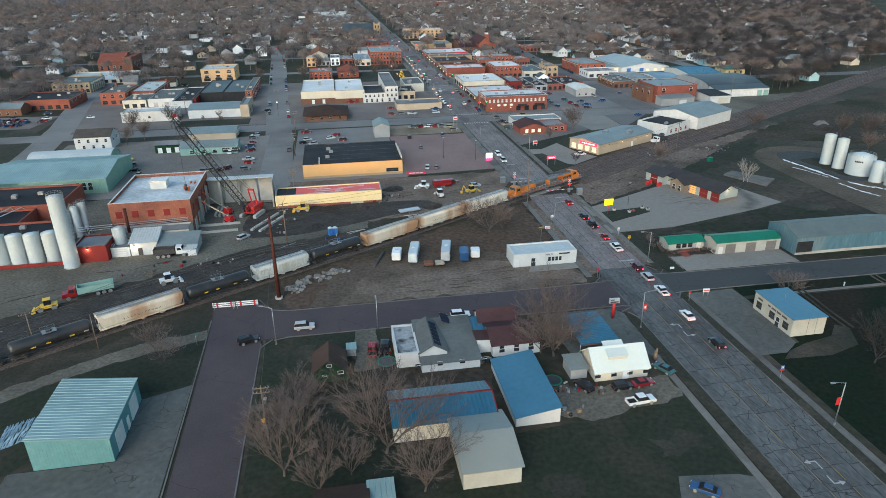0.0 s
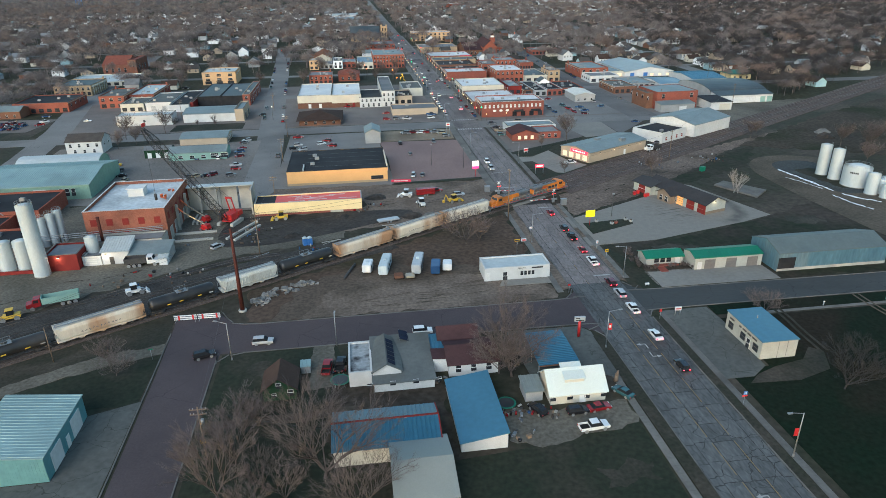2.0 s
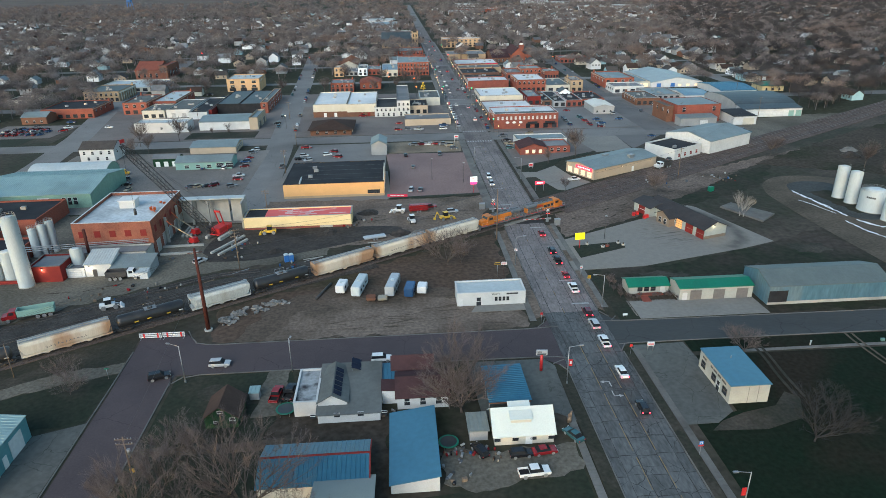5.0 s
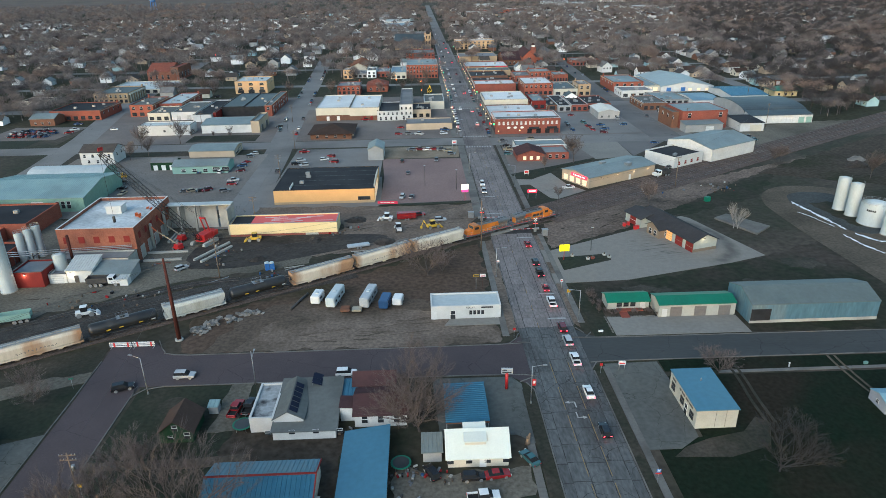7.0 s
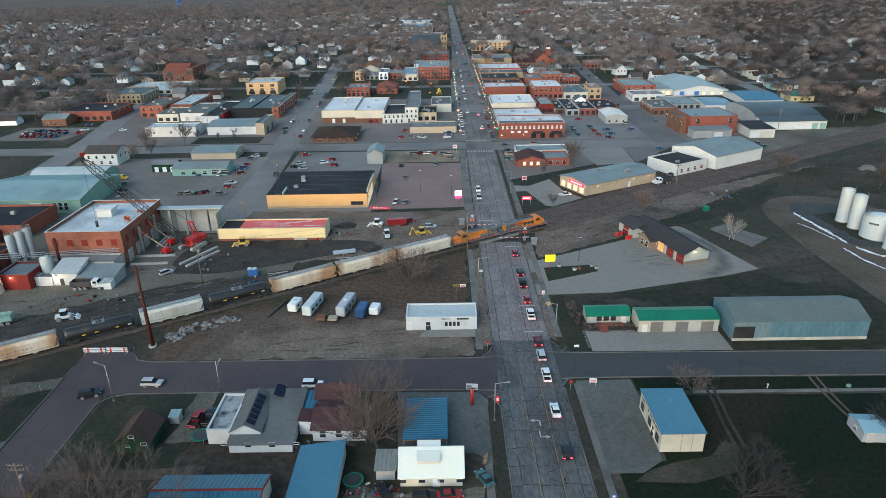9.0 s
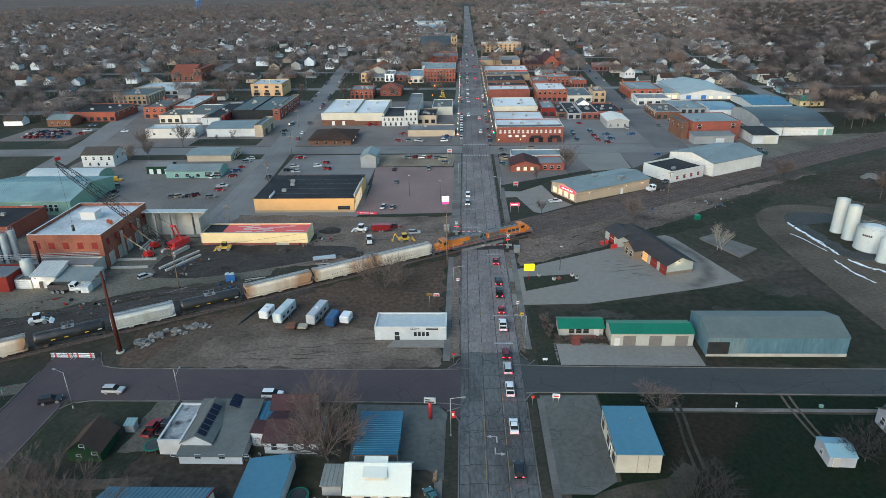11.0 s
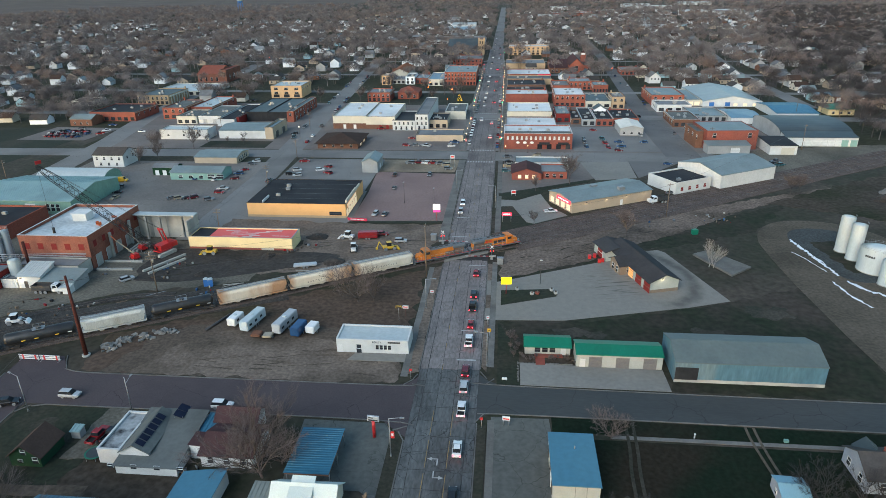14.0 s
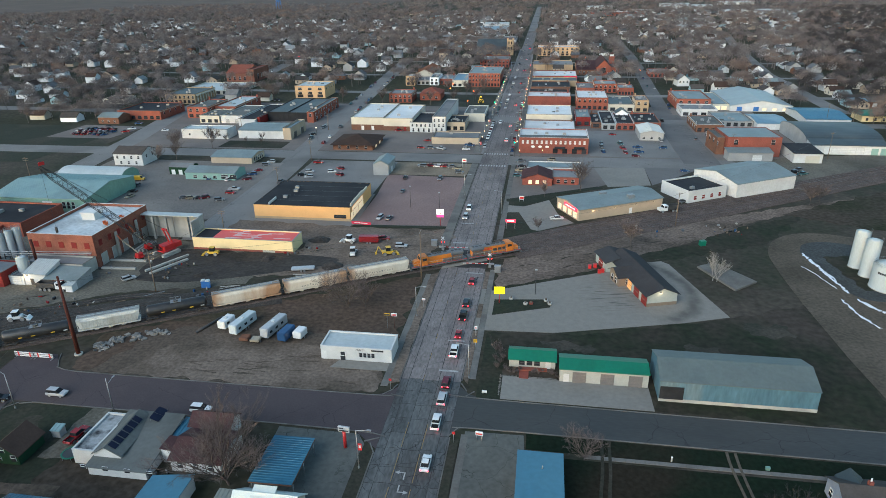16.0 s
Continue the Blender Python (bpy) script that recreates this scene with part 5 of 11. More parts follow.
building("green_warehouse", "low sage green sheet-metal warehouse", -192, 114, -151, 146, 5.2, "sage", "r_teal", "gx", 2.6, opens=row("S", 1, 0, 4, 4, 1, 4, **G(mat="white")) + row("S", 3, 1.5, 1.2, 2.5, 4, 13), category="warehouse")
building("arched_warehouse", "pale green warehouse with an arched roof", -191, 149, -160, 163, 1.4, "sage", "r_pale", "archx", 4.2, category="warehouse")
building("white_house", "white three-storey house with outside stairs", -183, 179, -168, 191, 5.6, "white", "r_shingle", "gx", 2.4, opens=row("S", 4, 3.4, 0.9, 1.3, 11) + row("S", 3, 0.8, 0.9, 1.3, 8) + row("E", 2, 3.4, 0.9, 1.3, 5), category="house")
building("green_shop", "small dark green shop with white doors", -147, 166.5, -136, 173, 3.6, "green_wall", "r_grey", "gx", 1.0, opens=row("S", 3, 0, 1.6, 2.2, 7, mat="frame", cross=False, name="door"), category="shop")
building("teal_shop", "long pale teal shop with a metal roof", -135.5, 160, -112, 171, 3.2, "teal", "r_galv", "gx", 1.6, opens=row("S", 4, 0.8, 1.6, 1.2, 14) + row("S", 2, 0.8, 3, 1.8, 4, 9, mat="glass"), category="shop")
building("tan_shop", "tan low building with a grey metal roof", -137, 187, -116, 202, 3.0, "tan", "r_galv", "gx", 1.2, opens=row("E", 5, 0.6, 0.9, 2.0, 9), category="shop")
building("white_hall", "long white low hall with a pale roof", -179, 235, -151.5, 246, 5.4, "white", "r_pale", "flat", opens=row("S", 3, 2, 1, 1, 18), category="hall")
building("white_garage_hall", "long white hall with a grey metal roof", -146.5, 238, -119.6, 259, 4.4, "white", "r_galv", "gx", 1.4, opens=row("E", 2, 0, 3.4, 3.2, 9, mat="dark_frame", cross=False, name="garage_door"), category="hall")
building("garage_block", "tan stepped street front of the white hall", -119.5, 236.5, -115, 260, 6.6, "tan", "r_galv", parapet=0.8, opens=row("E", 2, 0.2, 4.4, 3.2, 11, mat="dark_frame", cross=False, name="garage_door"))
building("black_block", "black-clad block with a slate grey roof", -148, 283.5, -134.8, 332, 5.8, "black", "r_slate", trim="black", parapet=0.2, units=3)
building("black_block", "black-clad block with a ribbed grey roof", -134.7, 283.5, -121.8, 332, 5.6, "black", "r_slate", trim="black", parapet=0.2, units=2)
building("dark_roof_hall", "white hall with a black roof", -160.9, 269, -150.2, 318, 4.2, "white", "r_black", units=2)
building("maroon_roof_strip", "narrow red building between the halls", -150, 272, -148.3, 322, 4.8, "red_wall", "r_maroon", parapet=0.2)
building("brick_annex", "brown brick two-storey street front", -121.6, 281, -117.4, 332, 6.6, "brick_orange", "r_slate", units=1, trim="tan", parapet=0.3, opens=row("E", 9, 3.8, 1.2, 1.8, 42) + row("E", 6, 0.5, 2.4, 2.4, 40) + row("S", 1, 3.8, 1.2, 1.8, 1))
building("corner_hall", "white hall with a grey felt roof", -175.6, 275.7, -161.2, 310, 4.8, "white", "r_felt", units=3, opens=row("S", 2, 0.3, 2.4, 2.4, 6, mat="grey", cross=False, name="garage_door"))
building("two_tone_block", "cream and brown two-storey block with a white roof", -88.5, 264, -69, 308, 7.4, "cream", "r_white", units=2, band=(0, 3.2, "brick_brown"), opens=row("S", 2, 0.2, 1.4, 2.2, 6, mat="frame", cross=False, name="door"))
building("two_tone_block", "cream two-storey block with a pale roof", -69, 263.5, -52, 306, 7.2, "cream", "r_white", units=2, band=(0, 2.6, "brick_brown"), opens=row("S", 2, 0, 1.4, 2.2, 4, 2, mat="red_wall", cross=False, name="door"))
building("white_row", "white two-storey row with many windows", -53, 260.5, -40, 290, 5.6, "white", "r_black", opens=row("S", 5, 3.4, 0.8, 1.3, 10) + row("S", 4, 0.5, 0.9, 1.8, 9))
building("white_tower_house", "tall white three-storey house with a grey roof", -40, 261, -32.5, 318, 9.0, "white", "r_grey", opens=row("S", 3, 6.2, 0.8, 1.4, 5) + row("S", 3, 3.3, 0.8, 1.4, 5) + row("S", 2, 0.4, 1, 2, 3))
building("low_shop", "low tan shop with a flat roof", -36, 234.5, -11, 249, 3.5, "tan", "r_grey", units=1, opens=row("E", 3, 0.6, 2, 1.8, 9))
building("bank", "low brown brick bank with hipped roofs", -85, 217.5, -64, 240, 2.8, "brick_brown", "r_brown", "hip", 3.2, 1.4, opens=row("S", 4, 0.8, 1.2, 1.4, 14) + row("E", 2, 0.3, 2.5, 2.2, 8, mat="lit_window", cross=False))
building("grey_shed", "tall grey shed with a gabled roof", -52.5, 174.5, -45.5, 188, 5.0, "grey", "r_galv", "gy", 1.6, opens=row("E", 1, 0, 2, 2.4, 1, mat="white", cross=False, name="door"), category="shed")
# east side
BR = {"frame_mat": "frame"}
building("brick_block", "two-storey red brick block with a striped pale roof", 10.7, 219.5, 44.6, 240, 8.0, "brick", "r_white", units=3, trim="white",
         opens=row("S", 14, 4.9, 0.9, 1.6, 30, mat="white", frame_mat="dark_frame") + row("S", 4, 0.3, 2.2, 2.3, 14, 8, mat="glass", frame_mat="dark_frame", cross=False) + row("W", 6, 5.6, 1.0, 1.8, 16) + row("W", 4, 0.4, 2.6, 2.4, 15, frame_mat="dark_frame", cross=False))
BLOCK = bpy.data.objects["brick_block"]
for x in (3.2, 12.6):
    bm = bmesh.new()
    prism(bm, [(-10.26, 3.6), (-10.26, 2.7), (-11.6, 2.7)], -2.6, 2.6, m=Matrix.Translation((x, 0, 0)) @ Matrix.Rotation(math.pi / 2, 4, "Z"))
    part("awning", bm, M["black"], BLOCK, "black sloping awning")
for x in (-10, -6.5, -3):
    bm = bmesh.new()
    cyl(bm, (0, 0, 0), (0, 0, 0.06), 0.6, n=16)
    bmesh.ops.transform(bm, matrix=pose(x, -10.27, 3.4, 90) @ Matrix.Diagonal((1.6, 1, 1, 1)), verts=bm.verts[:])
    part("oval_sign", bm, M["frame"], BLOCK, "white oval sign")
bm = bmesh.new()
box(bm, -16.5, -9.9, 7.52, 16.5, -3, 7.6)
part("roof_strip", bm, M["r_felt"], BLOCK)
building("gabled_brick_shop", "small red brick shop with white-trimmed gables", 14.5, 166.3, 27, 179, 3.0, "brick", "r_maroon", "gy", 2.0, 0.5, opens=row("S", 3, 0.8, 1.2, 1.4, 6, mat="lit_window"), category="shop")
building("gabled_brick_shop", "flat-roofed brick wing of the shop", 27.2, 168.5, 38, 181, 3.2, "brick", "r_grey", opens=row("S", 3, 0.7, 1.2, 1.4, 6), category="shop")
building("low_white_shop", "low shop with a bluish flat roof", 16, 182.5, 40, 193, 3.4, "white", "r_galv")
building("restaurant", "tan restaurant with a long grey gabled roof and lit walls", 30.3, 132.6, 66.3, 148.4, 4.2, "tan", "r_galv", "gx", 1.3, 0.4, 28.5,
         opens=row("S", 1, 0.1, 1.0, 2.0, 1, 4, mat="frame", cross=False, name="door") + row("W", 4, 0.6, 2.2, 2.0, 11, mat="lit_window", frame_mat="red", cross=False), category="restaurant")
REST = bpy.data.objects["restaurant"]
bm = bmesh.new()
box(bm, -18.25, -6.8, 3.0, -18.08, 2.2, 4.3)
part("fascia", bm, M["lit_pink"], REST, "red lit fascia board")
bm = bmesh.new()
for k in range(7):
    box(bm, -18.3, -5.6 + k * 1.0, 3.4, -18.26, -5.0 + k * 1.0, 3.9)
part("fascia_bars", bm, M["lit_white"], REST)
for x, y in ((-2, 2), (6, -4.5)):
    bm = bmesh.new()
    box(bm, x - 1.2, y - 0.9, 4.3, x + 1.2, y + 0.9, 6.1)
    part("roof_unit", bm, M["steel"], REST)
building("flat_warehouse", "white warehouse with a black flat roof", 73.4, 152.4, 91.8, 168.4, 4.8, "white", "r_black", turn=30, trim="white", units=1, opens=row("S", 4, 1.2, 1.2, 1.4, 12, mat="red_wall"), category="warehouse")
building("gabled_warehouse", "large white sheet-metal warehouse with a grey gabled roof", 90, 163, 120.5, 187, 5.6, "metal_white", "r_galv", "gx", 2.4, 0.2, 30, category="warehouse")
building("red_brick_hall", "tall red brick hall with a blue-grey roof", 109, 222, 133.6, 244.4, 9.4, "brick", "r_galv", parapet=0.12, trim="brick", turn=3, opens=row("S", 2, 6, 1.6, 2.2, 17))
building("stepped_front", "dark brown brick stepped street front of the hall", 105.2, 225, 108.6, 243, 8.4, "brick_brown", "r_felt", turn=3, parapet=0.3, opens=row("W", 4, 5, 1.2, 1.8, 20))
building("lean_to", "low pale lean-to against the brick hall", 108.4, 213.6, 128.4, 220.4, 4.0, "grey", "r_galv", "shed", 0.8, turn=3, opens=row("S", 1, 0, 4, 2.8, 1, 3, mat="white", cross=False, name="garage_door"), category="shed")
building("long_depot", "long depot with a dark arched roof", 151, 238, 186, 278, 4.6, "grey", "r_slate", "archx", 3.4, category="depot")
building("depot_front", "white panelled front of the depot with garage doors", 151, 229.8, 185, 237.8, 4.4, "white", "r_slate", "shed", 1.2, 0.3,
         opens=row("S", 6, 0.2, 3.0, 3.0, 18, -1, mat="metal_white", cross=False, name="garage_door") + row("S", 2, 0, 3.0, 3.2, 4.2, 13, mat="teal", cross=False, name="garage_door"), category="depot")
building("white_shed", "white shed with a black roof", 137, 212.6, 149.5, 230, 4.4, "white", "r_black", "shed", 0.6, opens=row("S", 1, 0, 6, 3.4, 1, 2, mat="cream", cross=False, name="garage_door"), category="shed")
for lab, x0, y0, x1, y1, h, wl, rf, n in (
        ("low block with a pale felt roof", 11.5, 249, 40, 285, 3.2, "brick_brown", "r_white", 6), ("cream painted block with a pale roof", 12, 289.5, 39, 320, 5.4, "cream", "r_white", 6),
        ("red brick block with a pale patched roof", 11, 349, 40, 368, 5.8, "brick", "r_white", 7), ("low block with a black roof", 11.5, 369, 40, 386, 5.0, "brick_brown", "r_black", 6),
        ("brown brick block with a black roof", 12, 400, 41, 426.5, 4.2, "brick_brown", "r_black", 6), ("tan brick block with a dark roof", 12, 428, 47, 446, 4.6, "brick_tan", "r_slate", 6),
        ("red brick block with a white roof", 11.6, 451.6, 48, 484, 4.8, "brick", "r_white", 8), ("yellow brick commercial block", 10.8, 523, 47, 556, 4.8, "brick_tan", "r_grey", 8),
        ("three-storey yellow brick block", 13.2, 633, 56.7, 653, 9.2, "peach", "r_white", 9), ("two-storey red brick block with a white roof", 43.4, 333, 63.1, 363, 8.0, "brick_orange", "r_white", 6),
        ("cream low shop with a dark roof", 63.3, 329, 79.4, 361, 4.6, "cream", "r_slate", 3), ("tan brick two-storey house block", 79.6, 327.6, 87.8, 346, 7.6, "brick_tan", "r_grey", 2),
        ("narrow red shop house", 41, 284.5, 49.3, 311, 5.2, "red_wall", "r_galv", 2), ("low annex with a black roof", 49.5, 279, 55, 306, 3.4, "brick_brown", "r_black", 1),
        ("low shop with a black roof", 55.2, 275, 63, 312, 3.6, "grey", "r_black", 2), ("brick shop with a dark roof", 63.2, 275, 73, 305, 4.0, "brick", "r_black", 3),
        ("low shop with a dark felt roof", 73.4, 279, 88, 306, 3.8, "brick_orange", "r_black", 4),
        ("orange brick block with bluish roofs", 58.6, 401, 75, 420, 6.4, "brick_orange", "r_galv", 5), ("orange brick block with a bluish roof", 75.2, 390, 86, 408, 5.4, "brick_orange", "r_galv", 5),
        ("low orange brick block", 45.8, 393.5, 58.4, 419, 4.6, "brick_orange", "r_grey", 2), ("brick shop on the side street", 109.5, 479.5, 126.7, 500, 4.6, "brick", "r_grey", 5),
        ("small brown brick shop", 127.2, 478, 136, 491, 4.0, "brick", "r_brown", 2),
        ("brick two-storey corner block", 107, 340, 128, 374, 6.6, "brick_orange", "r_galv", 4), ("pale low shop with a grey roof", 106, 316.4, 127, 334, 4.6, "white", "r_grey", 4),
        ("brown brick warehouse block", 106, 272.8, 120.6, 298.7, 4.4, "brick_brown", "r_felt", 4), ("low hall with a grey-blue roof", 121.2, 288, 140, 316, 3.4, "grey", "r_galv", 5),
        ("small pale corner shop", -25.5, 291.5, -13, 318, 5, "cream", "r_felt", 3), ("low shop with a white roof", -33.2, 266, -22, 287, 5, "tan", "r_black", 3),
        ("three-storey orange brick block with many windows", -38.1, 424.2, -13, 466, 10.4, "brick_orange", "r_galv", 10), ("two-storey red brick block", -40.5, 540, -12.4, 572, 7.2, "brick", "r_grey", 8),
        ("low tan brick hall with lit windows", -86, 351, -70, 370, 6.4, "brick_orange", "r_grey", 5), ("narrow orange shop house", -89.6, 426.6, -82.3, 441, 7.4, "peach", "r_pale", 2),
        ("narrow white shop house", -70.5, 429.2, -63.2, 451, 6.2, "house_white", "r_slate", 2), ("brick shop with a bluish roof", -62.8, 433.4, -52.6, 457, 4.6, "brick", "r_galv", 3),
        ("low white shop with a grey roof", -81.5, 431, -71, 452, 3.6, "grey", "r_grey", 3),
        ("shop with a pale blue roof", -51, 421.5, -38.4, 462, 5.2, "cream", "r_sky", 3), ("long pale hall with a metal roof", -84, 905, -34, 985, 6.4, "white", "r_sky", 8),
        ("long low white hall with a grey roof", -89, 765, -17, 820, 5, "white", "r_grey", 9), ("peach stucco town hall", -161, 365.6, -138, 390, 8.8, "peach", "r_pale", 3),
        ("tan stone library with tall columns", -248.6, 337, -225.6, 368, 6.8, "brick_tan", "r_slate", 7), ("long low orange brick building with a black roof", -249.4, 281.6, -219.5, 311, 5.8, "brick_orange", "r_black", 7),
        ("low hall with a pale blue roof", -258, 376, -214, 416, 3.2, "cream", "r_pale", 8), ("orange brick shop with a dark roof", -205, 289, -191, 318, 7.2, "brick_orange", "r_felt", 3),
        ("brick shop with a white sloping roof", -190.6, 298, -176.4, 338, 6.0, "brick", "r_pale", 3), ("cream low shop with a felt roof", -189, 274.6, -176.2, 296, 4.8, "cream", "r_felt", 3),
        ("yellow low shop with a brown roof", -296, 333, -279, 348, 3.6, "cream", "r_brown", 3)):
    w = x1 - x0
    floors = 2 if h > 5.9 else 1
    inner = abs(x0) < 16 or abs(x1) < 16
    ops = [] if inner and h < 7 else row("S", n, 0.6, w / n * 0.55, 1.9, w * (n - 1) / n, frame_mat="dark_frame")
    if inner:
        ops += row("W" if x0 > 0 else "E", 4, 0.5, (y1 - y0) / 4 * 0.7, 2.3, (y1 - y0) * 0.75, frame_mat="dark_frame", cross=False)
    if floors == 2 and (h > 7 or not inner):
        ops += row("S", n, h - 3.0, w / n * 0.36, 1.7, w * (n - 1) / n)
    if h > 8.5:
        ops += row("S", n, h - 6.0, w / n * 0.36, 1.7, w * (n - 1) / n)
    side = "W" if x0 > 0 else "E"
    ops += row(side, 4, h - 2.9, 1.1, 1.5, (y1 - y0) * 0.7)
    bl = building("commercial_block", lab, x0, y0, x1, y1, h, wl, rf, units=3, opens=ops, group="town centre blocks", trim=TRIMS[int(x0 + y0) % 4])
    rb = random.Random(int(x0 * 7 + y0))
    # roof clutter: a hatch, vent pipes and a chimney
    a_, b_ = (x1 - x0) / 2 - 1.2, (y1 - y0) / 2 - 1.2
    for k in range(rb.randrange(1, 4)):
        px, py = rb.uniform(-a_, a_), rb.uniform(-b_, b_)
        bm = bmesh.new()
        cyl(bm, (px, py, h - 0.52), (px, py, h + rb.uniform(0.1, 0.6)), rb.uniform(0.12, 0.3), n=7)
        part("vent_pipe", bm, M[rb.choice(("steel", "dark_steel", "r_pale"))], bl)
    bm = bmesh.new()
    px, py = rb.uniform(-a_, a_), rb.uniform(-b_, b_)
    box(bm, px - 0.9, py - 0.7, h - 0.52, px + 0.9, py + 0.7, h - 0.1)
    part("roof_hatch", bm, M["r_felt"], bl)
    if "brick" in wl:
        bm = bmesh.new()
        px = rb.choice((-1, 1)) * (a_ - 0.4)
        box(bm, px - 0.45, b_ - 0.45, h - 0.5, px + 0.45, b_ + 0.45, h + rb.uniform(1.0, 1.8))
        part("chimney", bm, M[wl], bl)
        # a projecting cornice along the street front
        sx = -1 if x0 > 0 else 1
        bm = bmesh.new()
        box(bm, sx * ((x1 - x0) / 2 + 0.06) - 0.22, -(y1 - y0) / 2, h - 0.75, sx * ((x1 - x0) / 2 + 0.06) + 0.22, (y1 - y0) / 2, h - 0.35)
        part("cornice", bm, M["tan"], bl)
# library columns
LIB = [o for o in bpy.data.objects if o.get("label", "").startswith("tan stone library")][0]
for k in range(7):
    bm = bmesh.new()
    cyl(bm, (11.75, -12 + k * 4, 0), (11.75, -12 + k * 4, 5.4), 0.5, 0.42, n=10)
    part("column", bm, M["cream"], LIB)
bm = bmesh.new()
box(bm, 11.5, -14, 5.4, 12.5, 14, 6.2)
part("entablature", bm, M["cream"], LIB)
# magenta shop front on the white-roofed block
REDB = [o for o in bpy.data.objects if o.get("label", "") == "red brick block with a white roof"][0]
bm = bmesh.new()
box(bm, 7.5, -16.45, 0.3, 18.2, -16.25, 4.7)
part("painted_front", bm, M["pink_paint"], REDB, "bright pink painted wall")
building("gabled_backhouse", "small white gabled house behind the shops", 65, 300, 72, 308, 4.6, "house_white", "r_slate", "gy", 2.2, 0.3, opens=row("S", 2, 2.6, 0.8, 1.2, 3), category="house")
building("silver_shed", "pale metal-roofed shed on the parking lot", 73.2, 251.2, 85.3, 271, 4.0, "grey", "r_pale", "gy", 1.3, opens=row("S", 3, 1, 1, 1, 8), category="shed")
building("large_pale_hall", "wide hall with a pale low-pitched roof", 139, 335, 176, 392, 3.4, "white", "r_mist", "gy", 3.2, opens=row("S", 2, 0.4, 3, 2.4, 10, -8, mat="blue_paint", cross=False, name="door") + row("S", 3, 0.6, 2.2, 1.4, 12, 8, mat="lit_window", cross=False), category="hall")
building("pale_annex", "low annex with a grey-green roof", 129, 338, 139, 382, 4.0, "cream", "r_galv", opens=row("S", 2, 0.4, 3, 2.2, 4, mat="lit_window", cross=False), units=1)
building("pale_blue_hall", "white hall with a pale blue metal roof", 140.5, 282.4, 157.5, 309, 3.4, "white", "r_sky", "gx", 1.2, 0.2, opens=row("S", 3, 0.4, 2.4, 2.2, 10, mat="metal_white", cross=False, name="garage_door"), category="hall")
building("long_brown_shop", "long low brown building with grey roof", 226.4, 353, 251, 366, 3.6, "brick_brown", "r_felt", "gx", 2.2, 0.4, opens=row("S", 3, 0.4, 2.6, 2.3, 15, mat="white", cross=False, name="garage_door"), category="shop")
building("teal_shop", "small pale teal shop with a blue roof", 214.5, 352, 226, 363, 4.0, "pale_blue", "r_sky", "gx", 1.2, 0.3, opens=row("S", 2, 0.3, 2.4, 2.4, 5, mat="white", cross=False, name="garage_door"), category="shop")
building("blue_roof_hall", "long hall with a bright blue metal roof", 171, 297, 195, 332, 3.2, "white", "r_bluey", "gx", 1.6, category="hall")
building("yellow_house", "yellow house with a dark green hipped roof", 205, 308, 220, 322, 3.6, "yellow", "r_green", "hip", 2.4, 0.6, opens=row("S", 3, 0.8, 1.2, 1.4, 9), category="house")
building("brick_church", "red sandstone church with a tiled roof", -251.6, 440, -232, 470, 7, "stone_red", "r_tile", "gx", 5.5, opens=row("S", 4, 1.4, 1.5, 3, 14), category="church")
building("sandstone_church", "red sandstone gable front of the church", -231.8, 438.6, -225.4, 470, 10.5, "stone_red", "r_tile", opens=row("S", 2, 5.5, 1.1, 3, 2.6) + row("E", 3, 2, 2, 4, 16), category="church")
building("brick_church", "orange brick church with a steep gabled front", 66, 487, 78, 528, 7.4, "brick_orange", "r_maroon", "gy", 5.6, 0.4, opens=row("S", 1, 2.6, 3.0, 4.2, 1) + row("S", 2, 0.6, 1.2, 2.2, 8), category="church")
building("church_wing", "orange brick wing of the church", 78.2, 489, 84.6, 516, 7.2, "brick_orange", "r_maroon", opens=row("S", 2, 1.4, 1.2, 3.2, 3.4), category="church")
building("church_hall", "low church hall with a broad maroon roof", 49.6, 494, 65.6, 540, 4.2, "brick_brown", "r_maroon", "gx", 5.0, 0.5, opens=row("S", 4, 0.8, 1.2, 2.0, 11), category="church")
t = thing("church_tower", "square brick church tower with a white belfry", "church tower", pose(81, 522, 0))
bm = bmesh.new()
box(bm, -2.3, -2.3, -0.2, 2.3, 2.3, 12.5)
part("shaft", bm, M["brick_orange"], t)
bm = bmesh.new()
box(bm, -1.6, -1.6, 12.5, 1.6, 1.6, 14.2)
part("belfry", bm, M["house_white"], t)
bm = bmesh.new()
cyl(bm, (0, 0, 14.2), (0, 0, 16.4), 2.6, 0.05, n=4)
part("spire", bm, M["r_maroon"], t)
building("stone_church", "stone church under a wide dark roof", -54, 640, -22, 685, 6.0, "brick_tan", "r_slate", "gx", 9.0, 0.6, opens=row("S", 5, 1.6, 1.6, 3, 24), category="church")
t = thing("stone_tower", "square tan stone church tower", "church tower", pose(-17, 642, 0))
bm = bmesh.new()
box(bm, -3.4, -3.4, -0.2, 3.4, 3.4, 16)
for sx in (-1, 1):
    for sy in (-1, 1):
        box(bm, sx * 2.9 - 0.7, sy * 2.9 - 0.7, 16, sx * 2.9 + 0.7, sy * 2.9 + 0.7, 17.6)
part("shaft", bm, M["brick_tan"], t)
for z in (6, 11.5):
    for sx in (-1.4, 1.4):
        bm = bmesh.new()
        box(bm, sx - 0.6, -3.48, z, sx + 0.6, -3.38, z + 3)
        part("window", bm, M["glass"], t)
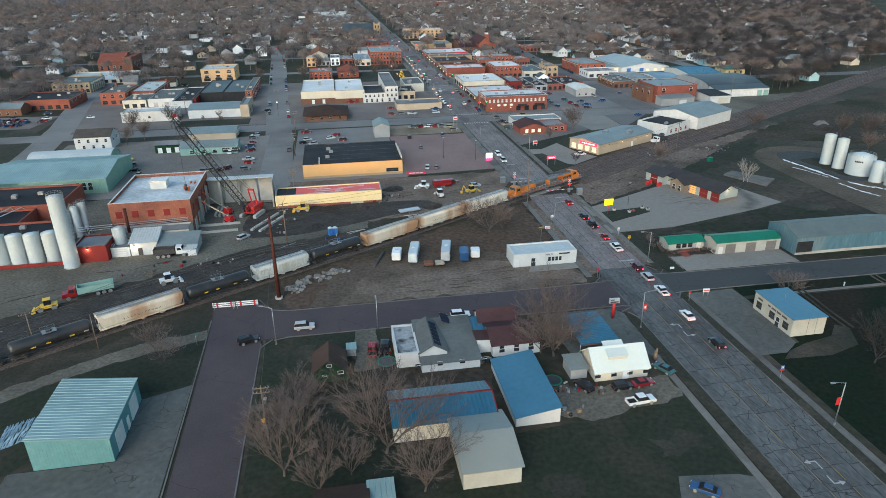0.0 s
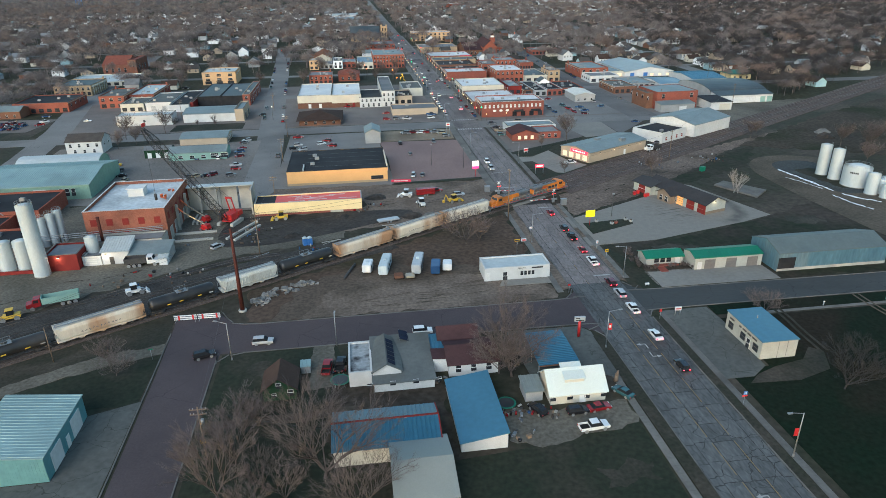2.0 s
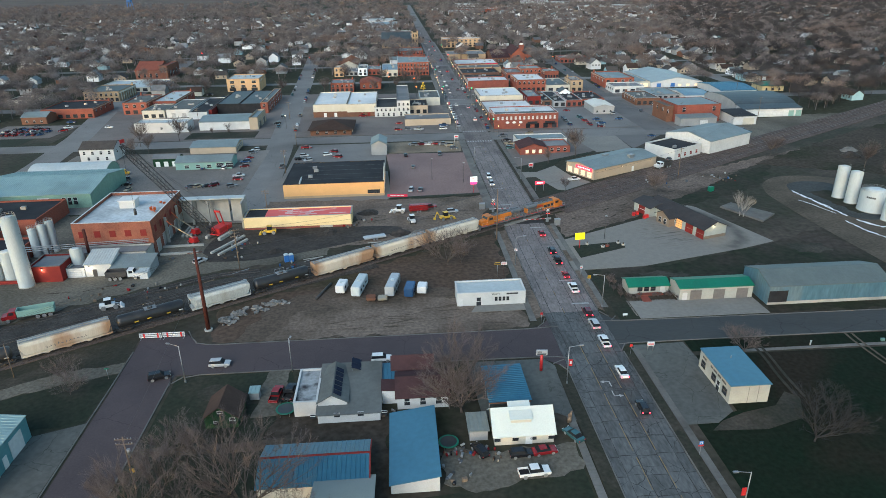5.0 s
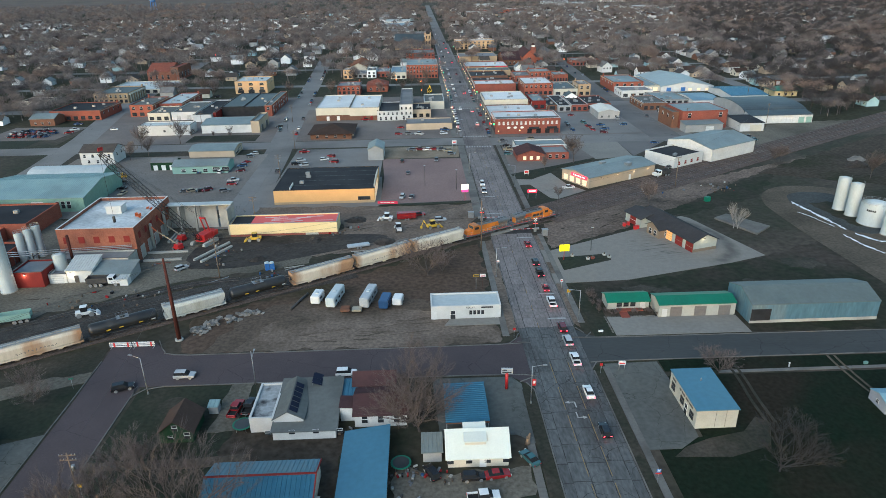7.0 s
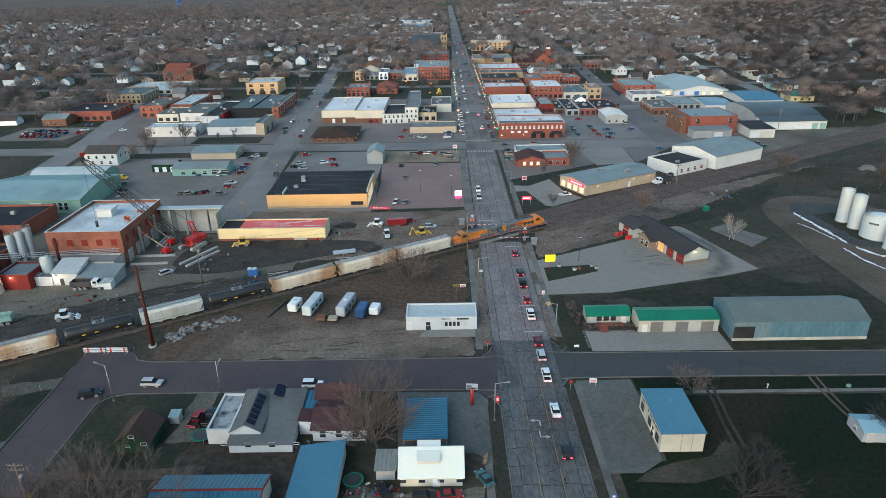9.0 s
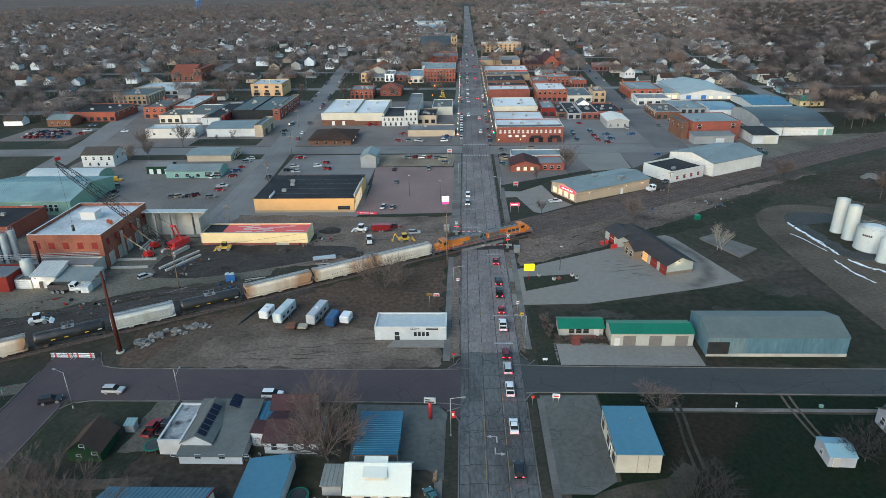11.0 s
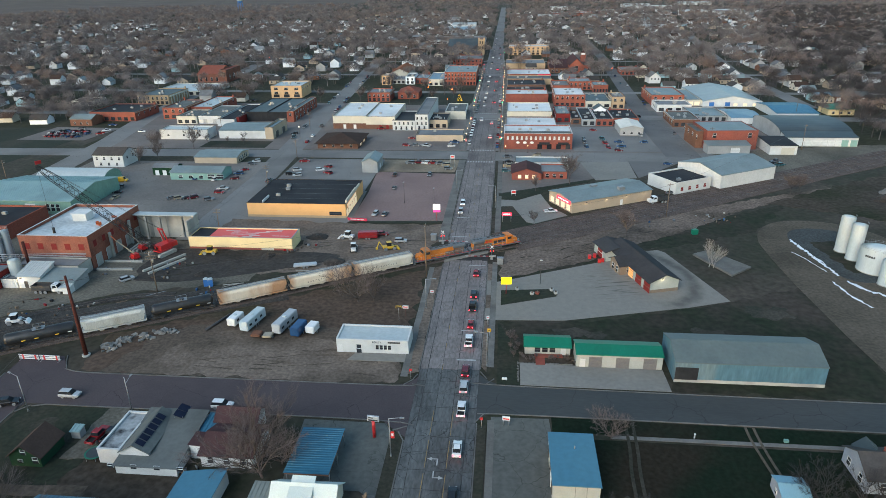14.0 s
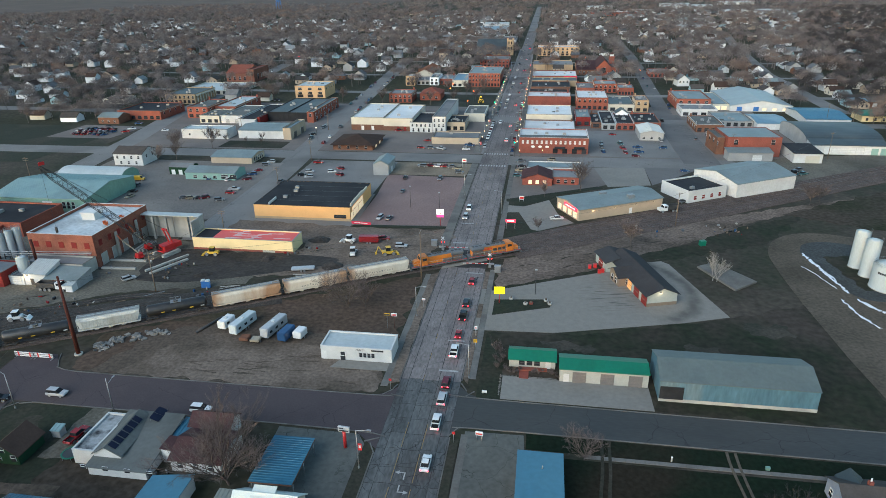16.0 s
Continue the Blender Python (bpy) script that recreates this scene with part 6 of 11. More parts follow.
building("white_church", "white wooden church with a grey roof", -79, 541, -68, 578, 5.4, "house_white", "r_house", "gy", 4.2, 0.4, opens=row("S", 2, 1, 1, 2, 5) + row("E", 5, 1.2, 1, 2, 26), category="church")
building("orange_roof_shop", "cream gabled shop with an orange-brown roof", -87, 458, -72.4, 500, 5.4, "cream", "r_orange", "gy", 3.2, 0.5, opens=row("S", 3, 0.8, 1.4, 1.6, 9), category="shop")
building("brick_school", "long orange brick school with white roofs", 100, 1330, 215, 1370, 7, "brick_orange", "r_white", units=6, opens=row("S", 12, 1.2, 4, 2.2, 105), category="school")
building("brick_hall", "orange brick hall with a red tiled hip roof", -66, 361, -51, 380, 4.6, "brick_orange", "r_tile", "hip", 3.4, 0.5, opens=row("S", 3, 1, 1.4, 2, 9), category="hall")
building("grey_house", "small brick house with a grey roof", -254, 268, -240, 280, 4, "brick_brown", "r_galv", "gx", 2, opens=row("S", 3, 0.9, 1, 1.3, 8), category="house")
building("orange_house", "tall tan house with a gabled front", -90, 600, -74, 616, 6.5, "tan", "r_brown", "gx", 3, opens=row("S", 3, 3, 1.3, 1.5, 10), category="house")

# fire station quarter
building("fire_station", "grey-green fire station with a dark gabled roof and red doors", 47.3, 61.8, 55.9, 88.8, 3.4, "siding", "r_char", "gy", 1.9, 0.6, 17, band=(-0.1, 1.0, "brick_dun"),
         opens=row("W", 2, 0.1, 3.2, 2.8, 4.8, 9.6, mat="red_wall", frame_mat="brick_dun", name="garage_door") + row("W", 1, 0.1, 2.6, 2.7, 1, 2.6, mat="lit_bay", frame_mat="brick_dun", cross=False, name="garage_door"), category="fire station")
building("fire_station_wing", "grey entrance wing of the fire station with a lit wall", 44.2, 73.2, 49.8, 79.2, 3.1, "brick_dun", "r_char", "gx", 1.6, 0.6, 18, opens=row("S", 1, 0.9, 1.1, 1.1, 1) + row("W", 2, 0.6, 1.0, 1.6, 2.4), category="fire station")
building("fire_station_bay", "older red-doored bay of the fire station", 41.2, 83.0, 49.2, 91.4, 3.2, "siding", "r_black", "gy", 1.2, 0.6, 17, opens=row("W", 1, 0.1, 3.3, 2.8, 1, mat="red_wall", frame_mat="frame", name="garage_door"), category="fire station")
building("office_house", "pale grey office with a green metal roof", 16.8, 28.0, 27.2, 33.2, 2.15, "siding_pale", "r_green", "gx", 0.95, 0.3, opens=row("S", 3, 0.9, 1.1, 1.1, 3.4, -0.6, frame_mat="dark_frame") + row("S", 1, 0, 1, 2, 1, 3.6, mat="white", cross=False, name="door"), category="office")
building("garage_hall", "pale grey garage with a green metal roof and three grey doors", 28.1, 23.6, 46.9, 29.7, 3.25, "siding_pale", "r_green", "gx", 0.85, 0.2, opens=row("S", 3, 0, 2.7, 2.6, 11.9, 0.75, **G(mat="door_grey", frame_mat="door_grey")) + row("S", 1, 0, 1, 2, 1, -8, mat="white", cross=False, name="door"), category="garage")
# the barn's door is a black pane painting the dark inside of an open doorway
building("long_metal_barn", "long weathered galvanised metal barn with a gabled roof", 48.4, 19.2, 79.3, 31.4, 4.85, "galv_wall", "r_barn", "gx", 1.95, 0.12, band=(-0.1, 0.8, "raw_concrete"), opens=[("S", -13.0, 0.8, 4.6, 2.9, {"mat": "black", "cross": False, "name": "door", "frame_mat": "galv_wall"})], category="barn")
building("blue_roof_shop", "pale grey metal shop with a blue roof", 20.3, -17.8, 28, -5, 4.0, "siding_pale", "r_plain", "shed", 0.2, 0.2, opens=row("W", 3, 1.0, 1.5, 1.4, 9, frame_mat="dark_frame") + row("W", 1, 0.1, 1, 2.1, 1, 2, mat="glass", name="door"), category="shop")
SHOP = bpy.data.objects["blue_roof_shop"]
bm = bmesh.new()
for y0_, y1_ in ((3.6, 5.2), (0.9, 1.7), (-0.9, 0.5), (-2.6, -1.3), (-4.6, -3.0)):
    box(bm, -3.9, y0_, 3.0, -3.86, y1_, 3.4)
part("letter_bars", bm, M["dark_frame"], SHOP, "dark bars of sign writing")
bm = bmesh.new()
cyl(bm, (0.4, 2.4, 4.2), (0.4, 2.4, 4.9), 0.1, n=7)
part("vent_pipe", bm, M["steel"], SHOP)
for x in (-0.2, 1.7):
    bm = bmesh.new()
    box(bm, x - 0.03, -6.43, 0, x + 0.03, -6.39, 4.0)
    part("wall_seam", bm, M["kerb"], SHOP)
building("garden_shed", "small pale shed with a smooth pale blue roof", 57.5, -16.0, 62.1, -10.8, 2.1, "pale_shed", "r_shed", "gx", 0.75, 0.12, -3, opens=row("W", 1, 0.9, 0.6, 0.6, 1) + row("S", 1, 0.1, 0.9, 1.8, 1, -1.0, mat="grey", cross=False, name="door"), category="shed")
building("white_cottage", "white cottage with a grey-brown gabled roof and a brick chimney", 72.6, -11.5, 86.0, -3.3, 3.1, "pale_shed", "r_shingle", "gx", 2.3, 0.4, opens=row("W", 2, 1, 0.9, 1.3, 4) + row("S", 3, 1, 0.9, 1.3, 8), category="house")
COTTAGE = bpy.data.objects["white_cottage"]
bm = bmesh.new()
box(bm, -2.5, 0.1, 4.8, -1.8, 0.8, 6.1)
chimney = part("chimney", bm, M["brick"], COTTAGE, "red brick chimney")
bm = bmesh.new()
cyl(bm, (-2.15, 0.45, 6.1), (-2.15, 0.45, 6.7), 0.16, 0.13, n=8)
part("chimney_pot", bm, M["c_white"], chimney)
bm = bmesh.new()
prism(bm, [(-5.6, 3.0), (-1.4, 3.0), (-1.4, 3.4), (-3.5, 5.2), (-5.6, 3.4)], 0.8, 4.5)
part("rear_gable", bm, M["r_slate"], COTTAGE, "blue-grey rear gable roof")
# offices on the dirt lot
building("small_office", "white flat-roofed office with a weathered pale roof", -27.1, 26.0, -10.1, 33.0, 3.5, "white", "r_pale", "flat", parapet=0.25, trim="white",
         opens=row("S", 4, 1.2, 0.5, 0.9, 2.9, 2.6, frame_mat="dark_frame") + row("S", 1, 0.1, 1.0, 2.1, 1, -3.2, mat="glass", name="door") + row("S", 1, 0.1, 0.9, 2.0, 1, -7.6, mat="white", cross=False, name="door"), category="office")
slab("concrete_pad", [(-24, 22.6), (-10.6, 22.6), (-10.6, 25.7), (-22.6, 25.7)], 0.06, M["concrete"], "concrete path before the small office", "path")

# houses by the camera
building("workshop", "white workshop with a low grey roof", -56.8, -16.6, -45.4, -2.8, 1.9, "white", "r_felt", "shed", 1.7, 0.35, opens=row("S", 4, 1.4, 0.9, 0.7, 13) + row("W", 2, 1, 0.9, 1.1, 7), category="workshop")
building("workshop_wing", "white flat-roofed wing with a weathered pale roof", -61.4, -14.2, -57.0, -3.2, 3.2, "white", "r_patch", "flat", parapet=0.3, trim="white", opens=row("W", 2, 1, 0.9, 1.1, 7), category="workshop")
building("workshop_gable", "white gable of the workshop with solar panels", -56.9, -14.4, -51.5, -3.6, 3.0, "white", "r_felt", "gy", 1.6, 0.3, category="workshop")
building("green_house", "small green house with brown shingles and white windows", -77.2, -16.2, -71.2, -9.8, 2.4, "green_wall", "r_brown", "gy", 2.3, 0.4, opens=row("S", 1, 2.7, 0.8, 1.0, 1) + row("S", 1, 0.9, 0.7, 0.6, 1, -1) + row("S", 1, 0.9, 0.9, 1.2, 1, 2), category="house")
building("side_porch", "small pale blue lean-to of the green house", -70.8, -8.2, -69.0, -6.5, 1.6, "grey", "r_teal", "shed", 0.3, 0.15, category="porch")
building("maroon_house", "white house with maroon shingles", -42.2, -13.7, -32.5, -5.0, 2.7, "white", "r_maroon", "gx", 1.5, 0.4, opens=row("S", 3, 1, 0.9, 1.3, 6), category="house")
building("maroon_wing", "white wing with a maroon roof", -43, -4.8, -35, -0.2, 3.2, "white", "r_maroon", "gx", 1.5, 0.4, category="house")
building("blue_porch", "low porch with a blue roof between the houses", -45.0, -9.5, -42.4, -2.5, 2.6, "white", "r_blue", "shed", 0.3, 0.2, category="porch")
building("blue_barn", "long white barn with a blue metal roof", -48.4, -30.2, -30.6, -22.4, 1.8, "white", "r_plain", "shed", 1.2, 0.25, -90, category="barn")
building("grey_barn", "pale barn with a grey gabled roof", -54.9, -47.7, -46, -34.5, 3.2, "siding_pale", "r_smooth", "gx", 1.6, 0.35, category="barn")
building("blue_shed", "long cream shed with a blue metal roof", -64.0, -35.6, -46.9, -26.0, 3.2, "cream", "r_blue", "gx", 1.5, 0.3, opens=row("S", 1, 0, 1.2, 2.2, 1, 7.5, mat="red_wall", cross=False, name="door"), category="shed")
SHED = bpy.data.objects["blue_shed"]
bm = bmesh.new()
box(bm, -8.9, -0.2, 4.86, 8.9, 0.2, 4.98)
part("ridge_cap", bm, M["red_wall"], SHED, "dark red ridge cap")
for s in (-1, 1):
    bm = bmesh.new()
    prism(bm, [(-0.1, 0), (0.1, 0), (0.1, 0.22), (-0.1, 0.22)], 0, 5.2, m=pose(8.87, 0, 4.75) @ (pose(0, 0, 0, -17.4) if s > 0 else pose(0, 0, 0, 0, 0, 180) @ pose(0, 0, 0, -17.4)))
    part("barge_board", bm, M["red_wall"], SHED, "dark red barge board")
building("porch_roof", "small maroon lean-to by the house", -43.2, -13.6, -39.8, -6.5, 2.6, "white", "r_maroon", "shed", 0.5, 0.2, 90, category="porch")
building("white_roof_house", "cream house with a white metal roof", -25.4, -25.4, -15.0, -18.2, 2.2, "cream", "r_chalk", "gx", 2.9, 0.4, opens=row("S", 4, 0.9, 0.9, 1.2, 9.5) + row("S", 1, 0, 1, 2, 1, 0.8, mat="frame", cross=False, name="door"), category="house")
building("dormer", "white metal-roofed dormer of the house", -22.4, -24.0, -18.8, -20.6, 4.2, "cream", "r_chalk", "shed", 1.1, 0.2, category="dormer")
building("small_shed", "small weathered shed with a tin roof", -29.6, -23.8, -26.4, -19.4, 2.1, "grey", "r_steel", "shed", 0.3, 0.3, category="shed")
building("brown_roof_shed", "shed with a brown metal roof", -76.4, -54, -69, -46.8, 2.6, "tan", "r_brown", "gx", 0.9, 0.3, category="shed")
building("lean_to", "pale blue sheet lean-to beside the brown shed", -68.8, -54, -65.4, -46.8, 2.4, "grey", "r_teal", "shed", 0.6, 0.3, category="shed")
building("teal_shed", "teal sheet-metal shed with a ribbed pale roof", -122.35, -29.65, -106.05, -17.65, 4.5, "teal_dark", "r_teal", "shed", 1.3, 0.15, 90, opens=row("S", 2, 0.1, 3.6, 3.4, 8, **G(mat="metal_white")) + row("S", 1, 0.1, 1, 2.1, 1, 0.2, mat="frame", cross=False, name="door"), category="shed")

# ---- railway ----
def track(line, sides=3.0, bed="ballast"):
    strip("ballast", line, sides, 0.10, M[bed], "dark stony ballast bed", "ballast", 0.35)
    bm = bmesh.new()
    s, total = 0.0, length(line)
    while s < total:
        x, y, a = along(line, s)
        box(bm, -0.11, -1.3, 0.09, 0.11, 1.3, 0.16, m=pose(x, y, 0, 0, 0, a + random.uniform(-1, 1)))
        s += 0.62
    tagged(part("railway_ties", bm, M["tie"]), "weathered wooden railway ties", "ties", kind="stuff")
    for d in (0.75, -0.75):
        bm = bmesh.new()
        l = offset(line, d)
        a, b = offset(l, 0.037), offset(l, -0.037)
        vs = [[bm.verts.new((x, y, z)) for x, y in q] for q, z in ((a, 0.16), (a, 0.31), (b, 0.31), (b, 0.16))]
        for i in range(len(l) - 1):
            for k in range(3):
                bm.faces.new((vs[k][i], vs[k][i + 1], vs[k + 1][i + 1], vs[k + 1][i]))
        bmesh.ops.recalc_face_normals(bm, faces=bm.faces[:])
        tagged(part("rail", bm, M["rail"]), "worn steel rail", "rail", kind="structure")


track(RAIL, 4.2)
SIDE = [smooth([(-330, -106), (-230, -46), (-150, 6.5), (-116, 28), (-90, 43.5), (-62, 54.5), (-44, 62)]),
        smooth([(-330, -98), (-230, -38), (-150, 14.5), (-118, 35), (-94, 49), (-80, 52)])]
for l in SIDE:
    track(l, bed="ballast_dark")
EAST = [offset(RAIL, 5.5)[42:], offset(RAIL, 10.5)[46:]]
for l in EAST:
    track(l)
strip("rail_bed", smooth([(12, 96), (40, 114), (82, 141), (148, 184), (205, 220), (330, 300)]), 17, 0.05, M["ballast"], "wide dark bed of the railway yard", "ballast", 0.3)
strip("rail_bed", smooth([(-230, -47), (-150, 6), (-114, 28), (-84, 42), (-50, 58)]), 15, 0.05, M["ballast_dark"], "wide dark bed of the railway yard", "ballast", 0.3)
slab("road_crossing", [(-6.7, 78.6), (6.7, 86.4), (6.7, 92.4), (-6.7, 84.6)], 0.17, M["concrete"], "concrete panels of the level crossing", "level crossing")

def bogie(parent, x, n=2, gap=1.8):
    """A truck with n axles under a car."""
    bm = bmesh.new()
    w = gap * (n - 1) / 2 + 0.7
    for s in (-1, 1):
        box(bm, x - w, s * 1.0 - 0.1, 0.72, x + w, s * 1.0 + 0.1, 1.02)
    box(bm, x - 0.3, -1.0, 0.75, x + 0.3, 1.0, 1.0)
    b = part("bogie", bm, M["dark_steel"], parent)
    for i in range(n):
        bm = bmesh.new()
        xx = x + (i - (n - 1) / 2) * gap
        for s in (-1, 1):
            cyl(bm, (xx, s * 0.68, 0.31 + 0.46), (xx, s * 0.82, 0.31 + 0.46), 0.46, n=14)
        cyl(bm, (xx, -0.68, 0.77), (xx, 0.68, 0.77), 0.09, n=6)
        part("wheel_set", bm, M["rail"], b)


def coupler(parent, x):
    bm = bmesh.new()
    s = 1 if x > 0 else -1
    box(bm, min(x, x + 0.5 * s), -0.15, 0.9, max(x, x + 0.5 * s), 0.15, 1.15)
    part("coupler", bm, M["dark_steel"], parent)


def hopper(mat, L, label, ribs):
    """A covered hopper car of length L over its ends, standing at the origin along x."""
    t = thing("covered_hopper", label, "rail car", group="train")
    a = L / 2 - 0.5
    bm = bmesh.new()
    prof = [(-1.45, 1.55), (-1.6, 1.75), (-1.6, 3.7), (-1.25, 4.35), (1.25, 4.35), (1.6, 3.7), (1.6, 1.75), (1.45, 1.55)]
    prism(bm, prof, -a + 0.9, a - 0.9, m=Matrix.Rotation(-math.pi / 2, 4, "Z"))
    for s in (-1, 1):
        prism(bm, [(0, 4.3), (0, 1.75), (s * 0.25, 1.75), (s * 0.9, 3.6), (s * 0.9, 4.3)], -1.55, 1.55, m=Matrix.Translation((s * (a - 0.9), 0, 0)))
    part("body", bm, mat, t)
    bm = bmesh.new()
    box(bm, -a, -1.5, 1.1, a, -1.3, 1.5)
    box(bm, -a, 1.3, 1.1, a, 1.5, 1.5)
    box(bm, -a, -1.3, 1.15, a, 1.3, 1.45)
    part("sill", bm, mat, t)
    for k in range(3):
        x = (k - 1) * (a - 2.2) * 0.62
        bm = bmesh.new()
        prism(bm, [(-1.5, 1.5), (1.5, 1.5), (0.35, 0.55), (-0.35, 0.55)], -1.0, 1.0, m=Matrix.Translation((x, 0, 0)))
        part("hopper_bay", bm, mat, t)
    bm = bmesh.new()
    for s in (-1, 1):
        box(bm, -a, s * 0.55 - 0.2, 4.52, a, s * 0.55 + 0.2, 4.56)
    for k in range(8):
        x = -a + 0.4 + (2 * a - 0.8) * k / 7
        box(bm, x - 0.05, -0.75, 4.35, x + 0.05, 0.75, 4.52)
    part("running_board", bm, M["steel"], t)
    for k in range(4):
        bm = bmesh.new()
        x = (k - 1.5) * a * 0.46
        box(bm, x - 0.9, -0.32, 4.35, x + 0.9, 0.32, 4.47)
        part("hatch", bm, M["hopper_grey"], t)
    for s in (-1, 1):
        bm = bmesh.new()
        for z in (1.7, 2.1, 2.5, 2.9, 3.3, 3.7):
            box(bm, s * (a - 0.03) - 0.03, -1.5, z, s * (a - 0.03) + 0.03, -1.05, z + 0.04)
        for y in (-1.5, -1.05, 1.5):
            box(bm, s * (a - 0.03) - 0.03, y - 0.03, 1.3, s * (a - 0.03) + 0.03, y + 0.03, 4.3)
        part("end_ladder", bm, mat, t)
        bogie(t, s * (a - 2.0))
        coupler(t, s * a)
    # painted scrawl and reporting marks, as strokes
    rr = random.Random(int(L * 10))
    for k in range(0 if ribs else 11):
        bm = bmesh.new()
        x = -a * 0.45 + k * a * 0.085
        z = 2.0 + rr.random() * 0.25
        box(bm, -0.28, -0.012, -0.05, 0.28, 0.012, 0.05, m=pose(x, -1.612, z + 0.25, 0, rr.uniform(-80, 80), 0))
        box(bm, -0.2, -0.012, -0.04, 0.2, 0.012, 0.04, m=pose(x + 0.1, -1.612, z + 0.4, 0, rr.uniform(-80, 80), 0))
        part("side_mark", bm, M["loco_grey"], t, "dark painted stroke")
    for k in range(ribs):
        x = -a + 1.2 + (2 * a - 2.4) * k / max(ribs - 1, 1)
        for s in (-1, 1):
            bm = bmesh.new()
            box(bm, x - 0.06, s * 1.65 - 0.06, 1.7, x + 0.06, s * 1.65 + 0.06, 3.75)
            part("side_rib", bm, mat, t)
    return t


def tank_car(L, label):
    t = thing("tank_car", label, "rail car", group="train")
    a = L / 2 - 0.6
    bm = bmesh.new()
    n = 18
    rings = []
    for x, r in ((-a + 0.3, 0.5), (-a + 0.45, 1.1), (-a + 0.8, 1.42), (-a + 1.1, 1.5), (a - 1.1, 1.5), (a - 0.8, 1.42), (a - 0.45, 1.1), (a - 0.3, 0.5)):
        rings.append([bm.verts.new((x, r * math.cos(2 * math.pi * k / n), 2.75 + r * math.sin(2 * math.pi * k / n))) for k in range(n)])
    for p, q in zip(rings, rings[1:]):
        for k in range(n):
            bm.faces.new((p[k], q[k], q[(k + 1) % n], p[(k + 1) % n])).smooth = True
    bm.faces.new(rings[0])
    bm.faces.new(rings[-1][::-1])
    bmesh.ops.recalc_face_normals(bm, faces=bm.faces[:])
    part("tank", bm, M["tank_black"], t)
    bm = bmesh.new()
    box(bm, -a, -0.5, 1.05, -a + 3.4, 0.5, 1.35)
    part("sill", bm, M["dark_steel"], t)
    bm = bmesh.new()
    box(bm, a - 3.4, -0.5, 1.05, a, 0.5, 1.35)
    part("sill", bm, M["dark_steel"], t)
    bm = bmesh.new()
    cyl(bm, (0, 0, 4.15), (0, 0, 4.65), 0.6, n=14)
    part("dome", bm, M["tank_black"], t)
    bm = bmesh.new()
    box(bm, -1.3, -1.0, 4.22, 1.3, 1.0, 4.27)
    for s in (-1, 1):
        for x in (-1.3, 0, 1.3):
            box(bm, x - 0.03, s - 0.03, 4.2, x + 0.03, s + 0.03, 5.0)
        box(bm, -1.3, s - 0.03, 4.95, 1.3, s + 0.03, 5.0)
    part("top_platform", bm, M["steel"], t)
    for x, col in ((-a * 0.5, "yellow_paint"), (-a * 0.15, "yellow_paint"), (a * 0.4, "yellow_paint"), (a * 0.75, "hopper_grey")):
        bm = bmesh.new()
        box(bm, x, -1.52, 2.2, x + 0.9, -1.44, 2.45)
        part("side_label", bm, M[col], t)
    for s in (-1, 1):
        bogie(t, s * (a - 1.7))
        coupler(t, s * a)
    return t


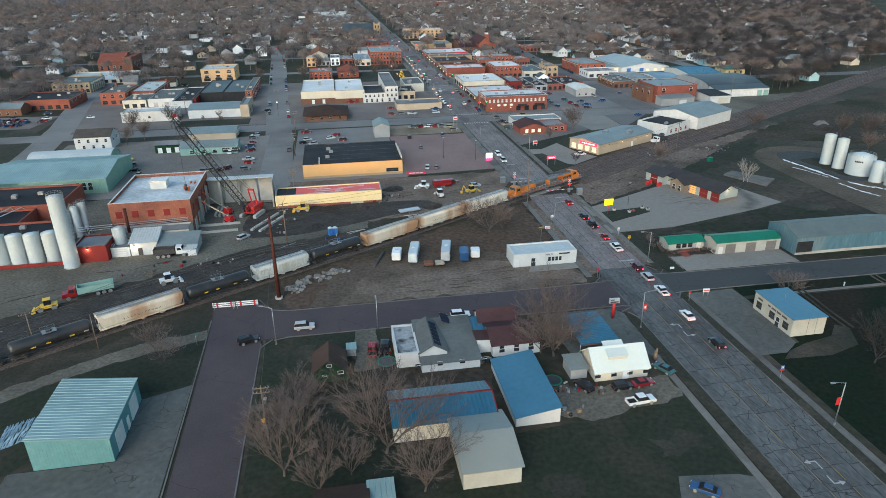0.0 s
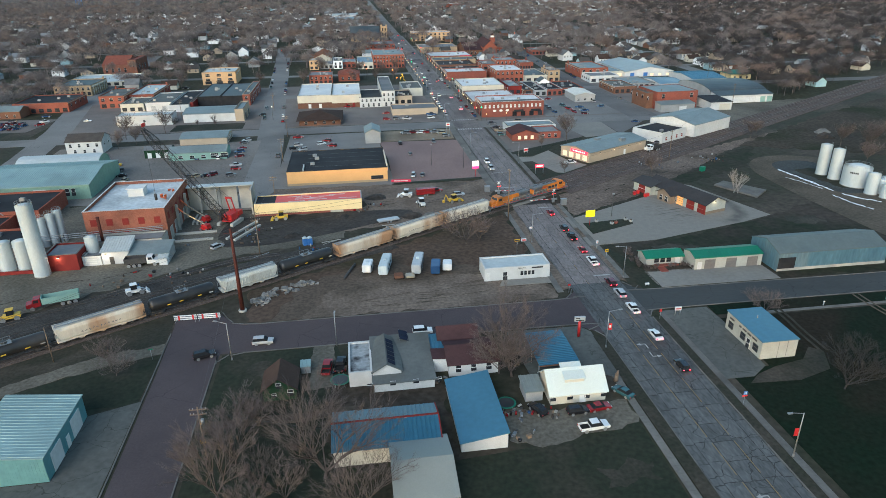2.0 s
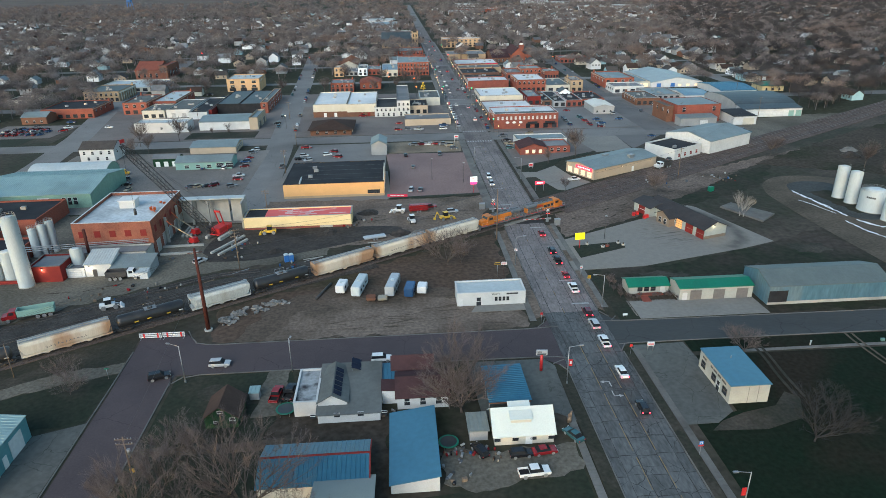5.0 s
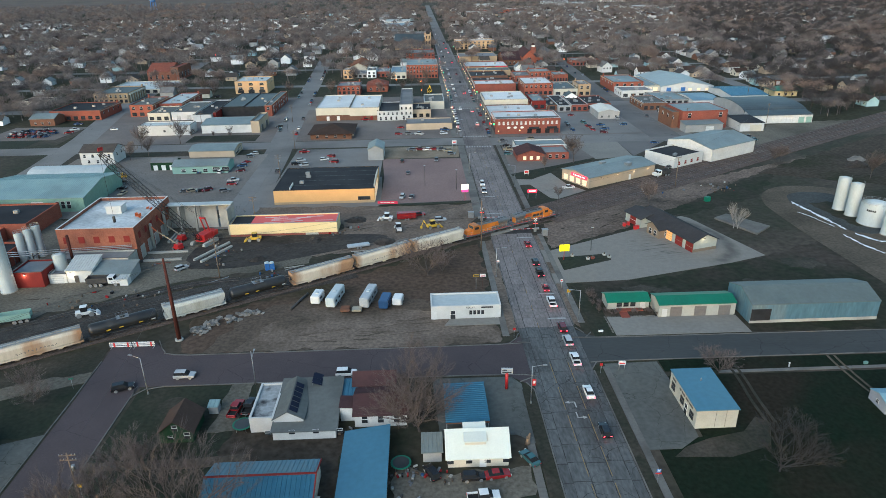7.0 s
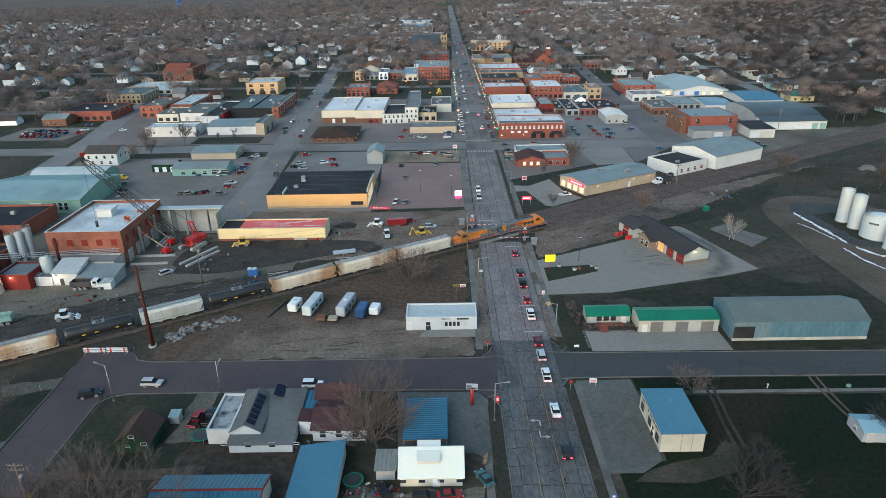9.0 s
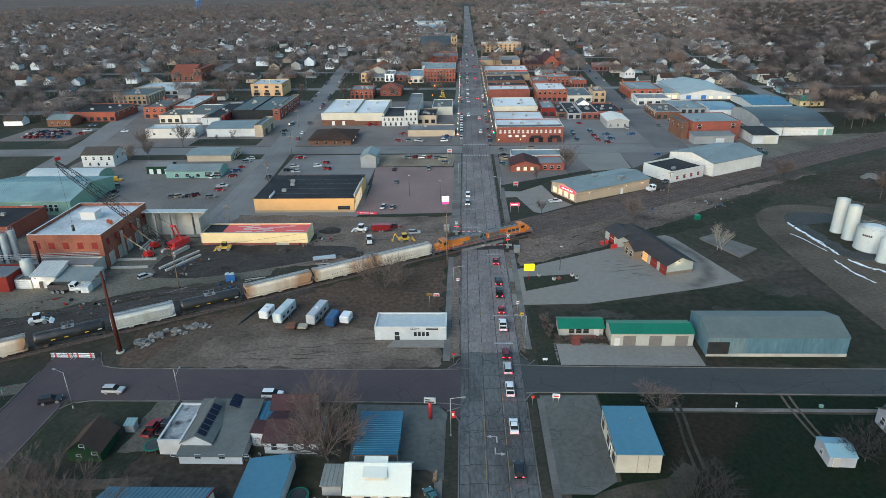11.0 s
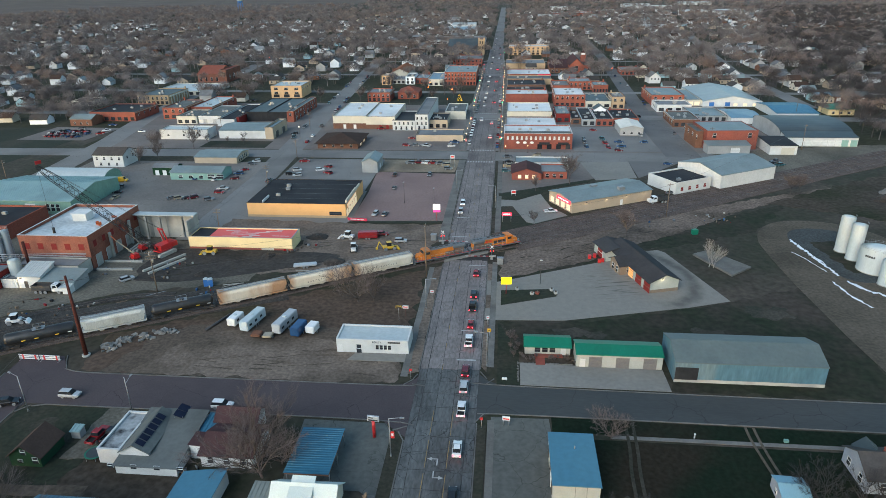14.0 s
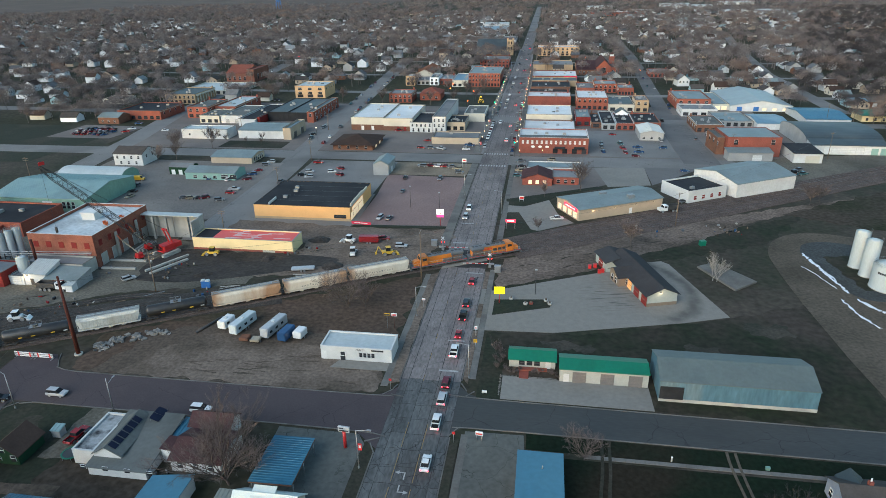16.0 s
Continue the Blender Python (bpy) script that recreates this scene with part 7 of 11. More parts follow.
def locomotive(L, label):
    """A road locomotive, nose to +x."""
    t = thing("locomotive", label, "locomotive", group="train")
    a = L / 2 - 0.4
    bm = bmesh.new()
    box(bm, -a, -1.5, 1.15, a, 1.5, 1.6)
    part("frame", bm, M["loco_grey"], t)
    bm = bmesh.new()
    box(bm, -a + 1.2, -0.95, 1.6, a - 5.2, 0.95, 4.0)
    bmesh.ops.bevel(bm, geom=bm.edges[:], offset=0.1, segments=1, affect="EDGES")
    part("hood", bm, M["loco"], t)
    bm = bmesh.new()
    prism(bm, [(-0.95, 4.0), (0.95, 4.0), (0.6, 4.4), (-0.6, 4.4)], -(a - 1.3), -5.4 + a, m=Matrix.Rotation(-math.pi / 2, 4, "Z"))
    part("hood_roof", bm, M["loco_grey"], t)
    bm = bmesh.new()
    box(bm, -a + 0.9, -1.45, 3.3, -a + 5.2, 1.45, 4.3)
    bmesh.ops.bevel(bm, geom=bm.edges[:], offset=0.25, segments=1, affect="EDGES")
    part("radiator", bm, M["loco_grey"], t)
    for k in range(3):
        bm = bmesh.new()
        cyl(bm, (-a + 1.9 + k * 1.2, 0, 4.3), (-a + 1.9 + k * 1.2, 0, 4.42), 0.5, n=12)
        part("roof_fan", bm, M["dark_steel"], t)
    bm = bmesh.new()
    prism(bm, [(a - 5.2, 1.6), (a - 2.7, 1.6), (a - 2.7, 3.3), (a - 3.0, 4.3), (a - 3.4, 4.45), (a - 5.0, 4.45), (a - 5.2, 4.3)], -1.5, 1.5)
    part("cab", bm, M["loco"], t)
    for s in (-1, 1):
        bm = bmesh.new()
        box(bm, a - 4.8, s * 1.52 - 0.02, 3.1, a - 3.4, s * 1.52 + 0.02, 3.9)
        part("cab_window", bm, M["glass"], t)
    bm = bmesh.new()
    prism(bm, [(a - 2.72, 3.45), (a - 2.66, 3.45), (a - 2.93, 4.15), (a - 2.99, 4.15)], -1.2, 1.2)
    part("windscreen", bm, M["glass"], t)
    bm = bmesh.new()
    prism(bm, [(a - 2.7, 1.6), (a - 0.9, 1.6), (a - 0.9, 2.6), (a - 1.3, 3.1), (a - 2.7, 3.3)], -0.95, 0.95)
    part("nose", bm, M["loco"], t)
    bm = bmesh.new()
    prism(bm, [(-1.3, 1.1), (1.3, 1.1), (1.1, 0.45), (-1.1, 0.45)], -2.3, 2.3, m=Matrix.Rotation(-math.pi / 2, 4, "Z"))
    part("fuel_tank", bm, M["loco_grey"], t)
    for s in (-1, 1):
        bm = bmesh.new()
        box(bm, -a + 0.6, s * 1.46 - 0.02, 2.55, a - 0.6, s * 1.46 + 0.02, 2.6)
        for k in range(12):
            x = -a + 0.6 + (2 * a - 1.2) * k / 11
            box(bm, x - 0.02, s * 1.46 - 0.02, 1.6, x + 0.02, s * 1.46 + 0.02, 2.6)
        part("handrail", bm, M["hopper_grey"], t)
        bm = bmesh.new()
        box(bm, -a, s * 1.51 - 0.01, 1.5, a, s * 1.51 + 0.015, 1.62)
        part("sill_stripe", bm, M["red"], t)
        bogie(t, s * (a - 3.6), 3, 1.55)
        bm = bmesh.new()
        prism(bm, [(0, 0.4), (s * 0.5, 0.45), (s * 0.2, 1.15), (0, 1.15)], -1.4, 1.4, m=Matrix.Translation((s * a, 0, 0)))
        part("pilot", bm, M["loco_grey"], t)
    bm = bmesh.new()
    for x in (-0.6, 1.0, 2.6):
        box(bm, x, -1.0, 2.2, x + 1.3, -0.955, 3.2)
    part("hood_grille", bm, M["dark_steel"], t)
    bm = bmesh.new()
    for k in range(7):
        box(bm, -4.4 + k * 0.5, -0.985, 3.0, -4.1 + k * 0.5, -0.955, 3.5)
    part("side_marks", bm, M["red"], t, "red painted letter bars")
    for s in (-1, 1):
        for x0_, x1_, z0_, z1_ in ((-a + 1.3, -a + 4.9, 1.75, 3.2), (-4.6, -1.2, 1.75, 2.7), (3.9 - 0.3, 3.9 + 0.4, 1.8, 3.6)):
            bm = bmesh.new()
            for k in range(int((x1_ - x0_) / 0.34) + 1):
                x = x0_ + k * 0.34
                box(bm, x, s * 0.985 - 0.03, z0_, x + 0.25, s * 0.985 + 0.03, z1_)
            part("side_grille", bm, M["loco_grey"], t, "dark louvred grille")
        bm = bmesh.new()
        cyl(bm, (-1.6, s * 1.2, 0.95), (1.6, s * 1.2, 0.95), 0.18, n=7)
        part("air_tank", bm, M["dark_steel"], t)
    bm = bmesh.new()
    for x in (-2.6, -0.9, 0.8, 2.5):
        box(bm, x, -0.45, 4.4, x + 1.0, 0.45, 4.58)
    cyl(bm, (0.2, 0, 4.4), (0.2, 0, 4.8), 0.3, 0.26, n=8)
    part("roof_vents", bm, M["dark_steel"], t, "dark roof vents and exhaust stack")
    return t


# the train: metres of its head along the line, then each car behind
def station(x):
    s = 0.0
    for (ax, ay), (bx, by) in zip(RAIL, RAIL[1:]):
        d = math.hypot(bx - ax, by - ay)
        if bx >= x:
            return s + d * (x - ax) / (bx - ax)
        s += d
    return s


makers = {}
s_head = station(16.5)
for kind, L, nose in (("loco", 18.8, 0), ("loco", 18.8, 180), ("h1", 19.2, 0), ("h2", 19.0, 0), ("h1", 19.2, 180), ("tank", 17.0, 0), ("h3", 15.6, 0), ("tank", 17.0, 0),
                      ("h2", 18.8, 0), ("tank", 17.0, 0), ("tank", 17.0, 0), ("h1", 19.2, 0), ("h3", 15.6, 0), ("tank", 17.0, 0), ("h2", 19.0, 0), ("h1", 19.2, 0), ("tank", 17.0, 0)):
    xa, ya, _ = along(RAIL, s_head)
    xb, yb, _ = along(RAIL, s_head - L)
    m = pose((xa + xb) / 2, (ya + yb) / 2, 0, 0, 0, math.degrees(math.atan2(ya - yb, xa - xb)) + nose)
    s_head -= L
    if kind not in makers:
        makers[kind] = {"loco": lambda: locomotive(18.8, "yellow-orange diesel locomotive with a grey roof"),
                        "h1": lambda: hopper(M["hopper"], 19.2, "rust-streaked cream covered hopper car with painted scrawl", 0),
                        "h2": lambda: hopper(M["hopper"], 19.0, "weathered pale covered hopper car with rust stains", 0),
                        "h3": lambda: hopper(M["hopper_grey"], 15.6, "short pale grey ribbed covered hopper car", 16),
                        "tank": lambda: tank_car(17.0, "black tank car with yellow labels")}[kind]()
        makers[kind].matrix_basis = m
    else:
        copy_thing(makers[kind], m)

# ---- vehicles ----
CARS = {}


def wheels(t, xs, r, w, half):
    for x in xs:
        for s in (-1, 1):
            bm = bmesh.new()
            cyl(bm, (x, s * half - w / 2 * s, r), (x, s * half + w / 2 * s, r), r, n=12)
            bmesh.ops.inset_individual(bm, faces=[q for q in bm.faces if len(q.verts) == 12], thickness=r * 0.4, depth=-0.02)
            for q in bm.faces:
                q.material_index = 1 if len(q.verts) == 12 else 0
            part("wheel", bm, [M["rubber"], M["steel"]], t)


def cabin(t, paint, x0, x1, r0, r1, zb, zr, hb, hr):
    """The glazed upper part with a painted roof."""
    bm = bmesh.new()
    lo = [bm.verts.new(p) for p in ((x0, -hb, zb), (x1, -hb, zb), (x1, hb, zb), (x0, hb, zb))]
    hi = [bm.verts.new(p) for p in ((r0, -hr, zr), (r1, -hr, zr), (r1, hr, zr), (r0, hr, zr))]
    ring_ = [tuple(v.co) for v in lo], [tuple(v.co) for v in hi]
    bm.free()
    for k, nm in enumerate(("side_window", "windscreen", "side_window", "rear_window")):
        bm = bmesh.new()
        quad(bm, [ring_[0][k], ring_[0][(k + 1) % 4], ring_[1][(k + 1) % 4], ring_[1][k]])
        part(nm, bm, M["car_glass"], t)
    bm = bmesh.new()
    box(bm, r0 - 0.05, -hr - 0.03, zr - 0.03, r1 + 0.05, hr + 0.03, zr + 0.05)
    bmesh.ops.bevel(bm, geom=bm.edges[:], offset=0.03, segments=1, affect="EDGES")
    part("roof", bm, paint, t)


def make_car(kind, colour, lights):
    names = {"sedan": "car", "suv": "sport_utility_car", "pickup": "pickup_truck", "van": "van"}
    tint = {"c_white": "white", "c_silver": "silver", "c_grey": "dark grey", "c_black": "black", "c_red": "bright red", "c_maroon": "dark red", "c_blue": "dark blue",
            "c_teal": "dark teal", "c_tan": "tan", "c_yellow": "yellow"}[colour]
    word = {"sedan": "sedan car", "suv": "utility car", "pickup": "pickup truck", "van": "delivery van"}[kind]
    state = {"": "parked", "brake": "with lit tail lamps", "head": "with lit headlamps"}[lights]
    t = thing(names[kind], f"{tint} {word} {state} on the ground", "car" if kind in ("sedan", "suv") else word.split()[-1])
    p = M[colour]
    bm = bmesh.new()
    if kind == "sedan":
        hw, x0, x1, zl, zt = 0.9, -2.35, 2.35, 0.62, 0.72
        prism(bm, [(-2.3, 0.28), (2.25, 0.28), (2.38, 0.5), (2.3, 0.72), (1.1, 0.95), (-1.5, 1.0), (-2.28, 0.96), (-2.38, 0.6)], -hw, hw)
        cab = (-1.75, 1.05, -1.0, 0.25, 0.95, 1.43, 0.82, 0.62)
        ax, r = (-1.4, 1.42), 0.32
    elif kind == "suv":
        hw, x0, x1, zl, zt = 0.95, -2.35, 2.35, 0.75, 0.95
        prism(bm, [(-2.3, 0.36), (2.25, 0.36), (2.38, 0.6), (2.3, 0.92), (1.1, 1.07), (-2.2, 1.1), (-2.36, 1.0), (-2.38, 0.6)], -hw, hw)
        cab = (-2.3, 1.15, -2.0, 0.35, 1.07, 1.74, 0.88, 0.7)
        ax, r = (-1.4, 1.42), 0.38
    elif kind == "van":
        hw, x0, x1, zl, zt = 1.02, -2.9, 2.9, 0.75, 1.0
        prism(bm, [(-2.9, 0.4), (2.8, 0.4), (2.92, 0.7), (2.75, 1.15), (1.7, 1.3), (1.2, 2.25), (1.0, 2.35), (-2.85, 2.35)], -hw, hw)
        cab = None
        ax, r = (-1.8, 1.9), 0.38
    else:
        hw, x0, x1, zl, zt = 0.99, -2.9, 2.85, 0.8, 1.05
        prism(bm, [(-0.9, 0.45), (2.75, 0.45), (2.9, 0.7), (2.82, 1.02), (1.5, 1.15), (-0.9, 1.15)], -hw, hw)
        box(bm, -2.9, -hw, 0.5, -0.9, hw, 0.72)
        box(bm, -2.9, -hw, 0.72, -0.9, -hw + 0.14, 1.15)
        box(bm, -2.9, hw - 0.14, 0.72, -0.9, hw, 1.15)
        box(bm, -2.9, -hw + 0.14, 0.72, -2.8, hw - 0.14, 1.15)
        cab = (-0.95, 1.55, -0.8, 0.75, 1.15, 1.86, 0.9, 0.74)
        ax, r = (-1.85, 1.85), 0.41
    bmesh.ops.bevel(bm, geom=[e for e in bm.edges if len(e.link_faces) == 2], offset=0.05, segments=1, affect="EDGES")
    part("body", bm, p, t)
    if cab:
        cabin(t, p, *cab)
    else:
        bm = bmesh.new()
        quad(bm, [(1.72, -0.85, 1.32), (1.72, 0.85, 1.32), (1.25, 0.8, 2.16), (1.25, -0.8, 2.16)])
        part("windscreen", bm, M["car_glass"], t)
    if kind == "pickup":
        bm = bmesh.new()
        box(bm, -2.78, -0.84, 0.72, -0.92, 0.84, 0.74)
        part("bed_liner", bm, M["rubber"], t)
    wheels(t, ax, r, 0.22, hw - 0.1)
    for s in (-1, 1):
        bm = bmesh.new()
        box(bm, x0 - 0.06, s * (hw - 0.2) - 0.14, zl, x0 + 0.05, s * (hw - 0.2) + 0.14, zl + 0.2)
        part("tail_lamp", bm, M["lit_red" if lights else "dull_red"], t)
        bm = bmesh.new()
        box(bm, x1 - 0.06, s * (hw - 0.22) - 0.16, zl - 0.06, x1 + 0.05, s * (hw - 0.22) + 0.16, zl + 0.12)
        part("headlamp", bm, M["lit_warm" if lights == "head" else "dull_lamp"], t)
    return t


def car(kind, colour, x, y, a, lights="", z=0.05):
    key = (kind, colour, lights)
    m = pose(x, y, z, 0, 0, a) @ Matrix.Scale(0.92, 4)
    if key in CARS:
        return copy_thing(CARS[key], m)
    CARS[key] = make_car(*key)
    CARS[key].matrix_basis = m
    return CARS[key]


COL = ["c_white", "c_silver", "c_grey", "c_black", "c_red", "c_blue", "c_white", "c_grey", "c_maroon", "c_tan", "c_teal", "c_silver"]
# waiting for the train
for kind, c, y in (("sedan", "c_red", 70.3), ("suv", "c_black", 56.5), ("pickup", "c_black", 49.5), ("sedan", "c_red", 40.2), ("pickup", "c_white", 32), ("suv", "c_maroon", 19.3),
                   ("suv", "c_silver", 13.3), ("pickup", "c_white", 5.6), ("sedan", "c_white", -6.2), ("suv", "c_black", -18)):
    car(kind, c, 3.6, y, 90, "brake", 0.062)
for kind, c, x, y in (("suv", "c_white", -4.4, 133), ("suv", "c_silver", -4.6, 123.5), ("suv", "c_white", -3.2, 288), ("sedan", "c_white", -3.2, 365), ("suv", "c_grey", -3.2, 416), ("sedan", "c_white", -3, 470), ("suv", "c_black", -3.2, 560), ("sedan", "c_silver", -3.2, 335), ("suv", "c_grey", -3.2, 350), ("sedan", "c_white", -3.2, 385), ("pickup", "c_white", -3.2, 440), ("sedan", "c_silver", -3.2, 520), ("suv", "c_white", -3.2, 610), ("sedan", "c_grey", -3.2, 680), ("suv", "c_black", -3.2, 750), ("sedan", "c_white", -3.2, 830)):
    car(kind, c, x, y, 270, "head", 0.062)
for k, y in enumerate((243, 280, 345, 395, 440, 515, 600, 640, 700)):
    car(("suv", "sedan", "pickup")[k % 3], COL[k], 3.2, y, 90, "brake", 0.062)
# side street
car("suv", "c_silver", -79.6, 4.6, 0)
car("suv", "c_black", -91, 1, 20)
car("suv", "c_white", -45.5, 3.4, 0)
# by the houses
car("pickup", "c_white", -20, -33, 5)
car("sedan", "c_red", -17.2, -28, 8)
car("suv", "c_black", -21.3, -28.4, 4)
car("sedan", "c_teal", -11.2, -24.4, 118)
car("suv", "c_black", -28.2, -27.0, 115)
car("sedan", "c_blue", -20, -54.5, 140)
car("pickup", "c_red", -65.8, -7.6, 84)
car("pickup", "c_black", -63.2, -7.0, 84)
# lots
rc = random.Random(5)
for x, y, a in ((-36, 119.5, 80), (-32.5, 119.5, 82), (-34.2, 151.5, 88), (-33, 190, 178), (-29, 190.4, 4), (-25.6, 190, 175), (-22, 190, 4), (-18.6, 189, 175), (-16, 187, 4), (-14.2, 181, 0), (-37, 170.6, 92), (-21.6, 170.6, 88),
                (-84.6, 170, 25), (-83, 176, 10), (-84, 191, 12), (-72.6, 176.5, 20), (-67.7, 172, 150), (-70.2, 182, 150), (-80.5, 167.6, 20),
                (-39.8, 224, 178), (-34.5, 224, 172), (-29.1, 222.8, 150), (-39.3, 240, 178), (-16.2, 223, 5), (-15.2, 231, 170),
                (-122, 134, 40), (-119, 134, 40), (-116, 134, 35), (-113.5, 134.6, 40), (-106, 133, 20), (-105.5, 142, 0), (-106.3, 147, 10), (-107, 161.5, 20), (-108, 169, 15), (-107.9, 175.5, 25), (-108, 185, 20), (-107.6, 190, 20), (-90.4, 159, 90),
                (-145.6, 133, 80), (-148.7, 140, 0), (-152, 147.5, 10), (-115, 160, 80), (-124, 161.2, 85), (-98.6, 60, 50),
                (-246.5, 246, 20), (-245, 252, 10), (-238, 246, 0), (-240, 258, 20), (-231, 239.5, 5), (-221.5, 246, 30), (-222, 253.5, 30), (-199.5, 252, 10), (-227, 268.5, 10), (-250, 240, 15), (-252, 247, 15), (-233, 250, 10),
                (52.3, 233.5, 100), (52.2, 224, 100), (52.8, 241, 100), (62.3, 240.5, 110), (62.6, 231, 110), (63, 222.5, 100), (70, 234, 5), (69.5, 224.5, 0), (67.2, 217, 0), (82.4, 234, 0), (83.8, 249.4, 95),
                (12.4, 202.6, 10), (26.7, 206.4, 0), (13.2, 194, 10), (13.2, 186.2, 5), (12, 178, 0), (77, 150, 30), (81, 152.2, 30), (85.5, 193, 5),
                (131.5, 195, 30), (135, 199, 30), (134.4, 192.4, 30), (-107, 248.5, 15), (-158, 340, 20)):
    kind = rc.choice(["sedan", "suv", "suv", "pickup"])
    car(kind, rc.choice(COL), x, y, a + rc.choice((0, 180)), z=0.04)
for k in range(44):
    s = 1 if k % 2 else -1
    y = 222 + (k // 2) * 6.6 + rc.uniform(-0.6, 0.6)
    if rc.random() < 0.8 and not 289 < y < 313:
        car(rc.choice(["sedan", "suv", "pickup"]), rc.choice(COL), s * 7.3, y, 90 * s, z=0.035)
for k in range(34):
    s = rc.choice((-5, 5))
    y = 230 + rc.random() * 260
    if 290 < y < 312 or 384 < y < 398:
        continue
    xx = -96.5 - (y - 186) * 0.0655
    car(rc.choice(["sedan", "suv", "pickup"]), rc.choice(COL), xx + s, y, 93.7 if s > 0 else 273.7, z=0.035)
for x, y, a in ((-60, 262, 0), (-64, 330, 90), (60, 262, 0), (92, 300, 90), (102.5, 255, 90), (102.8, 340, 90), (104, 352, 88), (105, 420, 88), (101, 430, 88), (110, 520, 88), (106, 545, 88), (103, 470, 88), (-190, 330, 10), (-170, 352, 0), (-210, 318, 105), (-216, 380, 100), (-235, 500, 100)):
    car(rc.choice(["sedan", "suv", "pickup"]), rc.choice(COL), x, y, a, z=0.04)
car("pickup", "c_white", 28.5, 125.5, 12)
car("van", "c_yellow", -156, 156, 8)
for k in range(20):
    car(rc.choice(["sedan", "suv"]), rc.choice(["c_maroon", "c_red", "c_black", "c_blue", "c_grey"]), -249 + (k % 7) * 3.3 + rc.uniform(-0.5, 0.5), 238.5 + (k // 7) * 6.4 + rc.uniform(-0.8, 0.8), 75 + rc.uniform(-12, 12), z=0.04)

# ---- works, tanks, crane ----
def tank(x, y, r, h, label, name="storage_tank", mat="white_tank", legs=0.0, rail_top=True, group="storage tanks", mark=False):
    t = thing(name, label, "tank", pose(x, y, 0), group)
    bm = bmesh.new()
    cyl(bm, (0, 0, legs), (0, 0, h), r, n=24, caps=False)
    cyl(bm, (0, 0, h), (0, 0, h + r * 0.22), r, r * 0.3, n=24)
    part("shell", bm, M[mat], t)
    bm = bmesh.new()
    cyl(bm, (0, 0, -0.1), (0, 0, max(legs, 0.25)), r + 0.12, n=24)
    part("base", bm, M["raw_concrete"], t)
    if rail_top:
        bm = bmesh.new()
        n = 14
        for k in range(n):
            a, b = 2 * math.pi * k / n, 2 * math.pi * (k + 1) / n
            for z in (h + 0.55, h + 1.0):
                cyl(bm, (r * 0.93 * math.cos(a), r * 0.93 * math.sin(a), z), (r * 0.93 * math.cos(b), r * 0.93 * math.sin(b), z), 0.03, n=4)
            cyl(bm, (r * 0.93 * math.cos(a), r * 0.93 * math.sin(a), h), (r * 0.93 * math.cos(a), r * 0.93 * math.sin(a), h + 1.0), 0.03, n=4)
        part("guard_rail", bm, M["steel"], t)
    bm = bmesh.new()
    for s in (-0.25, 0.25):
        box(bm, r + 0.1, s - 0.02, 0.3, r + 0.14, s + 0.02, h + 0.9)
    for k in range(int(h / 0.6)):
        box(bm, r + 0.1, -0.25, 0.5 + k * 0.6, r + 0.13, 0.25, 0.54 + k * 0.6)
    part("ladder", bm, M["steel"], t)
    if mark:
        for k in range(5):
            bm = bmesh.new()
            a = math.radians(205 + k * 7)
            m = pose(r * math.cos(a), r * math.sin(a), h * 0.74, 0, 0, math.degrees(a))
            box(bm, -0.02, -0.22, 0, 0.03, 0.22, 0.6, m=m)
            part("letter_bar", bm, M["text"], t, "dark letter bar")
    return t


for k in range(6):
    tank(-168.3 + k * 4.25, 53.2 + (0.5 if k > 4 else 0), 1.95, 8.4, "white cylindrical storage tank in a row beside the yard", rail_top=False, legs=0.8)
tank(-141.4, 49.2, 1.95, 19.6, "tall white silo beside the gravel yard", "silo")
for x, y, h in ((-148.6, 70, 8.6), (-146.6, 71.5, 9.2), (-145.2, 73.4, 9.6)):
    tank(x, y, 1.2, h, "slim white process tank with a railed top", "process_tank")
tank(-131.3, 58.2, 1.7, 6.6, "white tank beside the red shed", rail_top=False)
tank(-187, 107, 2.2, 9.5, "white tank on the roofed works", "process_tank")
for x, y, r, h, mk in ((116.6, 94.6, 2.0, 11.4, False), (117.0, 88.4, 2.0, 11.2, False), (119.3, 80.6, 4.6, 6.8, True), (117.6, 70.8, 2.0, 7.2, False), (121.5, 71.0, 2.0, 4.6, False), (125.5, 73.5, 2.0, 4.6, False), (119.5, 66, 2.0, 4.4, False)):
    tank(x, y, r, h, "white upright farm storage tank on gravel", mark=mk, group="tank farm", rail_top=r > 4)

building("red_shed", "dark red works shed with a flat roof", -141.2, 51, -132.8, 60, 4.6, "red_wall", "r_grey", opens=row("E", 1, 0.2, 2, 2.6, 1, mat="frame", cross=False, name="door"), category="shed")
bm = bmesh.new()
box(bm, -171, 50.6, -0.1, -142.6, 51.0, 0.9)
tagged(part("plinth_wall", bm, M["red_wall"]), "low dark red plinth wall before the tanks", "wall")
building("brick_works", "low orange brick works with a black roof", -196, 88, -157, 109, 5.2, "brick_orange", "r_black", trim="brick_orange", units=3, category="factory")
building("brick_works", "low orange brick works with pipes on its black roof", -196, 57.5, -150, 74, 4.6, "brick_orange", "r_black", trim="brick_orange", units=2, category="factory")
building("brick_works", "low brick wing with a black roof", -196, 74.2, -164, 87.8, 4.2, "brick_orange", "r_black", trim="brick_orange", category="factory")
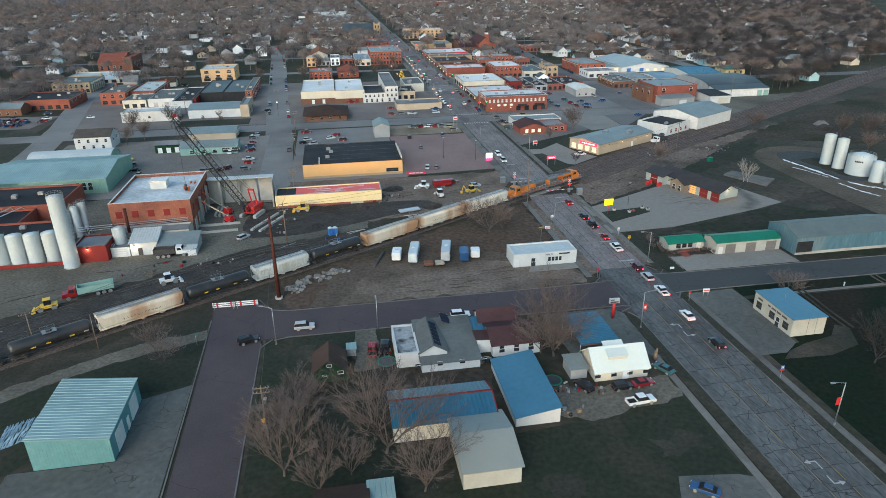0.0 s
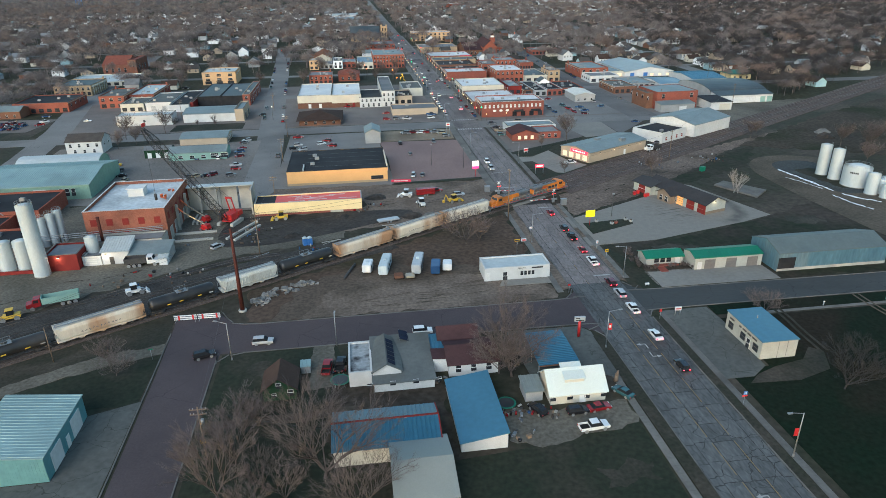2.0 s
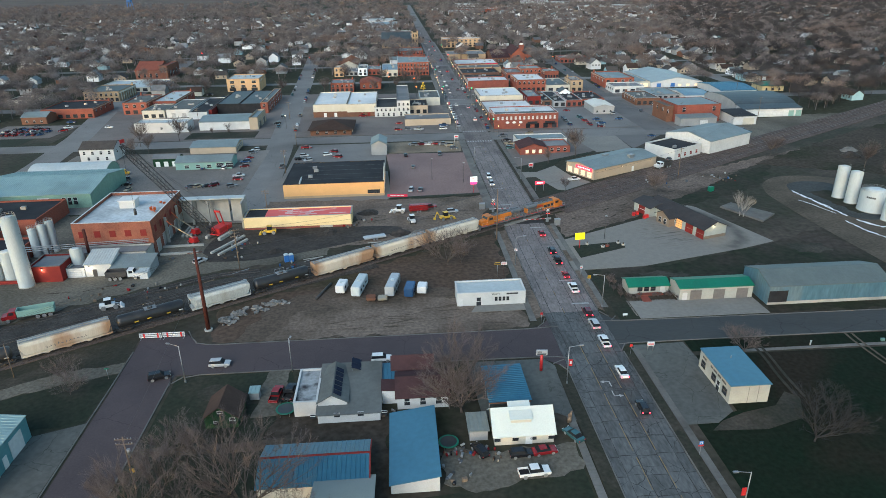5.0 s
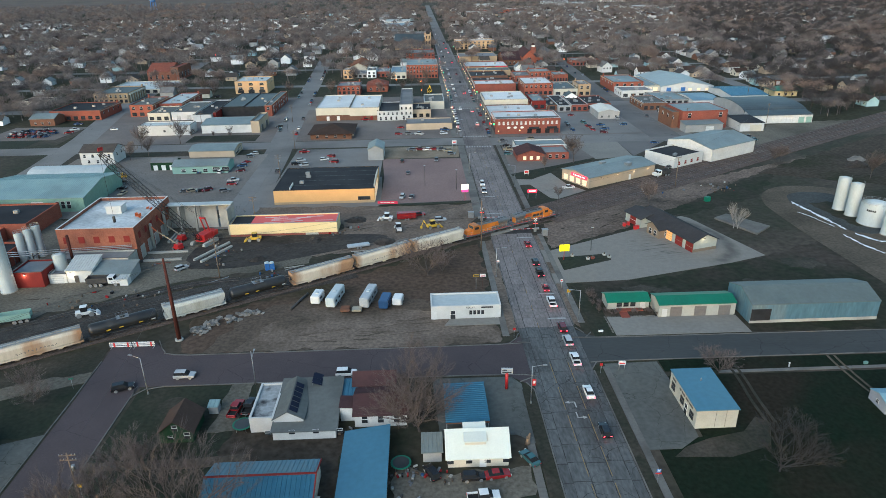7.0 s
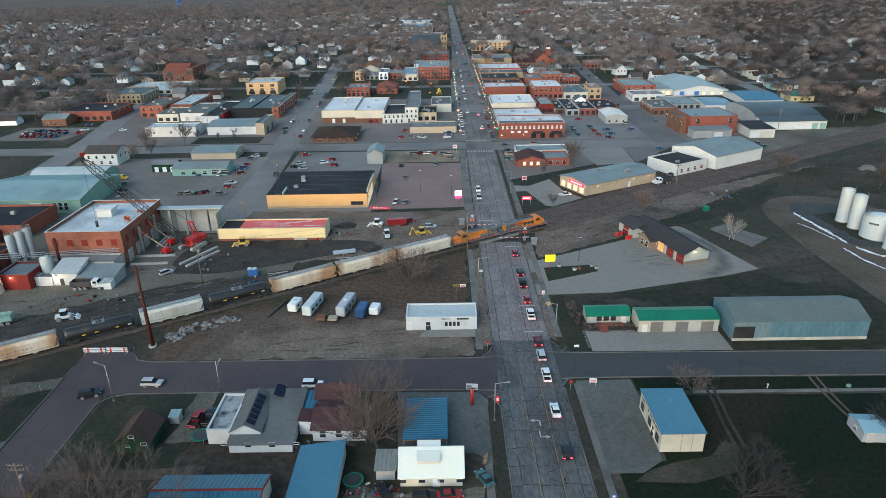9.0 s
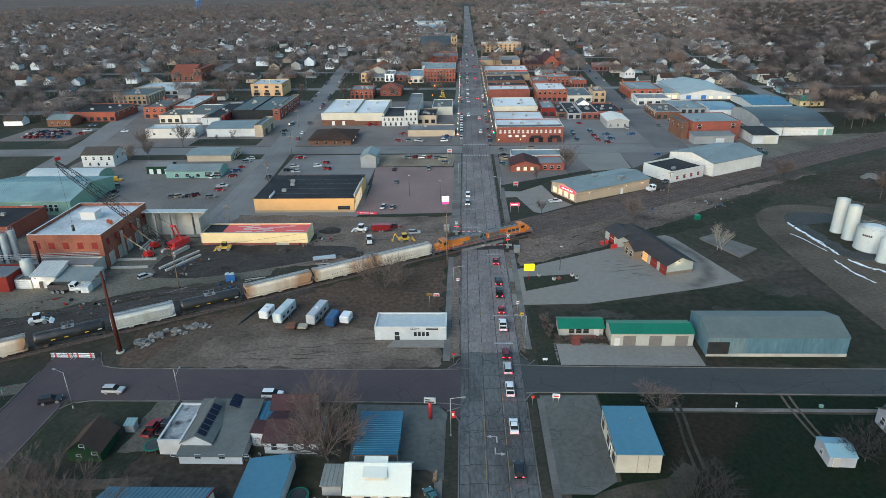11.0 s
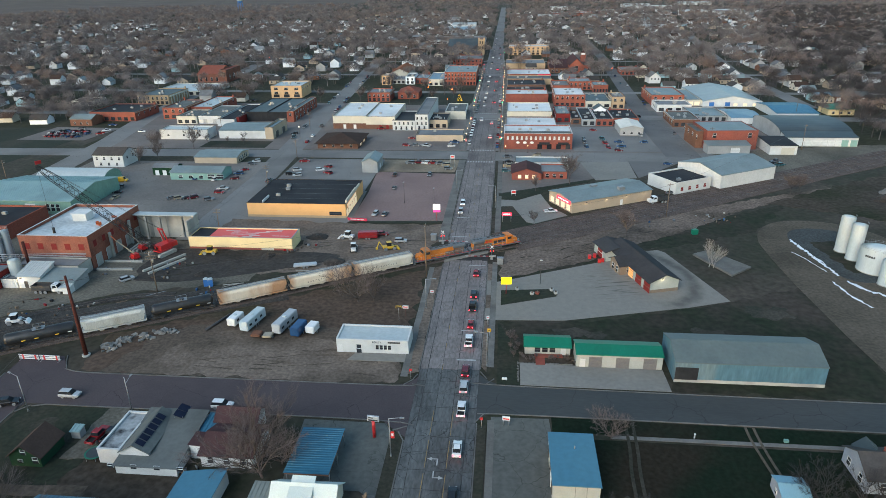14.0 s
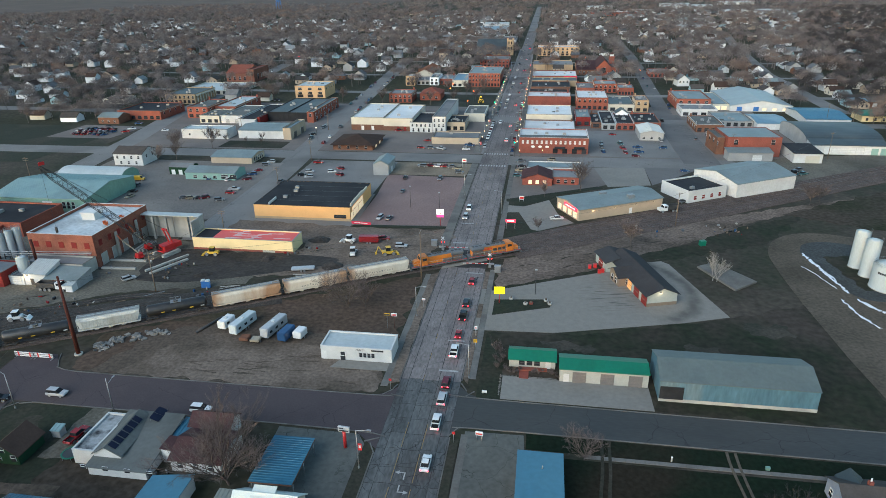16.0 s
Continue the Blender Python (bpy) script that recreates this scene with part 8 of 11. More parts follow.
building("mill_annex", "low concrete annex of the mill with a grey roof", -134, 60.5, -113.4, 66.8, 4.0, "raw_concrete", "r_grey", opens=row("S", 3, 0.4, 2.2, 2.2, 14, mat="brick_brown"), category="annex")
building("white_annex", "white sheet-metal annex with a sloping roof", -127.6, 53.4, -120.6, 60.2, 3.6, "white", "r_pale", "shed", 1.6, opens=row("S", 1, 0.1, 1, 2, 1, -1, mat="dark_frame", cross=False, name="door"), category="annex")
building("white_annex", "low white loading annex", -132.6, 53.2, -127.8, 59, 2.8, "white", "r_grey", opens=row("S", 1, 0.1, 3, 2.3, 1, **G(mat="white")), category="annex")
building("lean_to", "grey corrugated lean-to beside the mill", -120.4, 52.6, -110, 59.4, 2.6, "grey", "r_galv", "shed", 1.0, category="shed")
building("garden_box", "small white box shed in the yard", -112.2, 50.4, -110, 52.6, 2.0, "white", "r_pale", "shed", 0.4, category="shed")
for k in range(6):
    bm = bmesh.new()
    x = -192 + k * 3.2
    pts = [(x, 58.5, 4.9), (x, 60, 5.5), (x + 4, 72, 5.5), (x + 9, 86, 5.5), (x + 9, 87, 4.6)]
    for a, b in zip(pts, pts[1:]):
        cyl(bm, a, b, 0.13, n=6)
    tagged(part("roof_pipe", bm, M["white_tank"]), "white pipe run over the works roof", "pipe", "roof pipes")
bm = bmesh.new()
cyl(bm, (-129.6, 61.5, 0), (-129.6, 61.5, 2), 1.0, 0.6, n=12)
cyl(bm, (-129.6, 61.5, 2), (-129.6, 61.5, 11), 0.42, n=12)
tagged(part("smokestack", bm, M["rust_pole"]), "rusty brown smokestack beside the annex", "chimney")
bm = bmesh.new()
box(bm, -127.5, 82, 9.88, -122.8, 86, 12.2)
box(bm, -127.8, 81.7, 12.2, -122.5, 86.3, 12.5)
tagged(part("roof_housing", bm, M["white"]), "white lift housing on the mill roof", "roof housing")

for k, z in enumerate((4.6, 5.0, 5.4)):
    bm = bmesh.new()
    cyl(bm, (-150, 62 + k * 0.7, z), (-114.5, 66.4 + k * 0.2, z), 0.11, n=6)
    tagged(part("pipe_run", bm, M["steel"]), "grey pipe run between the tanks and the mill", "pipe", "yard pipes")
for x in (-148, -141, -134.6):
    bm = bmesh.new()
    box(bm, x - 0.12, 62.2, 0, x + 0.12, 62.45, 5.5)
    box(bm, x - 0.12, 64.6, 0, x + 0.12, 64.85, 5.5)
    box(bm, x - 0.1, 62.2, 4.3, x + 0.1, 64.85, 4.5)
    tagged(part("pipe_stand", bm, M["dark_steel"]), "steel stand under the pipes", "stand", "pipe stands")
# tilt-up concrete shell
shell = thing("concrete_shell", "unfinished grey concrete shell beside the mill", "building", pose(0, 0, 0))
for k, (x0, y0, x1, y1) in enumerate(((-113.0, 94, -108.1, 94.5), (-108, 94, -102.8, 94.5), (-102.7, 94, -97.4, 94.5), (-96.7, 94, -92.2, 94.5), (-92.1, 86.5, -91.6, 94.5))):
    bm = bmesh.new()
    box(bm, x0, y0, -0.1, x1, y1, 8.6)
    part("wall_panel", bm, M["raw_concrete"], shell)
for x, y in ((-103.5, 91), (-112.6, 88), (-109, 92), (-112.6, 77)):
    bm = bmesh.new()
    box(bm, x - 0.35, y - 0.35, -0.1, x + 0.35, y + 0.35, 8.2)
    part("column", bm, M["raw_concrete"], shell)
bm = bmesh.new()
box(bm, -112.9, 91.5, 8.62, -91.6, 94.6, 8.95)
part("deck", bm, M["r_pale"], shell)
for k in range(3):
    bm = bmesh.new()
    box(bm, -109.9 + k * 1.3, 80.5, 0.02, -109.2 + k * 1.3, 88.5, 0.75)
    tagged(part("concrete_beam", bm, M["raw_concrete"]), "grey precast beam lying on the ground", "beam", "precast beams")
for x0, y0, L, a in ((-113, 72.5, 12, 3), (-112, 66.5, 11, 4), (-97, 66, 15, 62), (-94.5, 64.5, 13, 62)):
    bm = bmesh.new()
    box(bm, 0, -0.35, 0.02, L, 0.35, 0.6, m=pose(x0, y0, 0, 0, 0, a))
    tagged(part("concrete_beam", bm, M["raw_concrete"]), "grey precast beam lying on the ground", "beam", "precast beams")

# crawler crane
CR, TIP = Vector((-98, 80, 0)), Vector((-109.5, 50.0, 37.4))
crane = thing("crawler_crane", "red crawler crane with a black lattice boom", "crane", pose(CR.x, CR.y, 0, 0, 0, 249))
for s in (-1, 1):
    bm = bmesh.new()
    prism(bm, [(-3.4, 0.25), (-3.0, 0), (3.0, 0), (3.4, 0.25), (3.4, 0.9), (3.0, 1.15), (-3.0, 1.15), (-3.4, 0.9)], s * 2.3 - 0.5, s * 2.3 + 0.5)
    part("crawler", bm, M["raw_concrete"], crane, "dusty grey crawler track")
bm = bmesh.new()
box(bm, -2.8, -1.7, 1.2, 2.2, 1.7, 1.6)
box(bm, -2.6, -1.6, 1.6, 1.6, 1.6, 3.4)
bmesh.ops.bevel(bm, geom=bm.edges[:], offset=0.15, segments=1, affect="EDGES")
part("upper_body", bm, M["red"], crane)
bm = bmesh.new()
box(bm, -5.0, -1.8, 1.6, -2.7, 1.8, 3.2)
bmesh.ops.bevel(bm, geom=bm.edges[:], offset=0.12, segments=1, affect="EDGES")
part("counterweight", bm, M["red"], crane)
bm = bmesh.new()
box(bm, 0.6, -2.7, 1.6, 2.4, -1.6, 3.6)
part("cab", bm, M["dark_steel"], crane)
bm = bmesh.new()
for s in (-0.9, 0.9):
    cyl(bm, (-2.2, s, 3.3), (-0.8, s, 8.2), 0.22, n=6)
box(bm, -1.1, -1.0, 8.0, -0.5, 1.0, 8.5)
part("mast", bm, M["red"], crane)
inv = crane.matrix_basis.inverted()
foot, tip = Vector((1.8, 0, 1.9)), inv @ TIP
ax = (tip - foot).normalized()
side = Vector((0, 1, 0))
side = (side - ax * side.dot(ax)).normalized()
up = ax.cross(side)
Lb = (tip - foot).length
bm = bmesh.new()
N = 26
def chord(i, a, b):
    w = 0.9 * min(1, 0.35 + i / 4, 0.35 + (N - i) / 4)
    return foot + ax * (Lb * i / N) + side * (a * w) + up * (b * w)
for i in range(N):
    for a, b in ((1, 1), (1, -1), (-1, -1), (-1, 1)):
        cyl(bm, chord(i, a, b), chord(i + 1, a, b), 0.10, n=4, caps=False)
    for (a, b), (c, d) in (((1, 1), (1, -1)), ((1, -1), (-1, -1)), ((-1, -1), (-1, 1)), ((-1, 1), (1, 1))):
        cyl(bm, chord(i, a, b), chord(i + 1, c, d) if i % 2 else chord(i, c, d), 0.06, n=3, caps=False)
        cyl(bm, chord(i, a, b), chord(i + 1, c, d), 0.06, n=3, caps=False)
part("boom", bm, M["dark_steel"], crane)
bm = bmesh.new()
for s in (-0.5, 0.5):
    cyl(bm, Vector((-0.8, s, 8.3)), tip + Vector((0, s, 0.4)), 0.035, n=4)
part("pendant_line", bm, M["dark_steel"], crane)
bm = bmesh.new()
cyl(bm, tip, tip + Vector((0, 0, -17)), 0.035, n=4)
cyl(bm, tip + Vector((0, 0, -18.6)), tip + Vector((0, 0, -17)), 0.35, n=8)
part("hook_line", bm, M["dark_steel"], crane)
bm = bmesh.new()
box(bm, -1.4, -0.04, 0.4, 0.2, 0.04, 1.3, m=Matrix.Translation(tip))
part("flag", bm, M["red"], crane)


def boom_lift(x, y, a, reach, label):
    t = thing("boom_lift", label, "boom lift", pose(x, y, 0, 0, 0, a))
    bm = bmesh.new()
    box(bm, -1.4, -1.1, 0.5, 1.4, 1.1, 1.0)
    box(bm, -1.2, -0.9, 1.0, 0.8, 0.9, 2.0)
    part("base", bm, M["red"], t)
    wheels(t, (-1.1, 1.1), 0.45, 0.35, 1.05)
    bm = bmesh.new()
    tip = Vector(reach)
    cyl(bm, (0, 0, 1.9), tip * 0.55, 0.2, n=6)
    part("lower_boom", bm, M["c_tan"], t)
    bm = bmesh.new()
    cyl(bm, tip * 0.55, tip, 0.16, n=6)
    part("upper_boom", bm, M["orange_paint"], t)
    bm = bmesh.new()
    for q in ((-0.8, -0.5, 0, 0.8, 0.5, 0.06), (-0.8, -0.5, 1.0, 0.8, -0.45, 1.05), (-0.8, 0.45, 1.0, 0.8, 0.5, 1.05), (-0.8, -0.5, 0, -0.75, 0.5, 1.05), (0.75, -0.5, 0, 0.8, 0.5, 1.05)):
        box(bm, *q, m=Matrix.Translation(tip))
    part("basket", bm, M["orange_paint"], t)


boom_lift(-104.6, 75.2, 150, (11, 3.5, 10.5), "red boom lift with a raised orange boom")
boom_lift(-106, 82.5, 150, (10, 2.0, 9.5), "orange boom lift with a raised boom by the mill")


def truck(x, y, a, cab_col, box_col, label, L=8.6, bed=(0.9, 1.5), axles=4):
    t = thing("dump_truck", label, "truck", pose(x, y, 0.02, 0, 0, a))
    bm = bmesh.new()
    box(bm, -L / 2, -0.5, 0.75, L / 2 - 0.4, 0.5, 1.05)
    part("chassis", bm, M["dark_steel"], t)
    bm = bmesh.new()
    prism(bm, [(L / 2 - 3.1, 0.8), (L / 2, 0.8), (L / 2, 1.7), (L / 2 - 1.3, 1.85), (L / 2 - 1.6, 2.75), (L / 2 - 3.1, 2.8)], -1.15, 1.15)
    part("cab", bm, M[cab_col], t)
    bm = bmesh.new()
    quad(bm, [(L / 2 - 1.3, -1.0, 1.92), (L / 2 - 1.3, 1.0, 1.92), (L / 2 - 1.57, 1.0, 2.68), (L / 2 - 1.57, -1.0, 2.68)])
    for s in (-1, 1):
        quad(bm, [(L / 2 - 2.7, s * 1.16, 1.9), (L / 2 - 1.6, s * 1.16, 1.9), (L / 2 - 1.75, s * 1.16, 2.6), (L / 2 - 2.7, s * 1.16, 2.6)])
    part("windows", bm, M["car_glass"], t)
    bm = bmesh.new()
    z0, z1 = 1.15, 1.15 + bed[1]
    x0, x1 = -L / 2 - 0.2, L / 2 - 3.3
    box(bm, x0, -1.2, z0, x1, 1.2, z0 + 0.15)
    box(bm, x0, -1.25, z0, x1, -1.12, z1)
    box(bm, x0, 1.12, z0, x1, 1.25, z1)
    box(bm, x1 - 0.13, -1.12, z0, x1, 1.12, z1 + 0.2)
    box(bm, x0, -1.12, z0, x0 + 0.12, 1.12, z1 - 0.1)
    part("dump_body", bm, M[box_col], t)
    wheels(t, [L / 2 - 1.2] + [-L / 2 + 0.8 + 1.35 * k for k in range(axles - 1)], 0.5, 0.45, 0.95)


truck(-116.5, 51.2, 4, "c_white", "dark_steel", "white dump truck with a dark steel body")
truck(-131.5, 30.6, 198, "c_red", "teal", "red truck with a grey-green trailer body", 11, (0.9, 1.6))
truck(69.5, 138.6, 200, "c_white", "dark_steel", "white dump truck beside the railway", 7.5, axles=3)


def loader(x, y, a, col, label, arm=True):
    t = thing("wheel_loader", label, "loader", pose(x, y, 0.02, 0, 0, a))
    bm = bmesh.new()
    box(bm, -2.3, -0.8, 0.7, 1.2, 0.8, 1.5)
    part("body", bm, M[col], t)
    bm = bmesh.new()
    box(bm, -1.0, -0.75, 1.5, 0.4, 0.75, 2.7)
    part("cab", bm, M["car_glass"], t)
    bm = bmesh.new()
    box(bm, -1.1, -0.8, 2.7, 0.5, 0.8, 2.8)
    part("cab_roof", bm, M[col], t)
    bm = bmesh.new()
    for s in (-0.6, 0.6):
        cyl(bm, (0.8, s, 1.4), (2.4, s, 0.6), 0.12, n=6)
    prism(bm, [(2.3, 0.2), (3.2, 0.1), (2.6, 0.9), (2.3, 0.9)], -1.1, 1.1)
    part("bucket", bm, M[col], t)
    if arm:
        bm = bmesh.new()
        cyl(bm, (-2.3, 0, 1.2), (-3.4, 0, 3.2), 0.16, n=6)
        cyl(bm, (-3.4, 0, 3.2), (-4.2, 0, 1.2), 0.13, n=6)
        box(bm, -4.6, -0.3, 0.6, -4.0, 0.3, 1.3)
        part("backhoe_arm", bm, M[col], t)
    wheels(t, (-1.5, 1.3), 0.6, 0.4, 0.8)


loader(-25, 87.5, 20, "yellow_paint", "yellow backhoe loader on the dirt lot")
loader(-138.6, 24.4, 200, "yellow_paint", "yellow wheel loader beside the tracks", False)
loader(-113.5, 33.6, 20, "c_white", "small white skid loader beside the tracks", False)
loader(-36.6, 86, 100, "c_white", "small white skid loader on the dirt lot", False)
loader(-41, 96, 170, "c_white", "white skid loader by the red trailer", False)
loader(-82.5, 80.6, 185, "yellow_paint", "yellow loader on the dark soil", False)


def trailer(x, y, a, L, h, col, label, name="trailer", win=True):
    """A box trailer or camper with rounded edges."""
    t = thing(name, label, "trailer", pose(x, y, 0.02, 0, 0, a))
    bm = bmesh.new()
    box(bm, -L / 2, -1.2, 0.55, L / 2, 1.2, h)
    bmesh.ops.bevel(bm, geom=bm.edges[:], offset=0.18, segments=2, affect="EDGES")
    part("body", bm, M[col], t)
    wheels(t, (-0.5, 0.5) if L > 5 else (0,), 0.36, 0.22, 1.1)
    bm = bmesh.new()
    cyl(bm, (L / 2 - 0.2, -0.5, 0.6), (L / 2 + 1.2, 0, 0.5), 0.06, n=5)
    cyl(bm, (L / 2 - 0.2, 0.5, 0.6), (L / 2 + 1.2, 0, 0.5), 0.06, n=5)
    part("drawbar", bm, M["dark_steel"], t)
    if win:
        for s in (-1, 1):
            for k in range(max(1, int(L / 2.6))):
                bm = bmesh.new()
                xx = -L / 2 + 1.0 + k * 2.4
                box(bm, xx, s * 1.2 - 0.03, 1.5, xx + 1.0, s * 1.2 + 0.03, 2.1)
                part("window", bm, M["car_glass"], t)
        bm = bmesh.new()
        box(bm, -0.4, -0.4, h, 0.4, 0.4, h + 0.25)
        part("roof_unit", bm, M["white_tank"], t)
    return t


trailer(-56.2, 37.2, 80, 4.6, 2.6, "c_white", "small white camper trailer on the dirt lot", "camper_trailer")
trailer(-51.6, 37.0, 78, 8.6, 3.1, "white_tank", "long cream camper trailer on the dirt lot", "camper_trailer")
trailer(-43.0, 36.4, 78, 8.8, 3.1, "c_silver", "long silver and black camper trailer", "camper_trailer")
trailer(-38.6, 33.6, 80, 5.0, 2.8, "c_blue", "dark blue box trailer on the dirt lot", "box_trailer", False)
trailer(-35.4, 34.4, 80, 3.4, 2.4, "c_white", "small white and blue box trailer", "box_trailer", False)
trailer(-34, 96.5, 5, 6.6, 2.6, "c_red", "bright red box trailer on the dirt lot", "box_trailer", False)
trailer(-48.6, 72.6, 15, 7, 1.1, "c_silver", "low flat trailer with sheet metal", "flat_trailer", False)
trailer(-48.5, 31.2, 90, 2.4, 1.3, "brick_brown", "small rusty cart on the dirt lot", "cart", False)
trailer(-45.6, 31, 90, 2.4, 1.1, "c_tan", "small tan cart on the dirt lot", "cart", False)
car("pickup", "c_red", -30, 99.5, 10)
car("suv", "c_silver", -22.5, 94, 5)
bm = bmesh.new()
cyl(bm, (-62.5, 33, 0.35), (-59.5, 41.5, 0.35), 0.35, n=10)
tagged(part("steel_pipe", bm, M["dark_steel"]), "dark steel pipe lying in the grass", "pipe")
for x in (-73.6, -72.2):
    t = thing("portable_toilet", "blue portable toilet on the building lot", "portable toilet", pose(x, 58.2, 0, 0, 0, 20))
    bm = bmesh.new()
    box(bm, -0.6, -0.6, 0, 0.6, 0.6, 2.1)
    part("body", bm, M["blue_paint"], t)
    bm = bmesh.new()
    prism(bm, [(-0.65, 2.1), (0.65, 2.1), (0.3, 2.35), (-0.3, 2.35)], -0.65, 0.65)
    part("roof", bm, M["white_tank"], t)

# ---- poles, lamps, signs, crossing ----
def line_pole(x, y, h, arms=2, a=0, r=0.16, mat="wood_pole", label="weathered wooden power pole with crossarms", lamp=False, can=False):
    t = thing("power_pole", label, "power pole", pose(x, y, 0, 0, 0, a))
    bm = bmesh.new()
    cyl(bm, (0, 0, -0.2), (0, 0, h), r, r * 0.65, n=8)
    part("pole", bm, M[mat], t)
    for k in range(arms):
        bm = bmesh.new()
        z = h - 0.5 - 0.9 * k
        box(bm, -1.3, -0.07, z - 0.07, 1.3, 0.07, z + 0.07)
        arm = part("crossarm", bm, M[mat], t)
        for xx in (-1.2, -0.7, 0.7, 1.2):
            bm = bmesh.new()
            cyl(bm, (xx, 0, z + 0.07), (xx, 0, z + 0.3), 0.06, n=6)
            part("insulator", bm, M["steel"], arm)
    if can:
        bm = bmesh.new()
        cyl(bm, (0.42, 0, h - 3.4), (0.42, 0, h - 2.4), 0.28, n=10)
        part("transformer", bm, M["steel"], t)
    if lamp:
        bm = bmesh.new()
        cyl(bm, (0, 0, h - 1.6), (2.2, 0, h - 1.0), 0.05, n=5)
        part("lamp_arm", bm, M["steel"], t)
        bm = bmesh.new()
        box(bm, 1.9, -0.16, h - 1.12, 2.6, 0.16, h - 0.98)
        part("lamp_head", bm, M["steel"], t)
    return t


def wire(points, sag=0.8, n=8, r=0.03):
    """A cable hung between points."""
    bm = bmesh.new()
    for a, b in zip(points, points[1:]):
        a, b = Vector(a), Vector(b)
        pts = [a.lerp(b, i / n) - Vector((0, 0, sag * 4 * (i / n) * (1 - i / n))) for i in range(n + 1)]
        for p, q in zip(pts, pts[1:]):
            cyl(bm, p, q, r, n=3, caps=False)
    tagged(part("power_line", bm, M["dark_steel"]), "dark overhead power line", "power line", "power lines", "stuff")


t = thing("transmission_pole", "tall rust-brown steel transmission pole on a concrete foot", "power pole", pose(-86, 20.2, 0))
bm = bmesh.new()
cyl(bm, (0, 0, 0.3), (0, 0, 20.8), 0.52, 0.26, n=12)
part("pole", bm, M["rust_pole"], t)
bm = bmesh.new()
cyl(bm, (0, 0, -0.1), (0, 0, 0.4), 0.95, n=12)
part("footing", bm, M["raw_concrete"], t)
bm = bmesh.new()
cyl(bm, (-1.6, 0, 19.6), (1.6, 0, 19.9), 0.09, n=6)
part("arm", bm, M["rust_pole"], t)
line_pole(-10.9, 68.2, 16.4, 1, 90, 0.2)
line_pole(-85.9, 53.5, 12.5, 3, 25, can=True)
line_pole(-84.6, -30.4, 10.4, 2, 0, can=True, label="wooden power pole with a transformer and yellow sign")
line_pole(-121.5, 4.3, 8.2, 0, 0, r=0.13, label="short leaning wooden pole beside the dirt lane")
line_pole(-64, 1.2, 8, 0, 90, 0.11, "steel", "slim grey street lamp pole", True)
line_pole(-134, 6, 9, 1, 30)
line_pole(69.6, 123.2, 12.5, 1, 20)
line_pole(155.5, 222, 12.5, 1, 30)
line_pole(-85.5, 96, 10, 2, 0)
line_pole(-87.6, 150, 10, 2, 0, can=True)
line_pole(-89.3, 196, 10, 2, 0)
line_pole(-102, 262, 10, 2, 10)
line_pole(112, 222, 11, 1, 20)
line_pole(183, 300, 12, 1, 10)
line_pole(-205, 150, 11, 2, 5)
line_pole(-150, 250, 10, 2, 5)
wire([(-134, 6, 8.4), (-85.9, 53.5, 11.4), (-10.9, 68.2, 15.4), (69.6, 123.2, 11.8), (155.5, 222, 11.8)], 1.4)
wire([(-85, 20, 19.7), (-10.9, 68.2, 16.2)], 1.6)
wire([(-86, 20, 19.9), (-134, 6, 8.6)], 1.2)
wire([(-85.9, 54, 12.0), (-85.5, 96, 9.4), (-87.6, 150, 9.4), (-89.3, 196, 9.4), (-102, 262, 9.4)], 0.8)
wire([(-85.4, 54, 12.0), (-46, 84, 6.5), (-10.9, 68.6, 14.8)], 0.8)
wire([(-84.6, -30.4, 9.9), (-86, 20, 15)], 0.9)
wire([(-84.6, -30.4, 9.9), (-60, -33, 4.5)], 0.5)


def street_lamp(x, y, a, h=8.6, banner=True):
    """A steel lamp post with an arm towards the street; a: the arm's heading."""
    t = thing("street_lamp", "grey steel street lamp with a red banner" if banner else "grey steel street lamp on one arm", "street lamp", pose(x, y, 0.05, 0, 0, a), "street lamps")
    bm = bmesh.new()
    cyl(bm, (0, 0, 0), (0, 0, h), 0.11, 0.07, n=8)
    cyl(bm, (0, 0, 0), (0, 0, 0.5), 0.2, 0.16, n=8)
    part("post", bm, M["steel"], t)
    bm = bmesh.new()
    cyl(bm, (0, 0, h - 0.1), (2.2, 0, h + 0.25), 0.05, n=6)
    part("arm", bm, M["steel"], t)
    bm = bmesh.new()
    box(bm, 2.0, -0.16, h + 0.12, 2.8, 0.16, h + 0.3)
    part("lamp_head", bm, M["steel"], t)
    if banner:
        bm = bmesh.new()
        box(bm, 0.15, -0.02, h - 4.4, 0.85, 0.02, h - 2.9)
        part("banner", bm, M["red"], t)
        bm = bmesh.new()
        box(bm, 0.3, -0.035, h - 3.9, 0.7, -0.02, h - 3.3)
        part("banner_emblem", bm, M["c_white"], t)


for x, y, a, bn in ((9.2, -44.5, 180, True), (-8.4, -8.6, 0, True), (8.2, 22.3, 180, False), (-8.6, 48.6, 0, False), (8.3, -95, 180, True), (-8.4, -75, 0, True), (8.1, 130, 180, False), (-8.2, 150, 0, False), (-85.2, -0.9, 160, False)):
    street_lamp(x, y, a, banner=bn)
for k in range(12):
    for s in (-1, 1):
        street_lamp(s * 9.1, 222 + k * 27 + (6 if s > 0 else 0), 90 + 90 * s, 7.5, k % 2 == 0)


